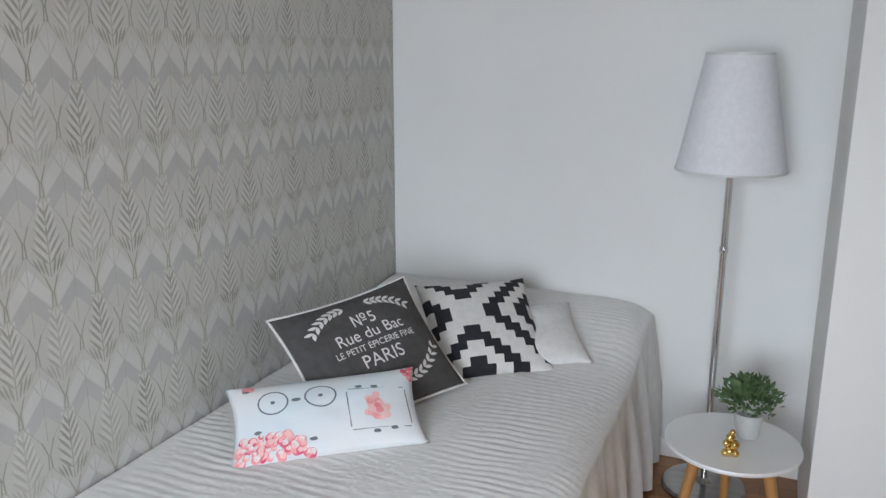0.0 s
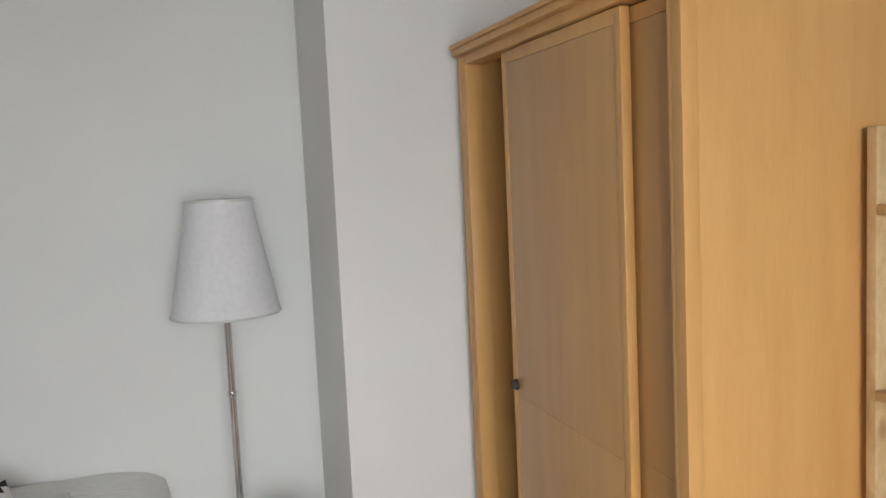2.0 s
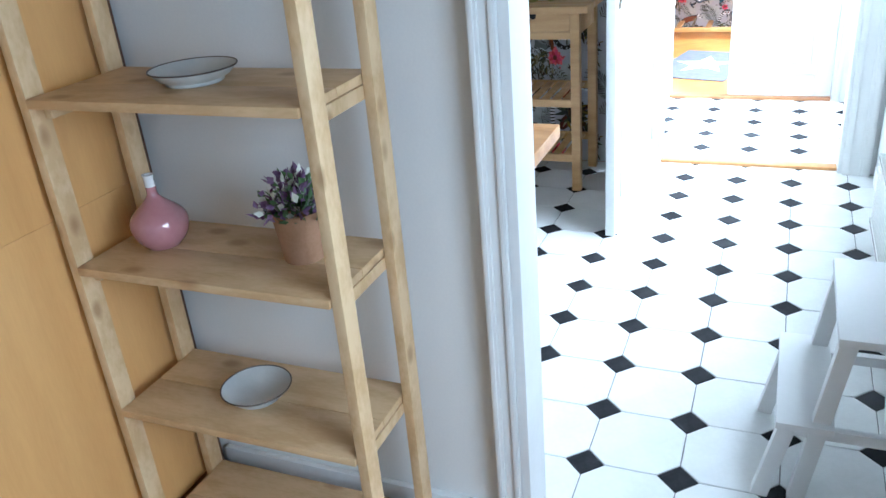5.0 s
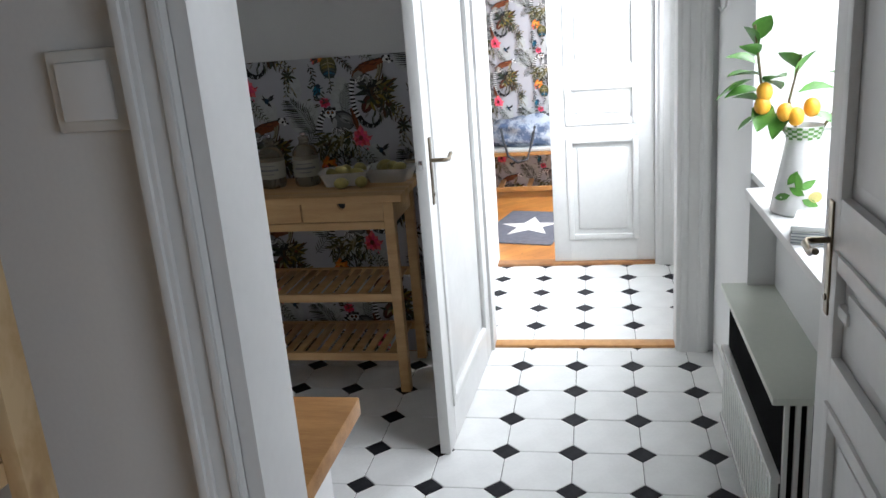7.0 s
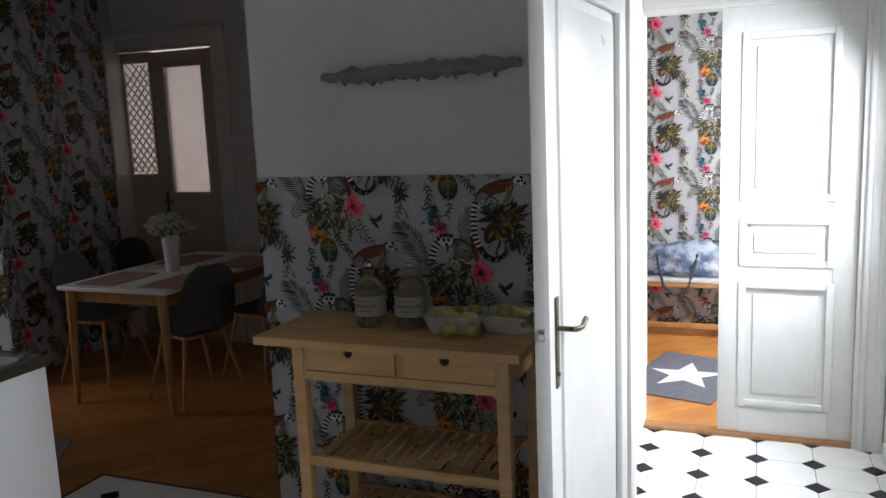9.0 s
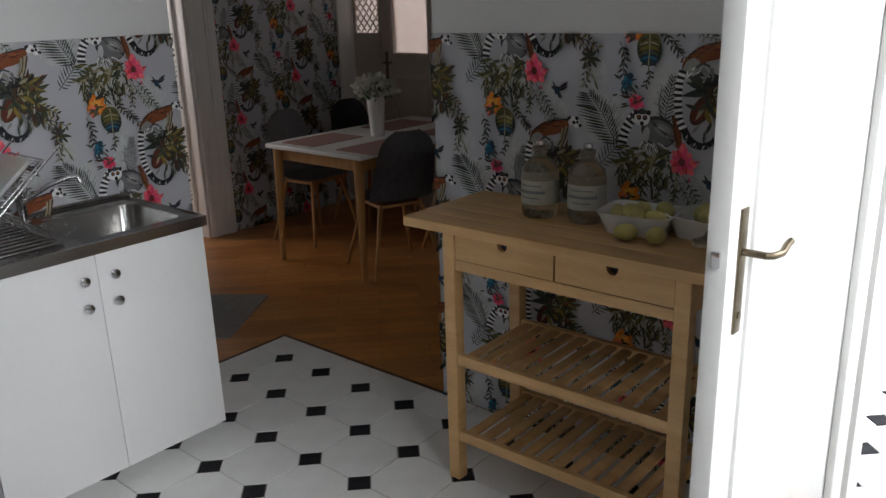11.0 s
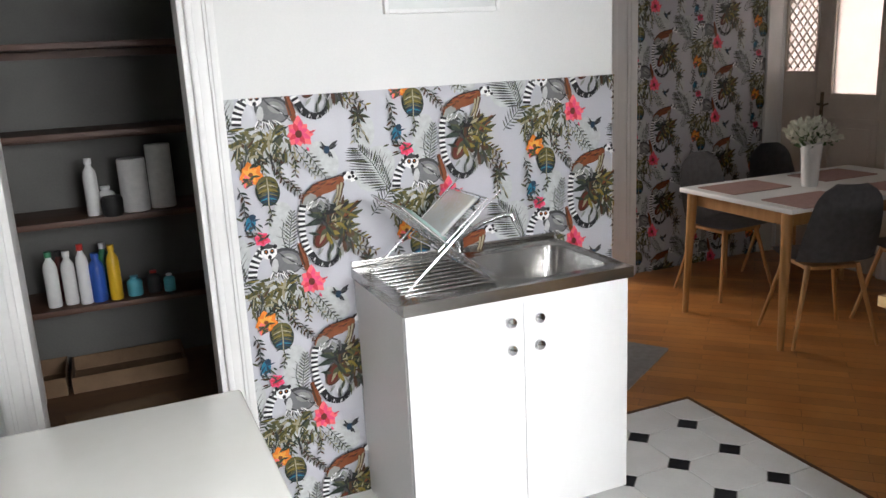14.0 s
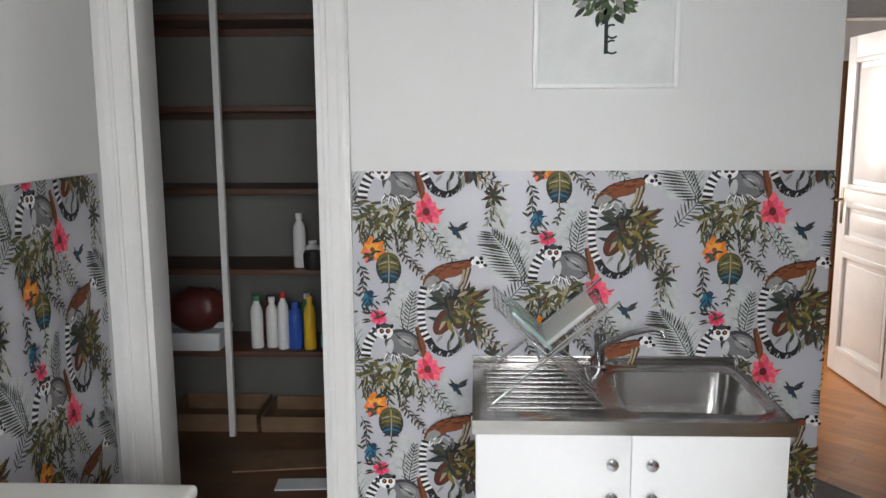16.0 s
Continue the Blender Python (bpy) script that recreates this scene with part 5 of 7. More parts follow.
# floral cushion
FW, FH, FT = 0.50, 0.23, 0.05
FL_AT = pose(-4.888, -1.185, 0.664, 37, -1, 38)
cf = cushion("cushion", "pale blue oblong cushion printed with wheels and roses", FL_AT, FW, FH, FT, [M["ice"]], lambda i, j, n: 0)
rng = random.Random(11)
fl = []
for u in (-0.55, -0.06):
    fl += [(2, 1, q) for q in ring(u, 0.30, 0.165, 0.30, 0.018)]
    fl.append((2, 1, oval(u, 0.30, 0.025, 0.045)))
fl.append((2, 1, oval(-0.31, 0.28, 0.05, 0.05)))
for k in range(110):
    u, v = rng.uniform(-0.95, -0.20), rng.uniform(-0.95, -0.45)
    if v < -0.5 - 0.45 * (u + 0.28) * 0.4:
        r_ = rng.uniform(.03, .055)
        fl.append((rng.choice((0, 0, 4)), 2 + k % 9, oval(u, v, r_, r_ * 1.9, 0, 10)))
        fl.append((rng.choice((1, 3, 3)), 3 + k % 9, oval(u + 0.008, v + 0.02, r_ * 0.66, r_ * 1.2, 0, 9)))
        fl.append((1, 4 + k % 9, oval(u, v, r_ * 0.3, r_ * 0.5, 0, 7)))
for k in range(34):
    a, d = rng.uniform(0, 6.28), rng.uniform(0, 1)
    fl.append((rng.choice((0, 1, 1)), 2 + k % 9, oval(0.52 + 0.13 * d * math.cos(a), -0.12 + 0.33 * d * math.sin(a), .045, .085, 0, 9)))
for lo, hi in (((0.22, 0.36), (0.86, 0.38)), ((0.22, -0.62), (0.86, -0.60)), ((0.20, -0.54), (0.212, 0.30)), ((0.868, -0.54), (0.88, 0.30))):
    fl.append((2, 1, [(lo[0], lo[1]), (hi[0], lo[1]), (hi[0], hi[1]), (lo[0], hi[1])]))
for k in range(40):
    t = rng.uniform(0, 1)
    fl.append((rng.choice((4, 4, 0)), 2 + k % 9, oval(0.97 - 0.16 * t * rng.uniform(0, 1), 0.95 - 0.38 * rng.uniform(0, 1) * (1 - t * .4), .025, .05, 0, 8)))
for u, v, a in ((-0.85, 0.72, 30), (-0.2, -0.72, 60), (0.38, 0.40, 150), (0.48, 0.38, 40), (0.5, -0.66, 220), (0.62, -0.62, 330), (-0.78, -0.36, 10)):
    fl.append((2, 3, blade(u, v, a, 0.09, 0.09)))
fl.append((0, 3, oval(-0.78, 0.80, 0.07, 0.10)))
drape_print("printed_pattern", fl, [M["pinkp"], M["pinkl"], M["slate"], M["cotton_w"], M["redp"]], cf, FW, FH, FT)


def floor_lamp():
    r = thing("floor_lamp", "floor lamp with a white cloth shade on a chrome pole", "floor lamp", pose(-4.008, -0.172, 0))
    part("base", lathe([(0.14, 0), (0.142, 0.012), (0.135, 0.022), (0.03, 0.030), (0.016, 0.045), (0.0, 0.045)], 48), M["steel"], r).location = (0, 0, STEP)
    part("pole", rod((0, 0, STEP + 0.044), (0, 0, 1.27), 0.011, 0.011, 20), M["chrome"], r)
    for z in (0.36, 0.95):
        part("collar", lathe([(0.0112, z), (0.014, z + 0.004), (0.014, z + 0.02), (0.0112, z + 0.024)], 20), M["chrome"], r)
    part("shade", lathe([(0.168, 1.222), (0.100, 1.575), (0.098, 1.575), (0.166, 1.222)], 56), M["shade"], r, "white cloth cone shade")
    bm = bmesh.new()
    add_lathe(bm, [(0.166, 1.219), (0.1705, 1.219), (0.1705, 1.226), (0.166, 1.226)], 56)
    part("shade_rim", bm, M["stoneware"], r, "thin grey shade rim")
    bm = bmesh.new()
    add_lathe(bm, [(0.0975, 1.571), (0.1015, 1.571), (0.1015, 1.579), (0.0975, 1.579)], 56)
    part("shade_rim", bm, M["stoneware"], r, "thin grey shade rim")
    part("socket", rod((0, 0, 1.27), (0, 0, 1.34), 0.018), M["white"], r)
    bm = bmesh.new()
    for k in range(3):
        a = 2.1 * k
        add_rod(bm, (0, 0, 1.285), (0.158 * math.cos(a), 0.158 * math.sin(a), 1.262), 0.0018, seg=6)
    part("shade_ring", bm, M["chrome"], r)


floor_lamp()
single("cable", tube([(-3.97, -0.29, STEP + 0.006), (-3.93, -0.38, STEP + 0.006), (-3.86, -0.50, STEP + 0.006), (-3.83, -0.62, STEP + 0.006), (-3.80, -0.74, STEP + 0.006), (-3.72, -0.80, STEP + 0.006)], 0.004, 6),
       M["white"], "white power cable lying on the parquet", "cable")


def side_table():
    r = thing("side_table", "round white side table on splayed oak legs", "side table", pose(-3.922, -0.475, 0))
    part("top", lathe([(0.180, 0.432), (0.193, 0.436), (0.197, 0.444), (0.195, 0.450), (0.0, 0.450)], 60), M["white"], r)
    for k in range(3):
        a = radians(215 + 120 * k)
        c, s = math.cos(a), math.sin(a)
        part("leg", rod((0.185 * c, 0.185 * s, STEP), (0.11 * c, 0.11 * s, 0.432), 0.012, 0.019, 14), M["oak"], r)


side_table()
rng = random.Random(3)
crown = plant_clump(bmesh.new(), 520, 0.098, 0.10, 0.026, 0.008, rng, (0, 0, 0.085))
potted("potted_plant", "bushy green plant in a small pale pot", pose(-3.885, -0.42, 0.45),
       [(0.032, 0), (0.043, 0.075), (0.046, 0.078), (0.041, 0.074), (0.036, 0.06), (0.0, 0.06)], M["stoneware"], crown, [M["leaf_s"]])
bm = bmesh.new()
for x, y, z, rad in ((0, 0, 0.014, 0.017), (0.012, 0.004, 0.034, 0.015), (-0.010, 0.0, 0.038, 0.012), (0.0, 0.002, 0.057, 0.014), (0.004, 0, 0.074, 0.009), (-0.012, -0.008, 0.012, 0.012), (0.016, -0.004, 0.012, 0.012)):
    bmesh.ops.create_icosphere(bm, subdivisions=2, radius=rad, matrix=Matrix.Translation((x, y, z)))
for v in bm.verts:
    v.co.z = max(0, v.co.z)
single("ornament", bm, M["gold"], "small knobbly gold ornament on the side table", "ornament", pose(-3.925, -0.575, 0.45), smooth=180)


# ---------------------------------------------------------------- kitchen things
def sink_unit():
    r = thing("sink_cabinet", "white two-door kitchen sink cabinet with steel knobs", "cabinet", pose(-1.366, 0.150, 0))
    W, D, H = 0.80, 0.50, 0.822
    for x in (0.0, W - 0.018):
        bm = box(x, x + 0.018, -D + 0.02, 0, 0.06, H)
        add_box(bm, x, x + 0.018, -D + 0.075, 0, 0.0, 0.0599)
        part("side_panel", bm, M["white"], r)
    part("plinth", box(0.0185, W - 0.0185, -D + 0.085, -D + 0.10, 0.0, 0.07), M["white"], r)
    part("base_board", box(0.0185, W - 0.0185, -D + 0.02, -0.01, 0.0705, 0.088), M["white"], r)
    part("back_panel", box(0.0185, W - 0.0185, -0.009, -0.002, 0.0885, H), M["white"], r)
    for x0, x1 in ((0.001, 0.3992), (0.4008, W - 0.001)):
        d = part("door", box(x0, x1, -D, -D + 0.018, 0.05, H - 0.004, 0.002), M["white"], r)
        kx = x1 - 0.05 if x0 < 0.2 else x0 + 0.05
        for z in (0.744, 0.653):
            prof = [(0.006, 0.0), (0.006, 0.008), (0.0135, 0.011), (0.0165, 0.016), (0.0155, 0.021), (0.008, 0.0235), (0.0, 0.024)]
            bm = lathe(prof, 24)
            bmesh.ops.transform(bm, matrix=pose(kx, -D - 0.0002, z, 90, 0, 0), verts=bm.verts)
            part("knob", bm, M["chrome"], d, "round steel knob")
    # steel top with a drainer and a bowl
    t = thing("sink", "stainless steel sink top with drainer and bowl", "sink", pose(-1.375, 0.150, 0.823))
    TW, TD, h = 0.82, 0.515, 0.037
    bm = bmesh.new()
    bx0, bx1, by0, by1 = 0.412, 0.785, -0.438, -0.065
    outer = [(min(TW, max(0, TW / 2 + (p[0] - (bx0 + bx1) / 2) * 9)), min(0, max(-TD, -TD / 2 + (p[1] - (by0 + by1) / 2) * 9)), h) for p in rrect(bx0, bx1, by0, by1, 0.06, h)]
    skirt = [(p[0], p[1], 0.0) for p in outer]
    rim_a = rrect(bx0 - 0.018, bx1 + 0.018, by0 - 0.018, by1 + 0.018, 0.07, h - 0.001)
    rim_b = rrect(bx0 - 0.012, bx1 + 0.012, by0 - 0.012, by1 + 0.012, 0.066, h - 0.006)
    loft(bm, [skirt, outer, rim_a, rim_b, rrect(bx0, bx1, by0, by1, 0.06, h - 0.010), rrect(bx0 + 0.010, bx1 - 0.010, by0 + 0.010, by1 - 0.010, 0.056, h - 0.10),
              rrect(bx0 + 0.022, bx1 - 0.022, by0 + 0.022, by1 - 0.022, 0.05, h - 0.132), rrect(bx0 + 0.05, bx1 - 0.05, by0 + 0.05, by1 - 0.05, 0.04, h - 0.14)])
    part("basin", bm, M["steel"], t, smooth=50)
    bm = bmesh.new()
    add_box(bm, 0.0, TW, -0.012, 0.0, h + 0.0005, h + 0.022, 0.003)
    part("upstand", bm, M["steel"], t)
    for k in range(9):
        part("drainer_rib", box(0.04, 0.352, -0.43 + 0.042 * k, -0.418 + 0.042 * k, h + 0.0005, h + 0.005, 0.002), M["steel"], t)
    part("drain", lathe([(0.032, 0), (0.03, 0.004), (0.012, 0.003), (0.0, 0.001)], 24, ((bx0 + bx1) / 2, (by0 + by1) / 2, h - 0.139)), M["chrome"], t)
    f = thing("faucet", "chrome kitchen tap with a low swivel spout", "tap", pose(-0.985, 0.085, 0.8605))
    part("body", lathe([(0.024, 0), (0.024, 0.006), (0.017, 0.012), (0.016, 0.085), (0.019, 0.09), (0.019, 0.115), (0.010, 0.125), (0.0, 0.126)], 24), M["chrome"], f)
    part("spout", tube([(0.0, -0.012, 0.07), (0.03, -0.03, 0.095), (0.08, -0.055, 0.125), (0.14, -0.085, 0.147), (0.165, -0.098, 0.147), (0.172, -0.102, 0.125)], 0.009, 12), M["chrome"], f)
    part("lever", tube([(0, 0, 0.12), (0.0, -0.03, 0.14), (0.0, -0.085, 0.15)], 0.006, 8), M["chrome"], f)


sink_unit()


def dish_rack():
    r = thing("dish_rack", "folding crossed steel wire dish rack on the drainer", "dish rack", pose(-1.17, -0.10, 0.8655))

    def panel(a, b, y0, y1):
        (ax, az), (bx, bz) = a, b
        bm = bmesh.new()
        for y in (y0, y1):
            add_rod(bm, (ax, y, az), (bx, y, bz), 0.0035, seg=8)
        for p in (a, b):
            add_rod(bm, (p[0], y0, p[1]), (p[0], y1, p[1]), 0.003, seg=8)
        part("frame", bm, M["chrome"], r)
        bm = bmesh.new()
        for k in range(1, 24):
            t = k / 24
            add_rod(bm, (ax + (bx - ax) * t, y0, az + (bz - az) * t), (ax + (bx - ax) * t, y1, az + (bz - az) * t), 0.0013, seg=5)
        for k in range(1, 5):
            y = y0 + (y1 - y0) * k / 5
            add_rod(bm, (ax, y, az), (bx, y, bz), 0.0015, seg=5)
        tagged(part("wire_grid", bm, M["chrome"], r), kind="stuff")
    panel((-0.145, 0.262), (0.135, 0.004), -0.15, 0.14)
    panel((-0.025, 0.110), (0.150, 0.255), -0.13, 0.12)
    for y in (-0.165, 0.15):
        part("leg", rod((-0.15, y, 0.004), (0.178, y, 0.285), 0.0038, seg=8), M["chrome"], r)
    bm = box(-0.10, 0.055, -0.10, 0.10, 0, 0.012, 0.004)
    bmesh.ops.transform(bm, matrix=pose(-0.03, 0, 0.165, 0, 43, 0), verts=bm.verts)
    single("plastic_dish", bm, M["greenglass"], "pale green clear plastic dish in the rack", "dish", pose(-1.17, -0.10, 0.8655))
    bm = box(-0.085, 0.095, -0.10, 0.10, 0, 0.014, 0.005)
    bmesh.ops.transform(bm, matrix=pose(0.058, 0, 0.190, 0, -40, 0), verts=bm.verts)
    single("plastic_dish", bm, M["amberglass"], "clear whitish plastic dish in the rack", "dish", pose(-1.17, -0.10, 0.8655))


dish_rack()


def trolley():
    r = thing("kitchen_trolley", "birch kitchen trolley with two drawers and slatted shelves", "kitchen trolley", pose(-0.297, -1.07, 0))
    # local: x into the wall, y south as negative
    y0, y1, D = -0.15, -0.915, 0.40
    for k in range(5):
        part("top_plank", box(0.0862 * k, 0.0859 + 0.0862 * k, -1.0, 0.0, 0.872, 0.902, 0.0015), M["birch"], r)
    for y in (y0, y1):
        for x in (0.014, D - 0.03):
            part("leg", box(x, x + 0.044, y - 0.044, y, 0, 0.8715, 0.004), M["birch"], r)
        part("side_rail", box(0.0585, D - 0.0305, y - 0.034, y - 0.010, 0.765, 0.8715, 0.002), M["birch"], r)
    part("front_rail", box(0.018, 0.042, y1 + 0.0005, y0 - 0.0445, 0.752, 0.786, 0.002), M["birch"], r)
    part("back_rail", box(D - 0.01, D + 0.008, y1 + 0.0005, y0 - 0.0445, 0.765, 0.8715, 0.002), M["birch"], r)
    mid = (y1 + y0 - 0.044) / 2
    for a, b in ((y0 - 0.046, mid + 0.003), (mid - 0.003, y1 + 0.002)):
        c = (a + b) / 2
        bm = bmesh.new()
        rim = [(b, 0.788), (a, 0.788), (a, 0.870), (c + 0.018, 0.870)] + [(c + 0.018 * math.cos(w), 0.862 - 0.020 * math.sin(w)) for w in (math.pi * q / 12 for q in range(13))] + [(c - 0.018, 0.870), (b, 0.870)]
        loft(bm, [[(x, y, z) for y, z in rim] for x in (0.038, 0.020)], True)
        d = part("drawer_front", bm, M["birch"], r, smooth=None)
        # black plate behind the cut-out paints the drawer's inner shade
        part("notch_shade", box(0.0385, 0.041, c - 0.022, c + 0.022, 0.838, 0.870), M["rubber"], d, "black plate painting the shade inside the half-round finger notch")
    for z in (0.462, 0.185):
        for x in (0.018, D - 0.02):
            part("shelf_rail", box(x, x + 0.022, y1 + 0.0005, y0 - 0.0445, z - 0.035, z + 0.002, 0.002), M["birch"], r)
        for k in range(13):
            a = y0 - 0.062 - k * 0.0545
            part("slat", box(0.0405, D - 0.0205, a - 0.034, a, z - 0.014, z - 0.002, 0.002), M["birch"], r)


trolley()


def glass_bottle(at):
    r = thing("glass_bottle", "stubby smoked glass bottle with a paper label", "bottle", at, group="bottles on the trolley")
    part("body", lathe([(0.050, 0), (0.056, 0.008), (0.058, 0.02), (0.058, 0.135), (0.052, 0.160), (0.036, 0.178), (0.022, 0.188), (0.020, 0.205), (0.024, 0.208), (0.024, 0.218), (0.0, 0.222)], 40), M["bottle"], r)
    bm = bmesh.new()
    add_lathe(bm, [(0.0585, 0.045), (0.0588, 0.045), (0.0588, 0.12), (0.0585, 0.12)], 40)
    lab = part("label", bm, M["oldlabel"], r, "cream paper label with faded print")
    bm = bmesh.new()
    for k, z in enumerate((0.102, 0.080, 0.064)):
        wide = (0.62, 0.85, 0.5)[k]
        n = 10
        for i in range(n):
            a = math.pi - wide + 2 * wide * i / n
            b = a + 2 * wide / n * 0.86
            hgt = 0.009 if k == 1 else 0.004
            vs = [bm.verts.new((0.0592 * math.cos(q), 0.0592 * math.sin(q), z + dz)) for q, dz in ((a, 0), (b, 0), (b, hgt), (a, hgt))]
            bm.faces.new(vs)
    part("print", bm, M["slate"], lab)
    part("stopper", lathe([(0.012, 0.2221), (0.016, 0.226), (0.015, 0.236), (0.0, 0.239)], 20), M["chrome"], r)
    return r


b = glass_bottle(pose(-0.045, -1.425, 0.902))
copy_thing(b, pose(-0.025, -1.580, 0.902, 0, 0, 12))


def fruit_bowl(at, label, seed):
    r = thing("fruit_dish", label, "dish", at)
    bm = bmesh.new()
    loft(bm, [rrect(-0.07, 0.07, -0.085, 0.085, 0.03, 0), rrect(-0.085, 0.085, -0.105, 0.105, 0.035, 0.05), rrect(-0.092, 0.092, -0.113, 0.113, 0.035, 0.062),
              rrect(-0.087, 0.087, -0.108, 0.108, 0.033, 0.062), rrect(-0.072, 0.072, -0.09, 0.09, 0.03, 0.02)], True, True)
    part("bowl", bm, M["china"], r, smooth=50)
    rng = random.Random(seed)
    for k in range(6):
        bm = bmesh.new()
        bmesh.ops.create_uvsphere(bm, u_segments=14, v_segments=10, radius=0.028, matrix=Matrix.Translation((rng.uniform(-.045, .045), rng.uniform(-.065, .065), 0.050 + 0.012 * (k % 2))) @ pose(0, 0, 0, rng.uniform(0, 180), 70, rng.uniform(0, 180)) @ Matrix.Diagonal((0.85, 0.85, 1.25, 1)))
        single("lemon", bm, M["lemon_y"], "dull yellow lemon in a white dish", "lemon", at, group="lemons in the dishes")


fruit_bowl(pose(-0.03, -1.76, 0.902, 0, 0, 6), "white rectangular dish holding dull lemons", 1)
for x, y, z_ in ((-0.150, -1.775, 20), (-0.135, -1.86, 80)):
    bm = bmesh.new()
    bmesh.ops.create_uvsphere(bm, u_segments=14, v_segments=10, radius=0.028, matrix=pose(0, 0, 0, 90, 0, z_) @ Matrix.Diagonal((0.9, 0.9, 1.2, 1)))
    single("lemon", bm, M["lemon_y"], "dull yellow lemon lying on the trolley", "lemon", pose(x, y, 0.9275), group="lemons in the dishes")
fruit_bowl(pose(0.02, -1.955, 0.902, 0, 0, -8), "white rectangular dish holding lemons at the trolley end", 2)

# carved rack on the wall
r = thing("wall_rack", "grey weathered wooden coat rack with a carved edge", "coat rack", pose(0.165, -1.17, 1.825))
rng = random.Random(5)
bm = bmesh.new()
n = 60
swell = [0.35 + 0.65 * min(1.0, 6 * min(k, n - k) / n) for k in range(n + 1)]
top = [(-0.80 * k / n, 0.006 + 0.018 * (k / n) + swell[k] * (0.024 + 0.018 * noise.noise((k * 0.33, 0, 0)) + rng.uniform(-.004, .004))) for k in range(n + 1)]
bot = [(-0.80 * k / n, 0.004 + 0.012 * (k / n) - swell[k] * (0.028 + 0.020 * noise.noise((k * 0.28, 5, 0)) + rng.uniform(-.005, .005))) for k in range(n + 1)]
loft(bm, [[(-0.030 - 0.006 * math.sin(y * 40), y, za), (-0.030 - 0.006 * math.sin(y * 40), y, zb), (0, y, zb), (0, y, za)] for (y, za), (_, zb) in zip(top, bot)], True, True)
part("board", bm, M["greyboard"], r)
for y in (-0.12, -0.27, -0.42, -0.57, -0.72):
    part("hook", tube([(-0.033, y, -0.005), (-0.055, y, -0.03), (-0.07, y, -0.025), (-0.075, y, -0.005)], 0.005, 8), M["greyboard"], r)


def cooker():
    r = thing("cooker", "white enamelled gas cooker with its lid closed", "cooker", pose(-2.525, -1.335, 0))
    W, D = 0.50, 0.56      # y and x
    part("body", box(0, D, 0, W, 0.03, 0.855, 0.006), M["cream"], r)
    part("lid", box(0.0, D + 0.045, -0.008, W + 0.004, 0.874, 0.902, 0.012, 3), M["enamel"], r, "pale enamelled closed lid")
    part("hob", box(0.0, D + 0.03, 0.0, W, 0.8555, 0.868, 0.003), M["enamel"], r)
    part("control_panel", box(D + 0.0005, D + 0.028, 0.002, W - 0.002, 0.765, 0.853, 0.005), M["enamel"], r)
    part("oven_door", box(D + 0.0005, D + 0.026, 0.004, W - 0.004, 0.20, 0.757, 0.008), M["enamel"], r)
    part("drawer", box(D + 0.0005, D + 0.022, 0.004, W - 0.004, 0.05, 0.193, 0.006), M["enamel"], r)
    part("oven_handle", tube([(D + 0.026, 0.06, 0.70), (D + 0.055, 0.07, 0.70), (D + 0.055, W - 0.07, 0.70), (D + 0.026, W - 0.06, 0.70)], 0.009, 10), M["enamel"], r)
    for k in range(5):
        bm = lathe([(0.021, 0), (0.021, 0.008), (0.016, 0.011), (0.015, 0.028), (0.0, 0.030)], 20)
        bmesh.ops.transform(bm, matrix=pose(D + 0.0285, 0.06 + 0.095 * k, 0.81, 0, 90, 0), verts=bm.verts)
        part("control_knob", bm, M["enamel"], r)
    for y in (0.05, W - 0.05):
        for x in (0.05, D - 0.05):
            part("foot", rod((x, y, 0), (x, y, 0.0305), 0.015), M["rubber"], r)
    for y in (0.07, W - 0.07):
        part("hinge", box(0.02, 0.06, y - 0.015, y + 0.015, 0.8681, 0.8739), M["chrome"], r)


cooker()
# base unit with a wooden worktop between cooker and door
r = thing("base_cabinet", "white kitchen base cabinet under a wooden worktop", "cabinet", pose(-2.525, -2.34, 0))
part("body", box(0, 0.40, 0, 0.99, 0.08, 0.878, 0.002), M["white"], r)
part("plinth", box(0, 0.35, 0.005, 0.985, 0, 0.0795), M["white"], r)
for a in (0.003, 0.498):
    d = part("door", box(0.4005, 0.418, a, a + 0.489, 0.09, 0.872, 0.002), M["white"], r)
    part("knob", rod((0.4185, a + (0.44 if a < 0.1 else 0.05), 0.78), (0.44, a + (0.44 if a < 0.1 else 0.05), 0.78), 0.012, seg=14), M["chrome"], d)
single("worktop", box(0.0, 0.442, -0.065, 0.995, 0.8785, 0.915, 0.004), M["butcher"], "oiled brown butcher-block worktop beside the cooker", "worktop", pose(-2.525, -2.34, 0))


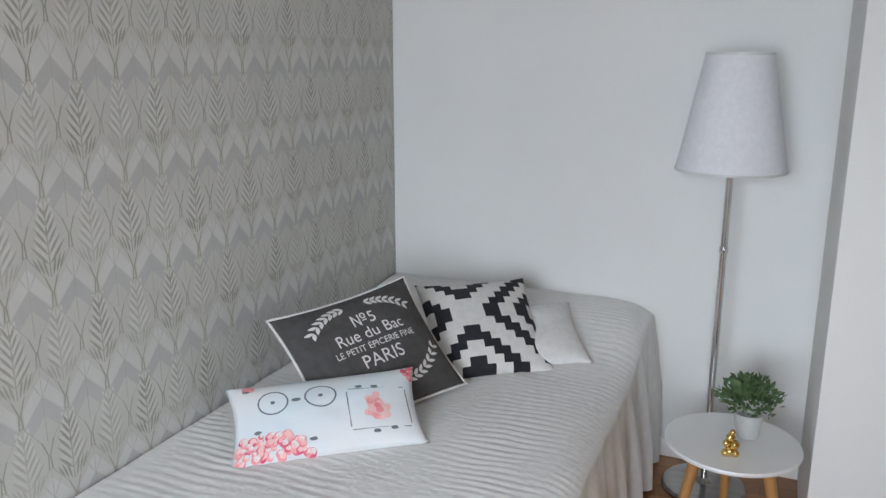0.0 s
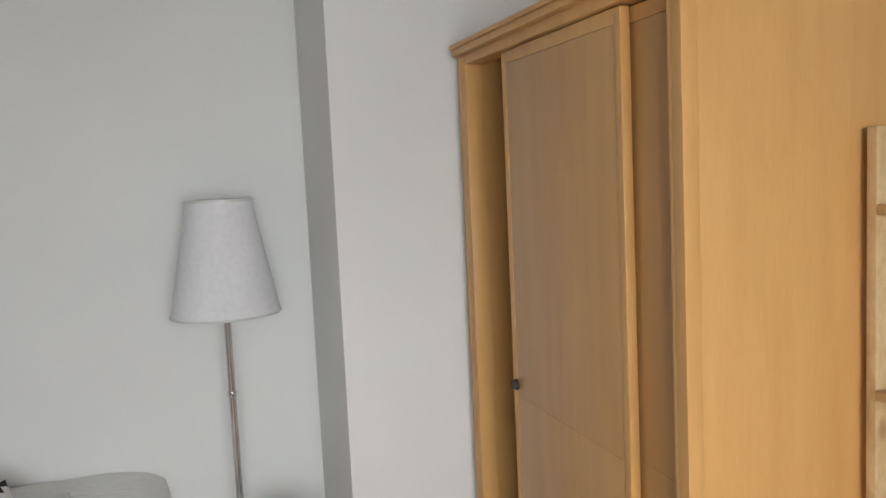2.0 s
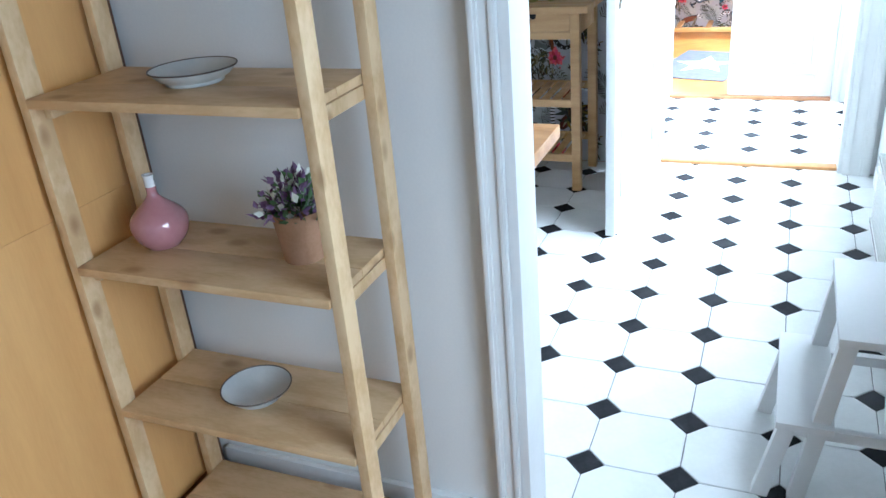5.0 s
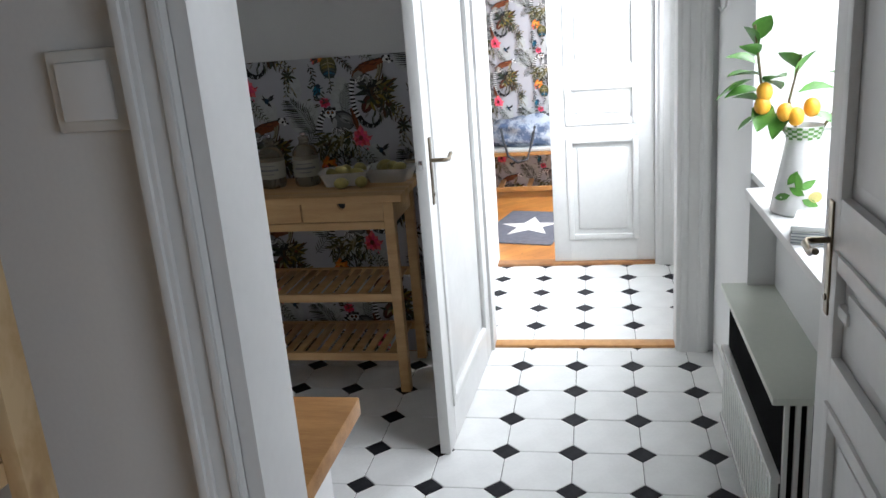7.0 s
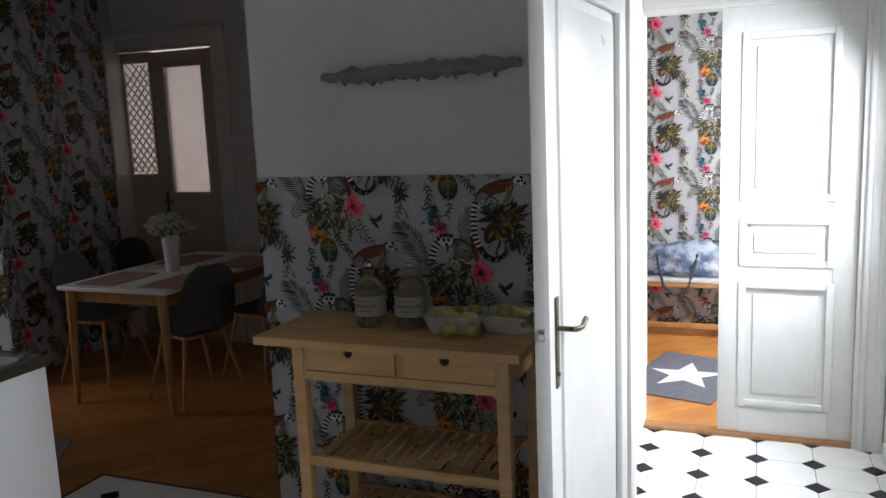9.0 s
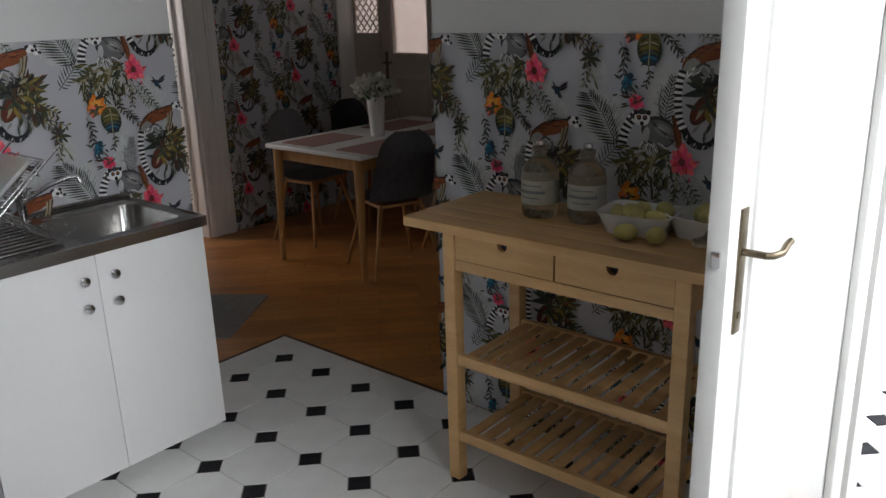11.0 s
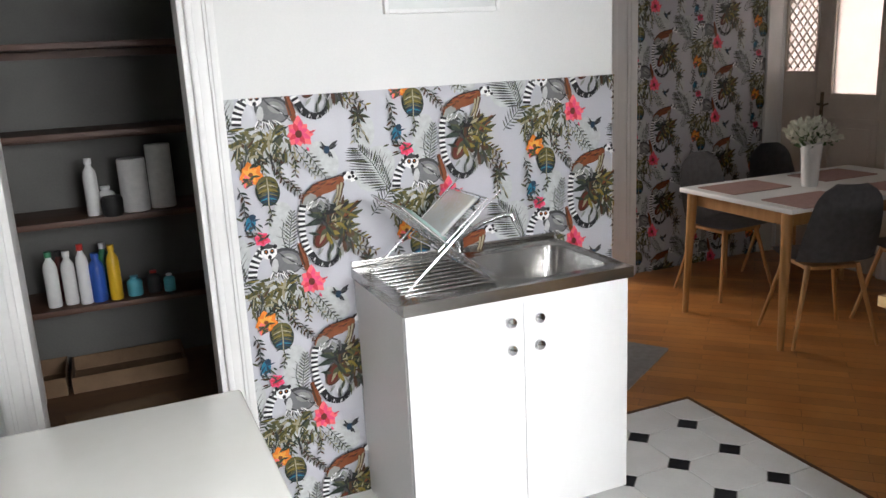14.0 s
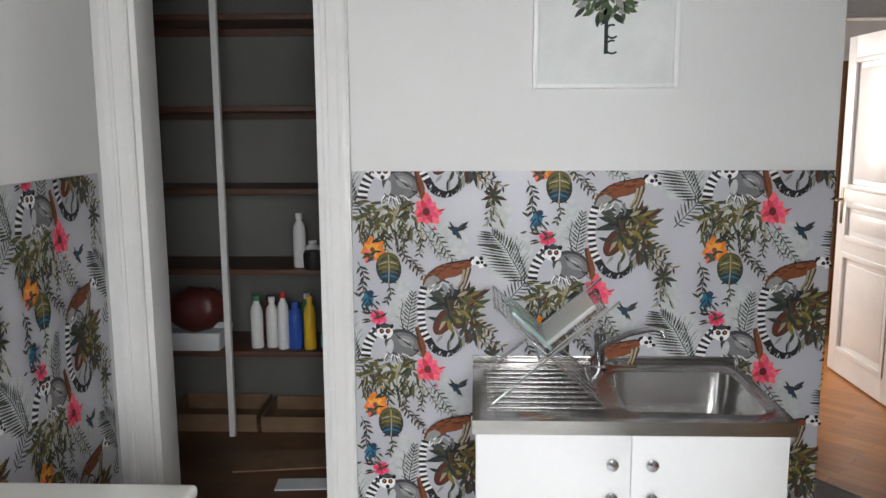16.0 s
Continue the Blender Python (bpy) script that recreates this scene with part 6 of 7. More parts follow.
def step_stool():
    r = thing("step_stool", "white wooden two-step stool", "step stool", pose(-2.06, -3.135, 0))
    # treads run along x; the low step faces north
    part("top", box(-0.21, 0.21, -0.13, 0.055, 0.478, 0.50, 0.004), M["white"], r)
    part("step", box(-0.215, 0.215, 0.035, 0.165, 0.232, 0.252, 0.004), M["white"], r)
    for x in (-0.195, 0.160):
        bm = bmesh.new()
        add_bar(bm, (x + 0.018, 0.185, 0.0), (x + 0.018, 0.135, 0.2315), 0.035, 0.04, 0.002)
        part("front_leg", bm, M["white"], r)
        part("back_leg", add_bar(bmesh.new(), (x + 0.018, -0.15, 0.0), (x + 0.018, -0.10, 0.4775), 0.035, 0.04, 0.002), M["white"], r)
        part("middle_leg", add_bar(bmesh.new(), (x + 0.018, 0.10, 0.0), (x + 0.018, 0.03, 0.4775), 0.034, 0.04, 0.002), M["white"], r)
        part("side_rail", add_bar(bmesh.new(), (x + 0.018, -0.11, 0.215), (x + 0.018, 0.14, 0.215), 0.022, 0.03, 0.002), M["white"], r)
    part("stretcher", add_bar(bmesh.new(), (-0.16, -0.125, 0.22), (0.16, -0.125, 0.22), 0.02, 0.03), M["white"], r)


step_stool()


def panel_door(name, label, at, W, H, rows, mat, T=0.04, handle=None, free=1.0, glass=None, kind="structure"):
    """A framed leaf from x = 0 at its hinge to x = W, with moulded panels in the given (low, high) bands."""
    r = thing(name, label, "door", at, kind=kind)
    s = 0.105
    bm = bmesh.new()
    add_box(bm, 0, s, -T / 2, T / 2, 0.008, H, 0.003)
    add_box(bm, W - s, W, -T / 2, T / 2, 0.008, H, 0.003)
    edges = [0.008] + [v for lo, hi in rows for v in (lo, hi)] + [H]
    for a, b_ in zip(edges[::2], edges[1::2]):
        add_box(bm, s, W - s, -T / 2, T / 2, a, b_, 0.0)
    part("leaf", bm, mat, r)
    for k, (lo, hi) in enumerate(rows):
        if glass is not None and k == glass:
            part("pane", box(s, W - s, -0.004, 0.004, lo, hi), M["frosted"], r, "frosted glass pane")
        else:
            bm = box(s, W - s, -T / 2 + 0.013, T / 2 - 0.013, lo, hi)
            add_box(bm, s + 0.055, W - s - 0.055, -T / 2 + 0.006, T / 2 - 0.006, lo + 0.055, hi - 0.055, 0.006)
            part("panel", bm, mat, r)
        bm = bmesh.new()
        for y0_, y1_ in ((-T / 2 - 0.008, -T / 2 + 0.0125), (T / 2 - 0.0125, T / 2 + 0.008)):
            for x0, x1, z0, z1 in ((s - 0.012, s + 0.022, lo - 0.012, hi + 0.012), (W - s - 0.022, W - s + 0.012, lo - 0.012, hi + 0.012),
                                   (s + 0.022, W - s - 0.022, lo - 0.012, lo + 0.022), (s + 0.022, W - s - 0.022, hi - 0.022, hi + 0.012)):
                add_box(bm, x0, x1, y0_, y1_, z0, z1, 0.005)
        part("moulding", bm, mat, r)
    if handle:
        for side in (-1, 1):
            y = side * (T / 2)
            bm = bmesh.new()
            add_box(bm, W - 0.067, W - 0.039, min(y, y + side * 0.005), max(y, y + side * 0.005), 0.965, 1.20, 0.002)
            pl = part("handle_plate", bm, handle, r, "narrow aged brass handle plate")
            part("lever", tube([(W - 0.053, y + side * 0.004, 1.12), (W - 0.053, y + side * 0.045, 1.12), (W - 0.065, y + side * 0.052, 1.118), (W - 0.11, y + side * 0.052, 1.112),
                                (W - 0.13, y + side * 0.052, 1.122), (W - 0.148, y + side * 0.052, 1.126)], 0.007, 12), handle, pl, "curved brass lever")
            part("keyhole", rod((W - 0.053, y, 1.0), (W - 0.053, y + side * 0.008, 1.0), 0.007), handle, pl)
        part("latch", box(W, W + 0.008, -0.008, 0.008, 1.10, 1.13, 0.002), M["chrome"], r)
    return r


ROWS = ((0.16, 0.78), (0.88, 1.10), (1.20, 1.98))
ang = math.degrees(math.atan2(0.045, -0.93))
panel_door("door_1", "white panelled door standing open with a brass lever", pose(0.128, -2.322, 0, 0, 0, ang), 0.925, 2.09, ((0.17, 1.98),), M["gloss"], handle=M["brass"])
panel_door("door_2", "closed leaf of the white panelled entrance door", pose(1.53, -3.203, 0.012, 0, 0, 90), 0.616, 2.11, ROWS, M["gloss"], T=0.045)
panel_door("door_3", "white panelled bedroom door standing open", pose(-2.50, -3.325, 0, 0, 0, -0.5), 0.76, 2.03, ROWS, M["gloss"], handle=M["brass"])
panel_door("door_4", "white panelled door open to the far room", pose(0.98, 2.10, 0, 0, 0, 90), 0.80, 2.12, ROWS, M["gloss"], handle=M["brass"])
panel_door("door_5", "taupe parlour door with a frosted glass pane", pose(2.50, 1.075, -0.013, 0, 0, 90), 0.60, 2.28, ((0.16, 0.50), (0.60, 1.02), (1.17, 2.18)), M["taupe"], glass=2, handle=M["brass"])
# fretwork side leaf of the parlour door
r = thing("door_6", "narrow taupe side leaf with diamond fretwork glass", "door", pose(2.50, 1.68, -0.005), kind="structure")
bm = box(-0.02, 0.02, 0.0, 0.022, 0, 2.28, 0.003)
add_box(bm, -0.02, 0.02, 0.275, 0.297, 0, 2.28, 0.003)
add_box(bm, -0.02, 0.02, 0.022, 0.275, 0, 1.33)
add_box(bm, -0.02, 0.02, 0.022, 0.275, 2.2, 2.28)
part("leaf", bm, M["taupe"], r)
part("pane", box(-0.003, 0.003, 0.022, 0.275, 1.33, 2.2), M["frosted"], r, "pale rippled glass")
bm = bmesh.new()
for k in range(-3, 14):
    for s in (-1, 1):
        pts = []
        for t in range(0, 13):
            y = 0.022 + 0.253 * t / 12
            z = 1.33 + 0.075 * k + s * 0.253 * t / 12 * 1.15 + (0 if s > 0 else 0.0)
            if 1.33 <= z <= 2.2:
                pts.append((-0.008, y, z))
        if len(pts) > 2:
            add_tube(bm, pts, 0.0055, 6)
part("fretwork", bm, M["taupe"], r, "thin diamond fretwork bars")


# radiator under the window
def radiator():
    r = thing("radiator", "low white radiator with a pale shelf on top", "radiator", pose(-0.60, -3.285, 0))
    L = 0.86
    part("top_shelf", box(-L - 0.01, 0.01, -0.20, 0.0, 0.583, 0.605, 0.006), M["sage"], r, "pale green lacquered shelf")
    # black sheet imitates the shaded gap under the shelf
    part("gap_shade_sheet", box(-L + 0.01, -0.01, -0.16, -0.03, 0.12, 0.5825), M["void"], r, "black sheet painting the shade in the gap behind the grille")
    n = 22
    for k in range(n):
        x = -L + 0.012 + k * (L - 0.03) / n
        part("column", box(x, x + 0.022, -0.03, -0.008, 0.10, 0.35, 0.005), M["enamel"], r)
    part("rail", box(-L, 0, -0.031, -0.006, 0.35, 0.372, 0.003), M["enamel"], r)
    part("rail", box(-L, 0, -0.031, -0.006, 0.08, 0.10, 0.003), M["enamel"], r)
    for k in range(6):
        part("end_slat", box(-L - 0.004, -L + 0.009, -0.185 + 0.028 * k, -0.172 + 0.028 * k, 0.1, 0.582, 0.002), M["enamel"], r)
    for x in (-L + 0.05, -0.09):
        part("foot", box(x, x + 0.03, -0.10, -0.07, 0, 0.1195), M["enamel"], r)


radiator()
sg = single("wall_hook", tube([(0, 0.0, 0.05), (0, 0.012, 0.05), (0, 0.014, -0.03), (0, 0.03, -0.045), (0, 0.038, -0.03)], 0.006, 8), M["white"], "small white hook on the window wall", "hook", pose(-0.106, -3.3685, 1.57))


def pitcher():
    r = thing("pitcher", "white enamel pitcher with a green gingham rim and painted lemon", "pitcher", pose(-1.165, -3.40, 1.0125))
    part("body", lathe([(0.072, 0), (0.076, 0.006), (0.070, 0.05), (0.054, 0.13), (0.044, 0.19), (0.042, 0.20), (0.050, 0.235), (0.049, 0.236), (0.040, 0.20), (0.0, 0.198)], 44), M["china"], r)
    bm = bmesh.new()
    for row in range(5):
        for c in range(22):
            if (row + c) % 2:
                a, b_ = 2 * math.pi * c / 22, 2 * math.pi * (c + 1) / 22
                z0, z1 = 0.201 + row * 0.0066, 0.201 + (row + 1) * 0.0066
                q = lambda z: 0.0435 + (z - 0.2) * 0.225
                bm.faces.new([bm.verts.new((q(z) * math.cos(t), q(z) * math.sin(t), z)) for t, z in ((a, z0), (b_, z0), (b_, z1), (a, z1))])
    part("gingham_band", bm, M["leaf"], r, "green gingham band", smooth=None)
    part("handle", tube([(0.0, -0.048, 0.222), (0.0, -0.085, 0.225), (0.0, -0.112, 0.19), (0.0, -0.105, 0.13), (0.0, -0.07, 0.065)], 0.006, 10), M["china"], r)

    def on_body(poly, lift):
        out = []
        for u, v in poly:
            rad = 0.072 - (v - 0.03) * 0.18 + lift
            a = math.radians(165) + u / 0.06
            out.append((rad * math.cos(a), rad * math.sin(a), v))
        return out
    bm = bmesh.new()
    bm.faces.new([bm.verts.new(p) for p in on_body(oval(0.035, 0.055, 0.017, 0.014, 0, 14), 0.0035)])
    part("painted_lemon", bm, M["lemon_y"], r)
    bm = bmesh.new()
    for u, v, a, ln in ((0.0, 0.07, 100, .05), (-0.005, 0.075, 30, .05), (0.01, 0.06, 150, .04), (-0.02, 0.06, 200, .045), (-0.03, 0.085, 60, .045), (0.005, 0.05, 330, .04)):
        bm.faces.new([bm.verts.new(p) for p in on_body(blade(u, v, a, ln, 0.02), 0.0035)])
    part("painted_leaves", bm, M["leaf"], r, smooth=None)
    # lemon branches
    p = thing("lemon_branches", "artificial lemon branches with glossy leaves and orange fruit", "branches", pose(-1.165, -3.40, 1.0125))
    rng = random.Random(21)

    def big_leaf(bm, at, d, ln, wd):
        d = Vector(d).normalized()
        s = d.cross(Vector((rng.uniform(-.3, .3), rng.uniform(-.3, .3), 1))).normalized()
        u = s.cross(d)
        rows = []
        for t, w_ in ((0, .05), (.2, .65), (.45, 1), (.7, .8), (.9, .35), (1, .03)):
            c = Vector(at) + d * ln * t - Vector((0, 0, ln * 0.18 * t * t))
            rows.append([bm.verts.new(c + s * wd * w_ + u * wd * w_ * .35), bm.verts.new(c), bm.verts.new(c - s * wd * w_ + u * wd * w_ * .35)])
        for a, b_ in zip(rows, rows[1:]):
            for i in (0, 1):
                bm.faces.new((a[i], a[i + 1], b_[i + 1], b_[i]))
    for tips in (((0.02, 0.10, 0.30), (0.01, 0.13, 0.50)), ((0.0, 0.04, 0.30), (-0.02, 0.02, 0.42)), ((0.0, -0.08, 0.28), (-0.03, -0.17, 0.40))):
        part("stem", tube([(0, 0, 0.15), tips[0], tips[1]], 0.004, 6), M["stem"], p)
    leaves = bmesh.new()
    for at, d in (((0.02, 0.12, 0.44), (0, 0.5, 1)), ((0.02, 0.12, 0.40), (0.3, 0.9, 0.4)), ((0.02, 0.11, 0.37), (-0.3, 0.9, 0.2)), ((0.01, 0.12, 0.46), (0, -0.4, 1)),
                  ((0.02, 0.11, 0.33), (0, 1, 0.0)), ((0.01, 0.09, 0.30), (-0.4, 0.3, -0.5)), ((0.0, 0.03, 0.36), (-0.2, -0.5, 0.9)), ((0.0, 0.02, 0.32), (-0.3, -0.9, 0.3)),
                  ((0.0, 0.04, 0.28), (-0.5, 0.5, -0.6)), ((0, -0.08, 0.30), (-0.3, -0.9, 0.2)), ((0, -0.10, 0.31), (-0.3, -0.6, -0.6)), ((-0.02, -0.14, 0.37), (0, -0.4, 1)),
                  ((-0.02, -0.15, 0.38), (0, -1, 0.3)), ((0, -0.12, 0.34), (0, 0.6, 0.4)), ((0.02, 0.08, 0.27), (-0.4, 0.9, -0.2)), ((0.0, 0.0, 0.27), (-0.5, -0.7, -0.2)),
                  ((0.02, 0.12, 0.42), (-0.5, 0.5, 0.5)), ((0.02, 0.11, 0.30), (-0.2, 1, 0.4)), ((0.01, 0.06, 0.33), (-0.5, 0.6, 0.5)), ((0, 0.02, 0.38), (-0.2, 0.7, 0.8)), ((0, -0.16, 0.34), (-0.4, 0.2, -0.8)), ((0.02, 0.13, 0.36), (0.2, 1, -0.4)), ((-0.02, -0.16, 0.36), (-0.5, -0.6, 0.4)), ((0.01, 0.10, 0.35), (-0.6, -0.3, 0.3))):
        big_leaf(leaves, at, d, rng.uniform(0.075, 0.10), 0.031)
    part("leaves", leaves, M["leaf"], p, smooth=180)
    for at in ((-0.02, 0.11, 0.295), (-0.02, 0.105, 0.33), (-0.04, 0.03, 0.265), (-0.03, -0.01, 0.285), (-0.03, 0.055, 0.275), (-0.03, -0.19, 0.32)):
        bm = bmesh.new()
        bmesh.ops.create_uvsphere(bm, u_segments=18, v_segments=12, radius=0.021, matrix=Matrix.Translation(at) @ Matrix.Diagonal((1, 1, 1.2, 1)))
        part("fruit", bm, M["lemon"], p, "small orange lemon")


pitcher()
r = thing("tin_box", "flat grey patterned tin box on the window sill", "box", pose(-1.42, -3.385, 1.0125, 0, 0, -18))
part("body", box(-0.075, 0.075, -0.055, 0.055, 0, 0.034, 0.004), M["stoneware"], r)
part("lid", box(-0.077, 0.077, -0.057, 0.057, 0.0345, 0.048, 0.004), M["paperwhite"], r)
for k in range(4):
    part("band", box(-0.0758, 0.0758, -0.0558, 0.0558, 0.005 + 0.0075 * k, 0.0075 + 0.0075 * k), M["slate"], r)

# framed leaf print
r = thing("picture", "white framed print of a green plant", "picture", pose(-0.981, 0.1535, 1.71))
bm = bmesh.new()
for x0, x1, z0, z1 in ((-0.215, -0.200, 0, 0.56), (0.200, 0.215, 0, 0.56), (-0.2, 0.2, 0, 0.015), (-0.2, 0.2, 0.545, 0.56)):
    add_box(bm, x0, x1, -0.022, 0, z0, z1, 0.002)
part("frame", bm, M["white"], r)
part("print", box(-0.2, 0.2, -0.012, -0.002, 0.015, 0.545), M["paperwhite"], r, "pale printed sheet")
rng = random.Random(9)
polys = []
for k in range(150):
    a, d = rng.uniform(0, 6.283), 0.085 * rng.uniform(0, 1) ** 0.5
    polys.append((rng.choice((0, 0, 1, 2)), 1 + k % 7, blade(d * math.cos(a), 0.285 + 0.9 * d * math.sin(a), math.degrees(a) + rng.uniform(-50, 50), rng.uniform(.025, .045), 0.014)))
polys += [(1, 2, [(-0.006, 0.10), (0.006, 0.10), (0.005, 0.30), (-0.005, 0.30)])]
for zz in (0.12, 0.165):
    polys += [(1, 3, q) for q in ring(0.018, zz, 0.022, 0.022, 0.006, 16)[3:14]]
lay_print("printed_plant", polys, [M["ink_green"], M["ink_dark"], M["ink_mist"]], -0.2, 0.2, 0.02, 0.54, lambda u, v, k: (u, -0.0125 - k, v), r)


# pantry
for k, z in enumerate((0.565, 0.952, 1.322, 1.69, 2.085)):
    r = thing("pantry_shelf", "dark stained wooden pantry shelf board", "shelf", pose(-2.3, 1.43, z), group="pantry shelves")
    part("board", box(-0.80, 0.80, -0.18, 0.189, -0.026, 0.0, 0.003), M["brown"], r)
    part("batten", box(-0.80, 0.80, 0.16, 0.1895, -0.06, -0.0265), M["brown"], r)
r = thing("pantry_post", "slim pale upright post before the shelves", "post", pose(-2.50, 1.222, 0.165, 0, 0, 0))
part("post", box(-0.014, 0.014, -0.014, 0.014, 0, 2.58, 0.002), M["trim"], r)


def flask(name, label, at, rad, h, mat, cap):
    r = thing(name, label, "bottle", at, group="bottles in the pantry")
    part("body", lathe([(rad * 0.94, 0), (rad, 0.006), (rad, h * 0.68), (rad * 0.86, h * 0.78), (rad * 0.45, h * 0.86), (rad * 0.42, h * 0.9), (0, h * 0.9)], 20), mat, r)
    part("cap", lathe([(rad * 0.52, h * 0.9005), (rad * 0.52, h), (0, h)], 16), cap, r)


for x, y, rad, h, m, c, lab in ((-2.285, 1.33, 0.030, 0.25, "china", "greenc", "white cleaning bottle with a green cap"), (-2.215, 1.34, 0.030, 0.24, "china", "white", "white cleaning bottle in the pantry"),
                                (-2.155, 1.31, 0.026, 0.27, "white", "redc", "white cleaning bottle with a red cap"), (-2.10, 1.32, 0.034, 0.22, "blue", "blue", "blue plastic cleaning bottle"),
                                (-2.03, 1.31, 0.028, 0.25, "yellowp", "yellowp", "yellow plastic cleaning bottle"), (-1.95, 1.33, 0.034, 0.09, "tealp", "tealp", "squat teal plastic bottle"),
                                (-1.865, 1.34, 0.030, 0.10, "rubber", "redc", "small dark bottle with a red cap"), (-1.80, 1.32, 0.026, 0.08, "tealp", "white", "small teal pot with a white lid"),
                                (-2.25, 1.42, 0.028, 0.23, "wine", "rubber", "dark red plastic bottle at the back of the shelf"), (-2.065, 1.42, 0.028, 0.24, "greenc", "white", "dark green bottle at the back of the shelf")):
    flask("cleaning_bottle", lab, pose(x - 0.11, y, 0.565), rad, h, M[m], M[c])
for x, y, rad, h in ((-2.13, 1.33, 0.030, 0.25), (-2.075, 1.35, 0.040, 0.12)):
    flask("white_container", "plain white plastic container on a pantry shelf", pose(x - 0.05, y, 0.952), rad, h, M["china"], M["white"])
single("pot", lathe([(0.036, 0), (0.044, 0.01), (0.046, 0.07), (0.040, 0.085), (0.037, 0.085), (0.035, 0.02), (0.0, 0.018)], 24), M["rubber"],
       "squat black plastic pot on a pantry shelf", "pot", pose(-2.105, 1.265, 0.952))
for x, y, rad, h in ((-2.005, 1.34, 0.060, 0.235), (-1.885, 1.37, 0.055, 0.285)):
    r = thing("paper_roll", "white paper towel roll standing on a pantry shelf", "paper roll", pose(x, y, 0.952), group="rolls in the pantry")
    part("paper", lathe([(rad * 0.96, 0), (rad, 0.003), (rad, h - 0.003), (rad * 0.96, h), (rad * 0.36, h)], 28), M["linen"], r)
    part("core", lathe([(rad * 0.36, 0.002), (rad * 0.36, h), (rad * 0.31, h), (rad * 0.31, 0.002)], 20), M["cardboard"], r, "brown cardboard core")
for x, w_, h in ((-2.62, 0.44, 0.085), (-2.13, 0.50, 0.075)):
    r = thing("cardboard_box", "low brown cardboard box under the pantry shelves", "box", pose(x, 1.42, 0.1655), group="boxes in the pantry")
    part("box", loft(bmesh.new(), [rrect(-w_ / 2, w_ / 2, -0.15, 0.15, 0.004, 0), rrect(-w_ / 2, w_ / 2, -0.15, 0.15, 0.004, h), rrect(-w_ / 2 + 0.005, w_ / 2 - 0.005, -0.145, 0.145, 0.003, h),
                                   rrect(-w_ / 2 + 0.005, w_ / 2 - 0.005, -0.145, 0.145, 0.003, 0.006)], True), M["cardboard"], r)
r = thing("open_box", "pale blue open box full of oddments", "box", pose(-2.72, 1.36, 0.565))
part("tray", loft(bmesh.new(), [rrect(-0.16, 0.16, -0.10, 0.10, 0.01, 0), rrect(-0.17, 0.17, -0.11, 0.11, 0.01, 0.085), rrect(-0.16, 0.16, -0.10, 0.10, 0.01, 0.085), rrect(-0.15, 0.15, -0.09, 0.09, 0.01, 0.06)], True), M["ice"], r)
bm = bmesh.new()
bmesh.ops.create_icosphere(bm, subdivisions=3, radius=1.0)
for v in bm.verts:
    k = 1 + 0.25 * noise.noise(v.co * 2.0)
    v.co = Vector((v.co.x * 0.15 * k, v.co.y * 0.08 * k, 0.17 + v.co.z * 0.105 * k))
single("cloth_bag", bm, M["wine"], "crumpled dark red cloth bag in the box", "bag", pose(-2.70, 1.40, 0.565), smooth=180)
single("cardboard_sheet", box(-0.22, 0.22, -0.10, 0.10, 0, 0.006), M["cardboard"], "loose cardboard sheet on the pantry floor", "cardboard", pose(-2.18, 0.95, 0.1655, 0, 0, 8))
single("leaflet", box(-0.15, 0.15, -0.05, 0.05, 0, 0.004), M["ice"], "pale blue leaflet on the pantry floor", "leaflet", pose(-2.02, 0.72, 0.1655, 0, 0, 4))


# ---------------------------------------------------------------- dining room
def dining_table():
    r = thing("dining_table", "white topped dining table with tapered oak legs", "table", pose(0.93, 1.21, -0.006))
    L, W = 1.35, 0.83
    part("top", box(0, L, -W, 0, 0.728, 0.756, 0.008), M["white"], r)
    for x in (0.055, L - 0.055):
        for y in (-0.055, -W + 0.075):
            sx, sy = (1 if x > 0.5 else -1), (1 if y > -0.5 else -1)
            part("leg", rod((x + 0.02 * sx, y + 0.02 * sy, 0), (x, y, 0.7275), 0.016, 0.030, 12), M["oak"], r)
    part("apron", box(0.07, L - 0.07, -0.085, -0.065, 0.651, 0.7275), M["oak"], r)
    part("apron", box(0.07, L - 0.07, -W + 0.065, -W + 0.085, 0.651, 0.7275), M["oak"], r)
    part("apron", box(0.065, 0.085, -W + 0.085, -0.085, 0.651, 0.7275), M["oak"], r)
    part("apron", box(L - 0.085, L - 0.065, -W + 0.085, -0.085, 0.651, 0.7275), M["oak"], r)
    m = single("placemat", loft(bmesh.new(), [rrect(-0.21, 0.21, -0.145, 0.145, 0.01, 0), rrect(-0.21, 0.21, -0.145, 0.145, 0.01, 0.004)], True), M["rose_mat"], "dusky pink woven placemat on the table", "placemat", pose(1.20, 0.98, 0.7505), group="placemats")
    for x, y in ((1.20, 0.50), (1.88, 0.98), (1.88, 0.50)):
        copy_thing(m, pose(x, y, 0.7505))


dining_table()


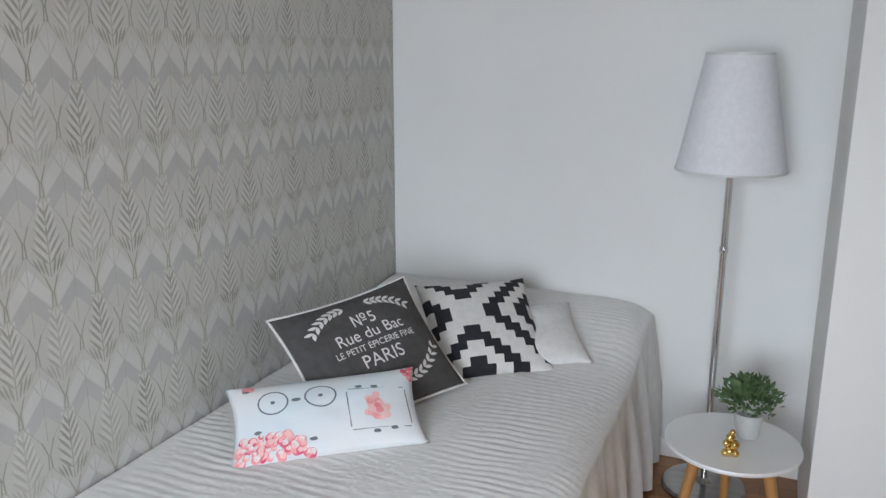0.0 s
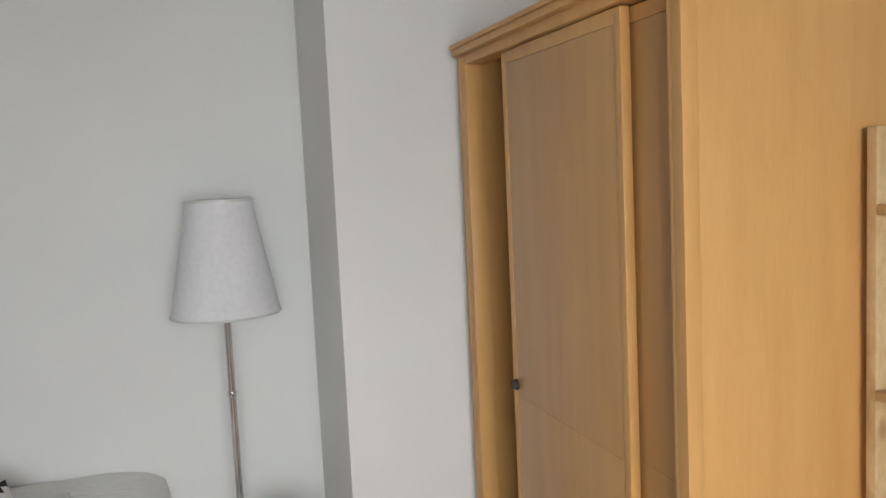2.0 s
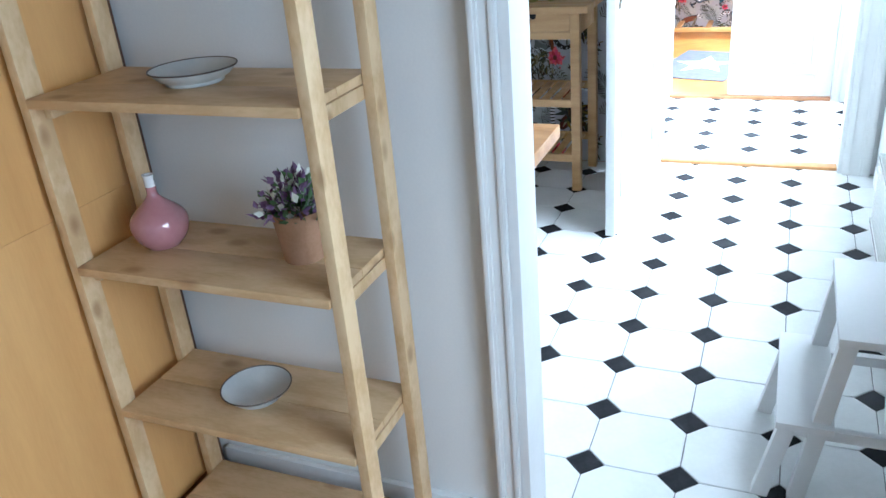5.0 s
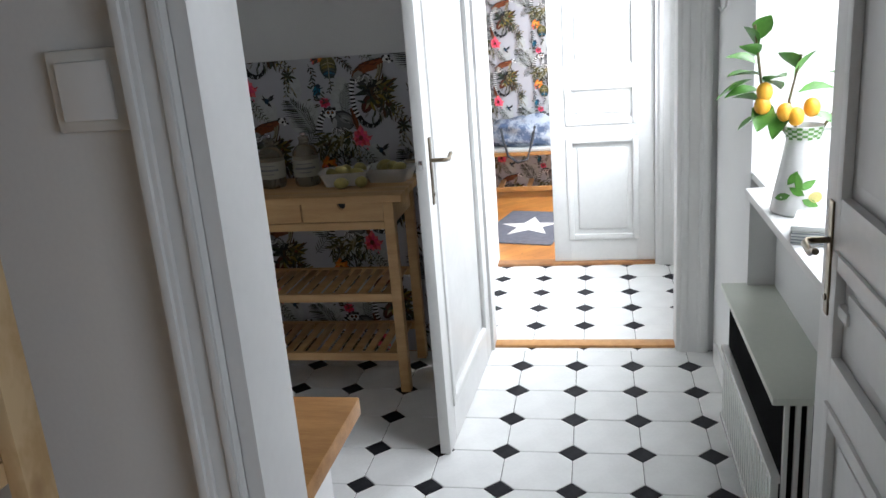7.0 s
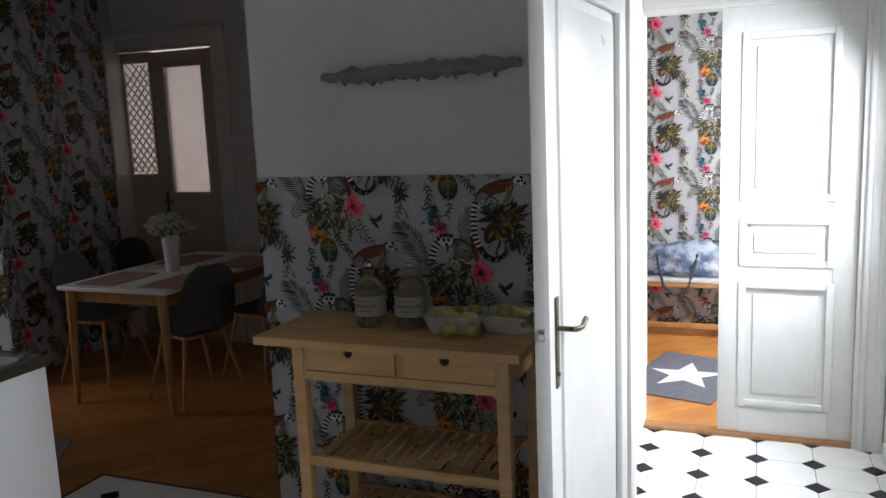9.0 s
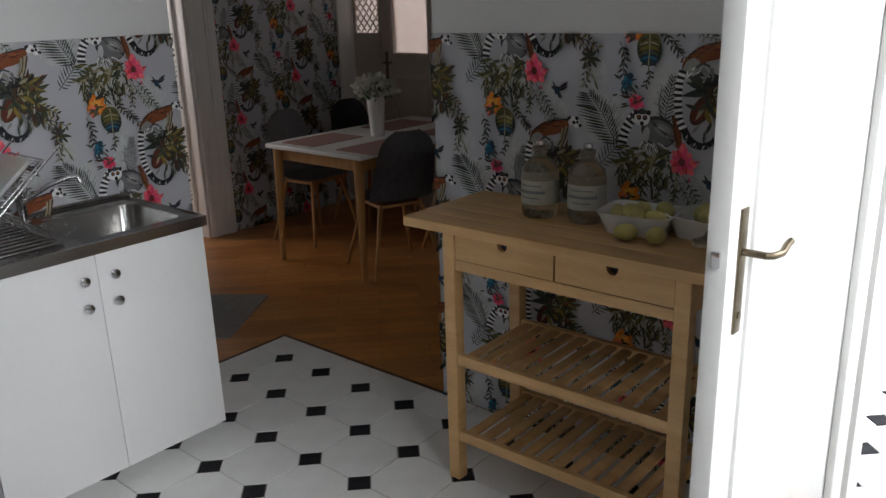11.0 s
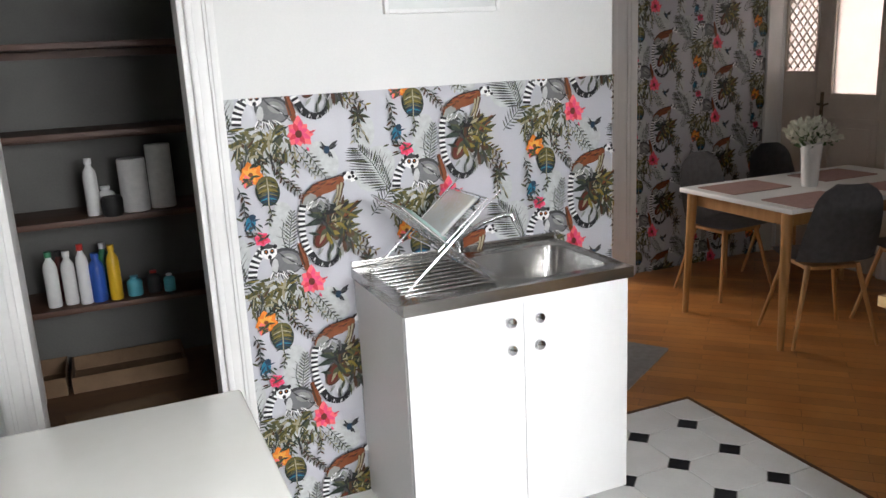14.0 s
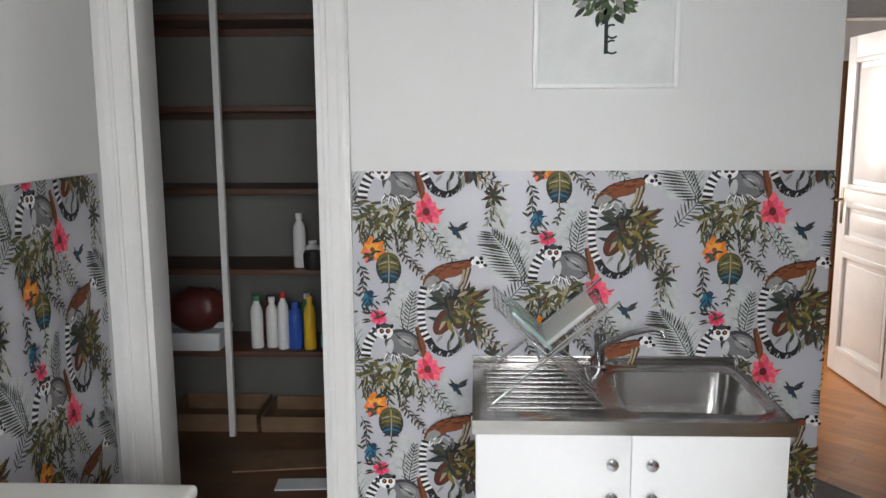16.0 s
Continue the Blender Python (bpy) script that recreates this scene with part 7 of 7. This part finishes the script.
def shell_chair(at):
    r = thing("dining_chair", "grey felt shell chair on slim oak legs", "chair", at, group="chairs round the table")
    bm = bmesh.new()
    nu, nv = 16, 22
    rows = []
    for j in range(nv + 1):
        t = j / nv
        row = []
        for i in range(nu + 1):
            s = 2 * i / nu - 1
            if t < 0.45:
                q = t / 0.45
                y, z = 0.22 - 0.40 * q, 0.455 - 0.02 * math.sin(q * math.pi)
                half = 0.205 * (1 - 0.15 * (1 - q) ** 2)
                x, z = s * half, z + 0.03 * abs(s) ** 3 * q
            else:
                q = (t - 0.45) / 0.55
                y, z = -0.18 - 0.085 * math.sin(q * 1.5), 0.455 + 0.415 * q
                half = 0.205 - 0.055 * q ** 2
                if q > 0.75:
                    half *= math.sqrt(max(0.05, 1 - ((q - 0.75) / 0.29) ** 2))
                x = s * half
                y += 0.06 * abs(s) ** 2.5 * (1 - 0.5 * q)
            row.append(bm.verts.new((x, y, z)))
        rows.append(row)
    for a, b_ in zip(rows, rows[1:]):
        for k in range(nu):
            bm.faces.new((a[k], a[k + 1], b_[k + 1], b_[k]))
    bmesh.ops.solidify(bm, geom=bm.faces[:], thickness=0.028)
    part("shell", bm, M["felt"], r, "grey felt shell", smooth=60)
    for x in (-1, 1):
        for y in (-1, 1):
            part("leg", rod((x * 0.225, y * 0.20 + 0.01, 0), (x * 0.13, y * 0.12 + 0.01, 0.43), 0.009, 0.014, 10), M["oak"], r)
    part("seat_frame", box(-0.14, 0.14, -0.12, 0.14, 0.405, 0.425, 0.004), M["oak"], r)
    return r


ch = shell_chair(pose(1.29, 0.50, -0.006, 0, 0, -20))
copy_thing(ch, pose(1.86, 0.36, -0.006, 0, 0, -10))
copy_thing(ch, pose(1.47, 1.42, -0.006, 0, 0, 183))
copy_thing(ch, pose(2.08, 1.46, -0.006, 0, 0, 176))
r = thing("flower_vase", "tall white vase filled with white flowers", "vase", pose(1.50, 0.80, 0.7505))
part("vase", lathe([(0.042, 0), (0.045, 0.01), (0.050, 0.12), (0.060, 0.24), (0.058, 0.241), (0.048, 0.14), (0.0, 0.13)], 32), M["china"], r)
rng = random.Random(13)
part("bouquet", plant_clump(bmesh.new(), 420, 0.15, 0.13, 0.036, 0.014, rng, (0, 0, 0.24), 0.4), M["petal"], r, smooth=None)
part("foliage", plant_clump(bmesh.new(), 160, 0.13, 0.10, 0.04, 0.010, rng, (0, 0, 0.22), 0.5), M["leaf_s"], r, smooth=None)
single("rug", loft(bmesh.new(), [rrect(-0.30, 0.30, -0.40, 0.40, 0.012, 0), rrect(-0.30, 0.30, -0.40, 0.40, 0.012, 0.008)], True), M["rug"], "small plain grey rug on the parquet", "rug", pose(0.02, 0.902, -0.0058, 0, 0, 33))
r = thing("tall_cabinet", "tall chestnut wooden cabinet in the far room", "cabinet", pose(1.30, 3.70, -0.006))
part("body", box(-0.45, 0.45, 0, 0.50, 0.05, 2.04, 0.004), M["chestnut"], r)
part("cornice", box(-0.47, 0.47, -0.02, 0.50, 2.0405, 2.08, 0.006), M["gloss"], r, "white top board")
part("plinth", box(-0.44, 0.44, 0.02, 0.49, 0, 0.0495), M["chestnut"], r)
for x in (-0.447, 0.003):
    part("door", box(x, x + 0.444, -0.018, -0.0005, 0.07, 2.02, 0.003), M["chestnut"], r)

# ---------------------------------------------------------------- entrance room
r = thing("bench", "wooden hall bench with a grey cushion and a low rail", "bench", pose(3.56, -2.25, -0.004))
part("seat", box(-0.19, 0.18, -0.65, 0.60, 0.37, 0.40, 0.004), M["oak"], r)
part("cushion", box(-0.185, 0.175, -0.64, 0.59, 0.4005, 0.435, 0.012, 3), M["stoneware"], r, "thin grey seat cushion")
for y in (-0.62, 0.54):
    for x in (-0.18, 0.14):
        part("leg", box(x, x + 0.035, y, y + 0.035, 0, 0.3695, 0.002), M["oak"], r)
part("front_rail", box(-0.185, -0.165, -0.585, 0.54, 0.06, 0.10, 0.002), M["oak"], r)
for k in range(5):
    part("rack_slat", box(-0.164, 0.17, -0.55 + 0.25 * k, -0.51 + 0.25 * k, 0.075, 0.095), M["oak"], r)
bm = bmesh.new()
bmesh.ops.create_icosphere(bm, subdivisions=4, radius=1.0)
for v in bm.verts:
    c = v.co.copy()
    k = 1 + 0.24 * noise.noise(c * 2.3) + 0.16 * noise.noise(c * 6.0) + 0.07 * noise.noise(c * 14.0)
    v.co = Vector((c.x * 0.14 * k, c.y * 0.40 * k, max(0.0, 0.09 + c.z * 0.15 * k)))
r = thing("holdall", "crumpled silvery blue holdall with dark straps on the bench", "bag", pose(3.56, -2.30, 0.4315))
part("body", bm, M["denim"], r, smooth=180)
part("strap", tube([(-0.10, 0.24, 0.16), (-0.165, 0.22, 0.08), (-0.195, 0.18, -0.06), (-0.20, 0.10, -0.12), (-0.195, 0.02, -0.10), (-0.165, -0.03, 0.06), (-0.10, -0.05, 0.17)], 0.011, 8), M["strap"], r)
r = thing("door_mat", "charcoal door mat with a white star", "mat", pose(2.42, -2.36, -0.0038, 0, 0, -14))
part("mat", loft(bmesh.new(), [rrect(-0.44, 0.44, -0.29, 0.29, 0.02, 0), rrect(-0.44, 0.44, -0.29, 0.29, 0.02, 0.008)], True), M["mat"], r)
bm = bmesh.new()
bm.faces.new([bm.verts.new(((0.27 if k % 2 == 0 else 0.11) * math.cos(math.pi * k / 5 + 0.2), (0.24 if k % 2 == 0 else 0.10) * math.sin(math.pi * k / 5 + 0.2), 0.0095)) for k in range(10)])
part("star", bm, M["cotton_w"], r, "white five-pointed star")


# ---------------------------------------------------------------- floor tiles, piece by piece
PITCH, CUT, GAP = 0.25, 0.053, 0.0018


def octagon_mesh(name, mat):
    h, c = PITCH / 2 - GAP, CUT + GAP * 0.4
    ring_ = [(h - c, -h), (h, -h + c), (h, h - c), (h - c, h), (-h + c, h), (-h, h - c), (-h, -h + c), (-h + c, -h)]
    bm = bmesh.new()
    k = (h - 0.0022) / h
    loft(bm, [[(x, y, -0.012) for x, y in ring_], [(x, y, -0.0012) for x, y in ring_], [(x * k, y * k, 0.0) for x, y in ring_]])
    return to_mesh(name, bm, mat)


def inset_mesh(name, mat):
    d = CUT - GAP * 0.9
    bm = bmesh.new()
    loft(bm, [[(x * s, y * s, z) for x, y in ((d, 0), (0, d), (-d, 0), (0, -d))] for s, z in ((1, -0.012), (1, -0.0012), (0.96, -0.0002))])
    return to_mesh(name, bm, mat)


TILE, INSET = octagon_mesh("tile", M["tile"]), inset_mesh("inset", M["inset"])


def clipped(me, name, dx, dy, x0, x1, y0, y1):
    """A tile cut off at the edges of the room."""
    bm = bmesh.new()
    bm.from_mesh(me)
    for co, no in (((x0 - dx, 0, 0), (-1, 0, 0)), ((x1 - dx, 0, 0), (1, 0, 0)), ((0, y0 - dy, 0), (0, -1, 0)), ((0, y1 - dy, 0), (0, 1, 0))):
        bmesh.ops.bisect_plane(bm, geom=bm.verts[:] + bm.edges[:] + bm.faces[:], plane_co=co, plane_no=no, clear_outer=True)
    if not bm.faces:
        bm.free()
        return None
    out = bpy.data.meshes.new(name)
    bm.to_mesh(out)
    bm.free()
    for m in me.materials:
        out.materials.append(m)
    return out


def tiled_floor(name, label, x0, x1, y0, y1, ox, oy):
    f = structure(name, box(x0, x1, y0, y1, -0.1, -0.0035), M["grout"], label, "floor")
    rng = random.Random(1)
    for me, nm, half, shift in ((TILE, "tile", PITCH / 2, PITCH / 2), (INSET, "inset", CUT, 0.0)):
        for i in range(math.floor((x0 - ox) / PITCH) - 1, math.ceil((x1 - ox) / PITCH) + 2):
            for j in range(math.floor((y0 - oy) / PITCH) - 1, math.ceil((y1 - oy) / PITCH) + 2):
                x, y = ox + i * PITCH + shift, oy + j * PITCH + shift
                if x + half <= x0 + 0.003 or x - half >= x1 - 0.003 or y + half <= y0 + 0.003 or y - half >= y1 - 0.003:
                    continue
                inside = x - half >= x0 and x + half <= x1 and y - half >= y0 and y + half <= y1
                data = me if inside else clipped(me, nm, x, y, x0, x1, y0, y1)
                if data is None:
                    continue
                ob = new(nm, data)
                ob.parent = f
                ob.location = (x, y, rng.uniform(-0.0004, 0.0004))
                ob.rotation_euler = (rng.uniform(-0.0015, 0.0015), rng.uniform(-0.0015, 0.0015), 0)


tiled_floor("floor_kitchen", "white octagonal floor tiles with black square insets", -2.535, 0.162, -3.50, 0.194, 0.0, 0.0)
tiled_floor("floor_hall", "white octagonal hall tiles with black square insets", 0.162, 1.50, -3.34, -2.22, 0.485, -2.78)
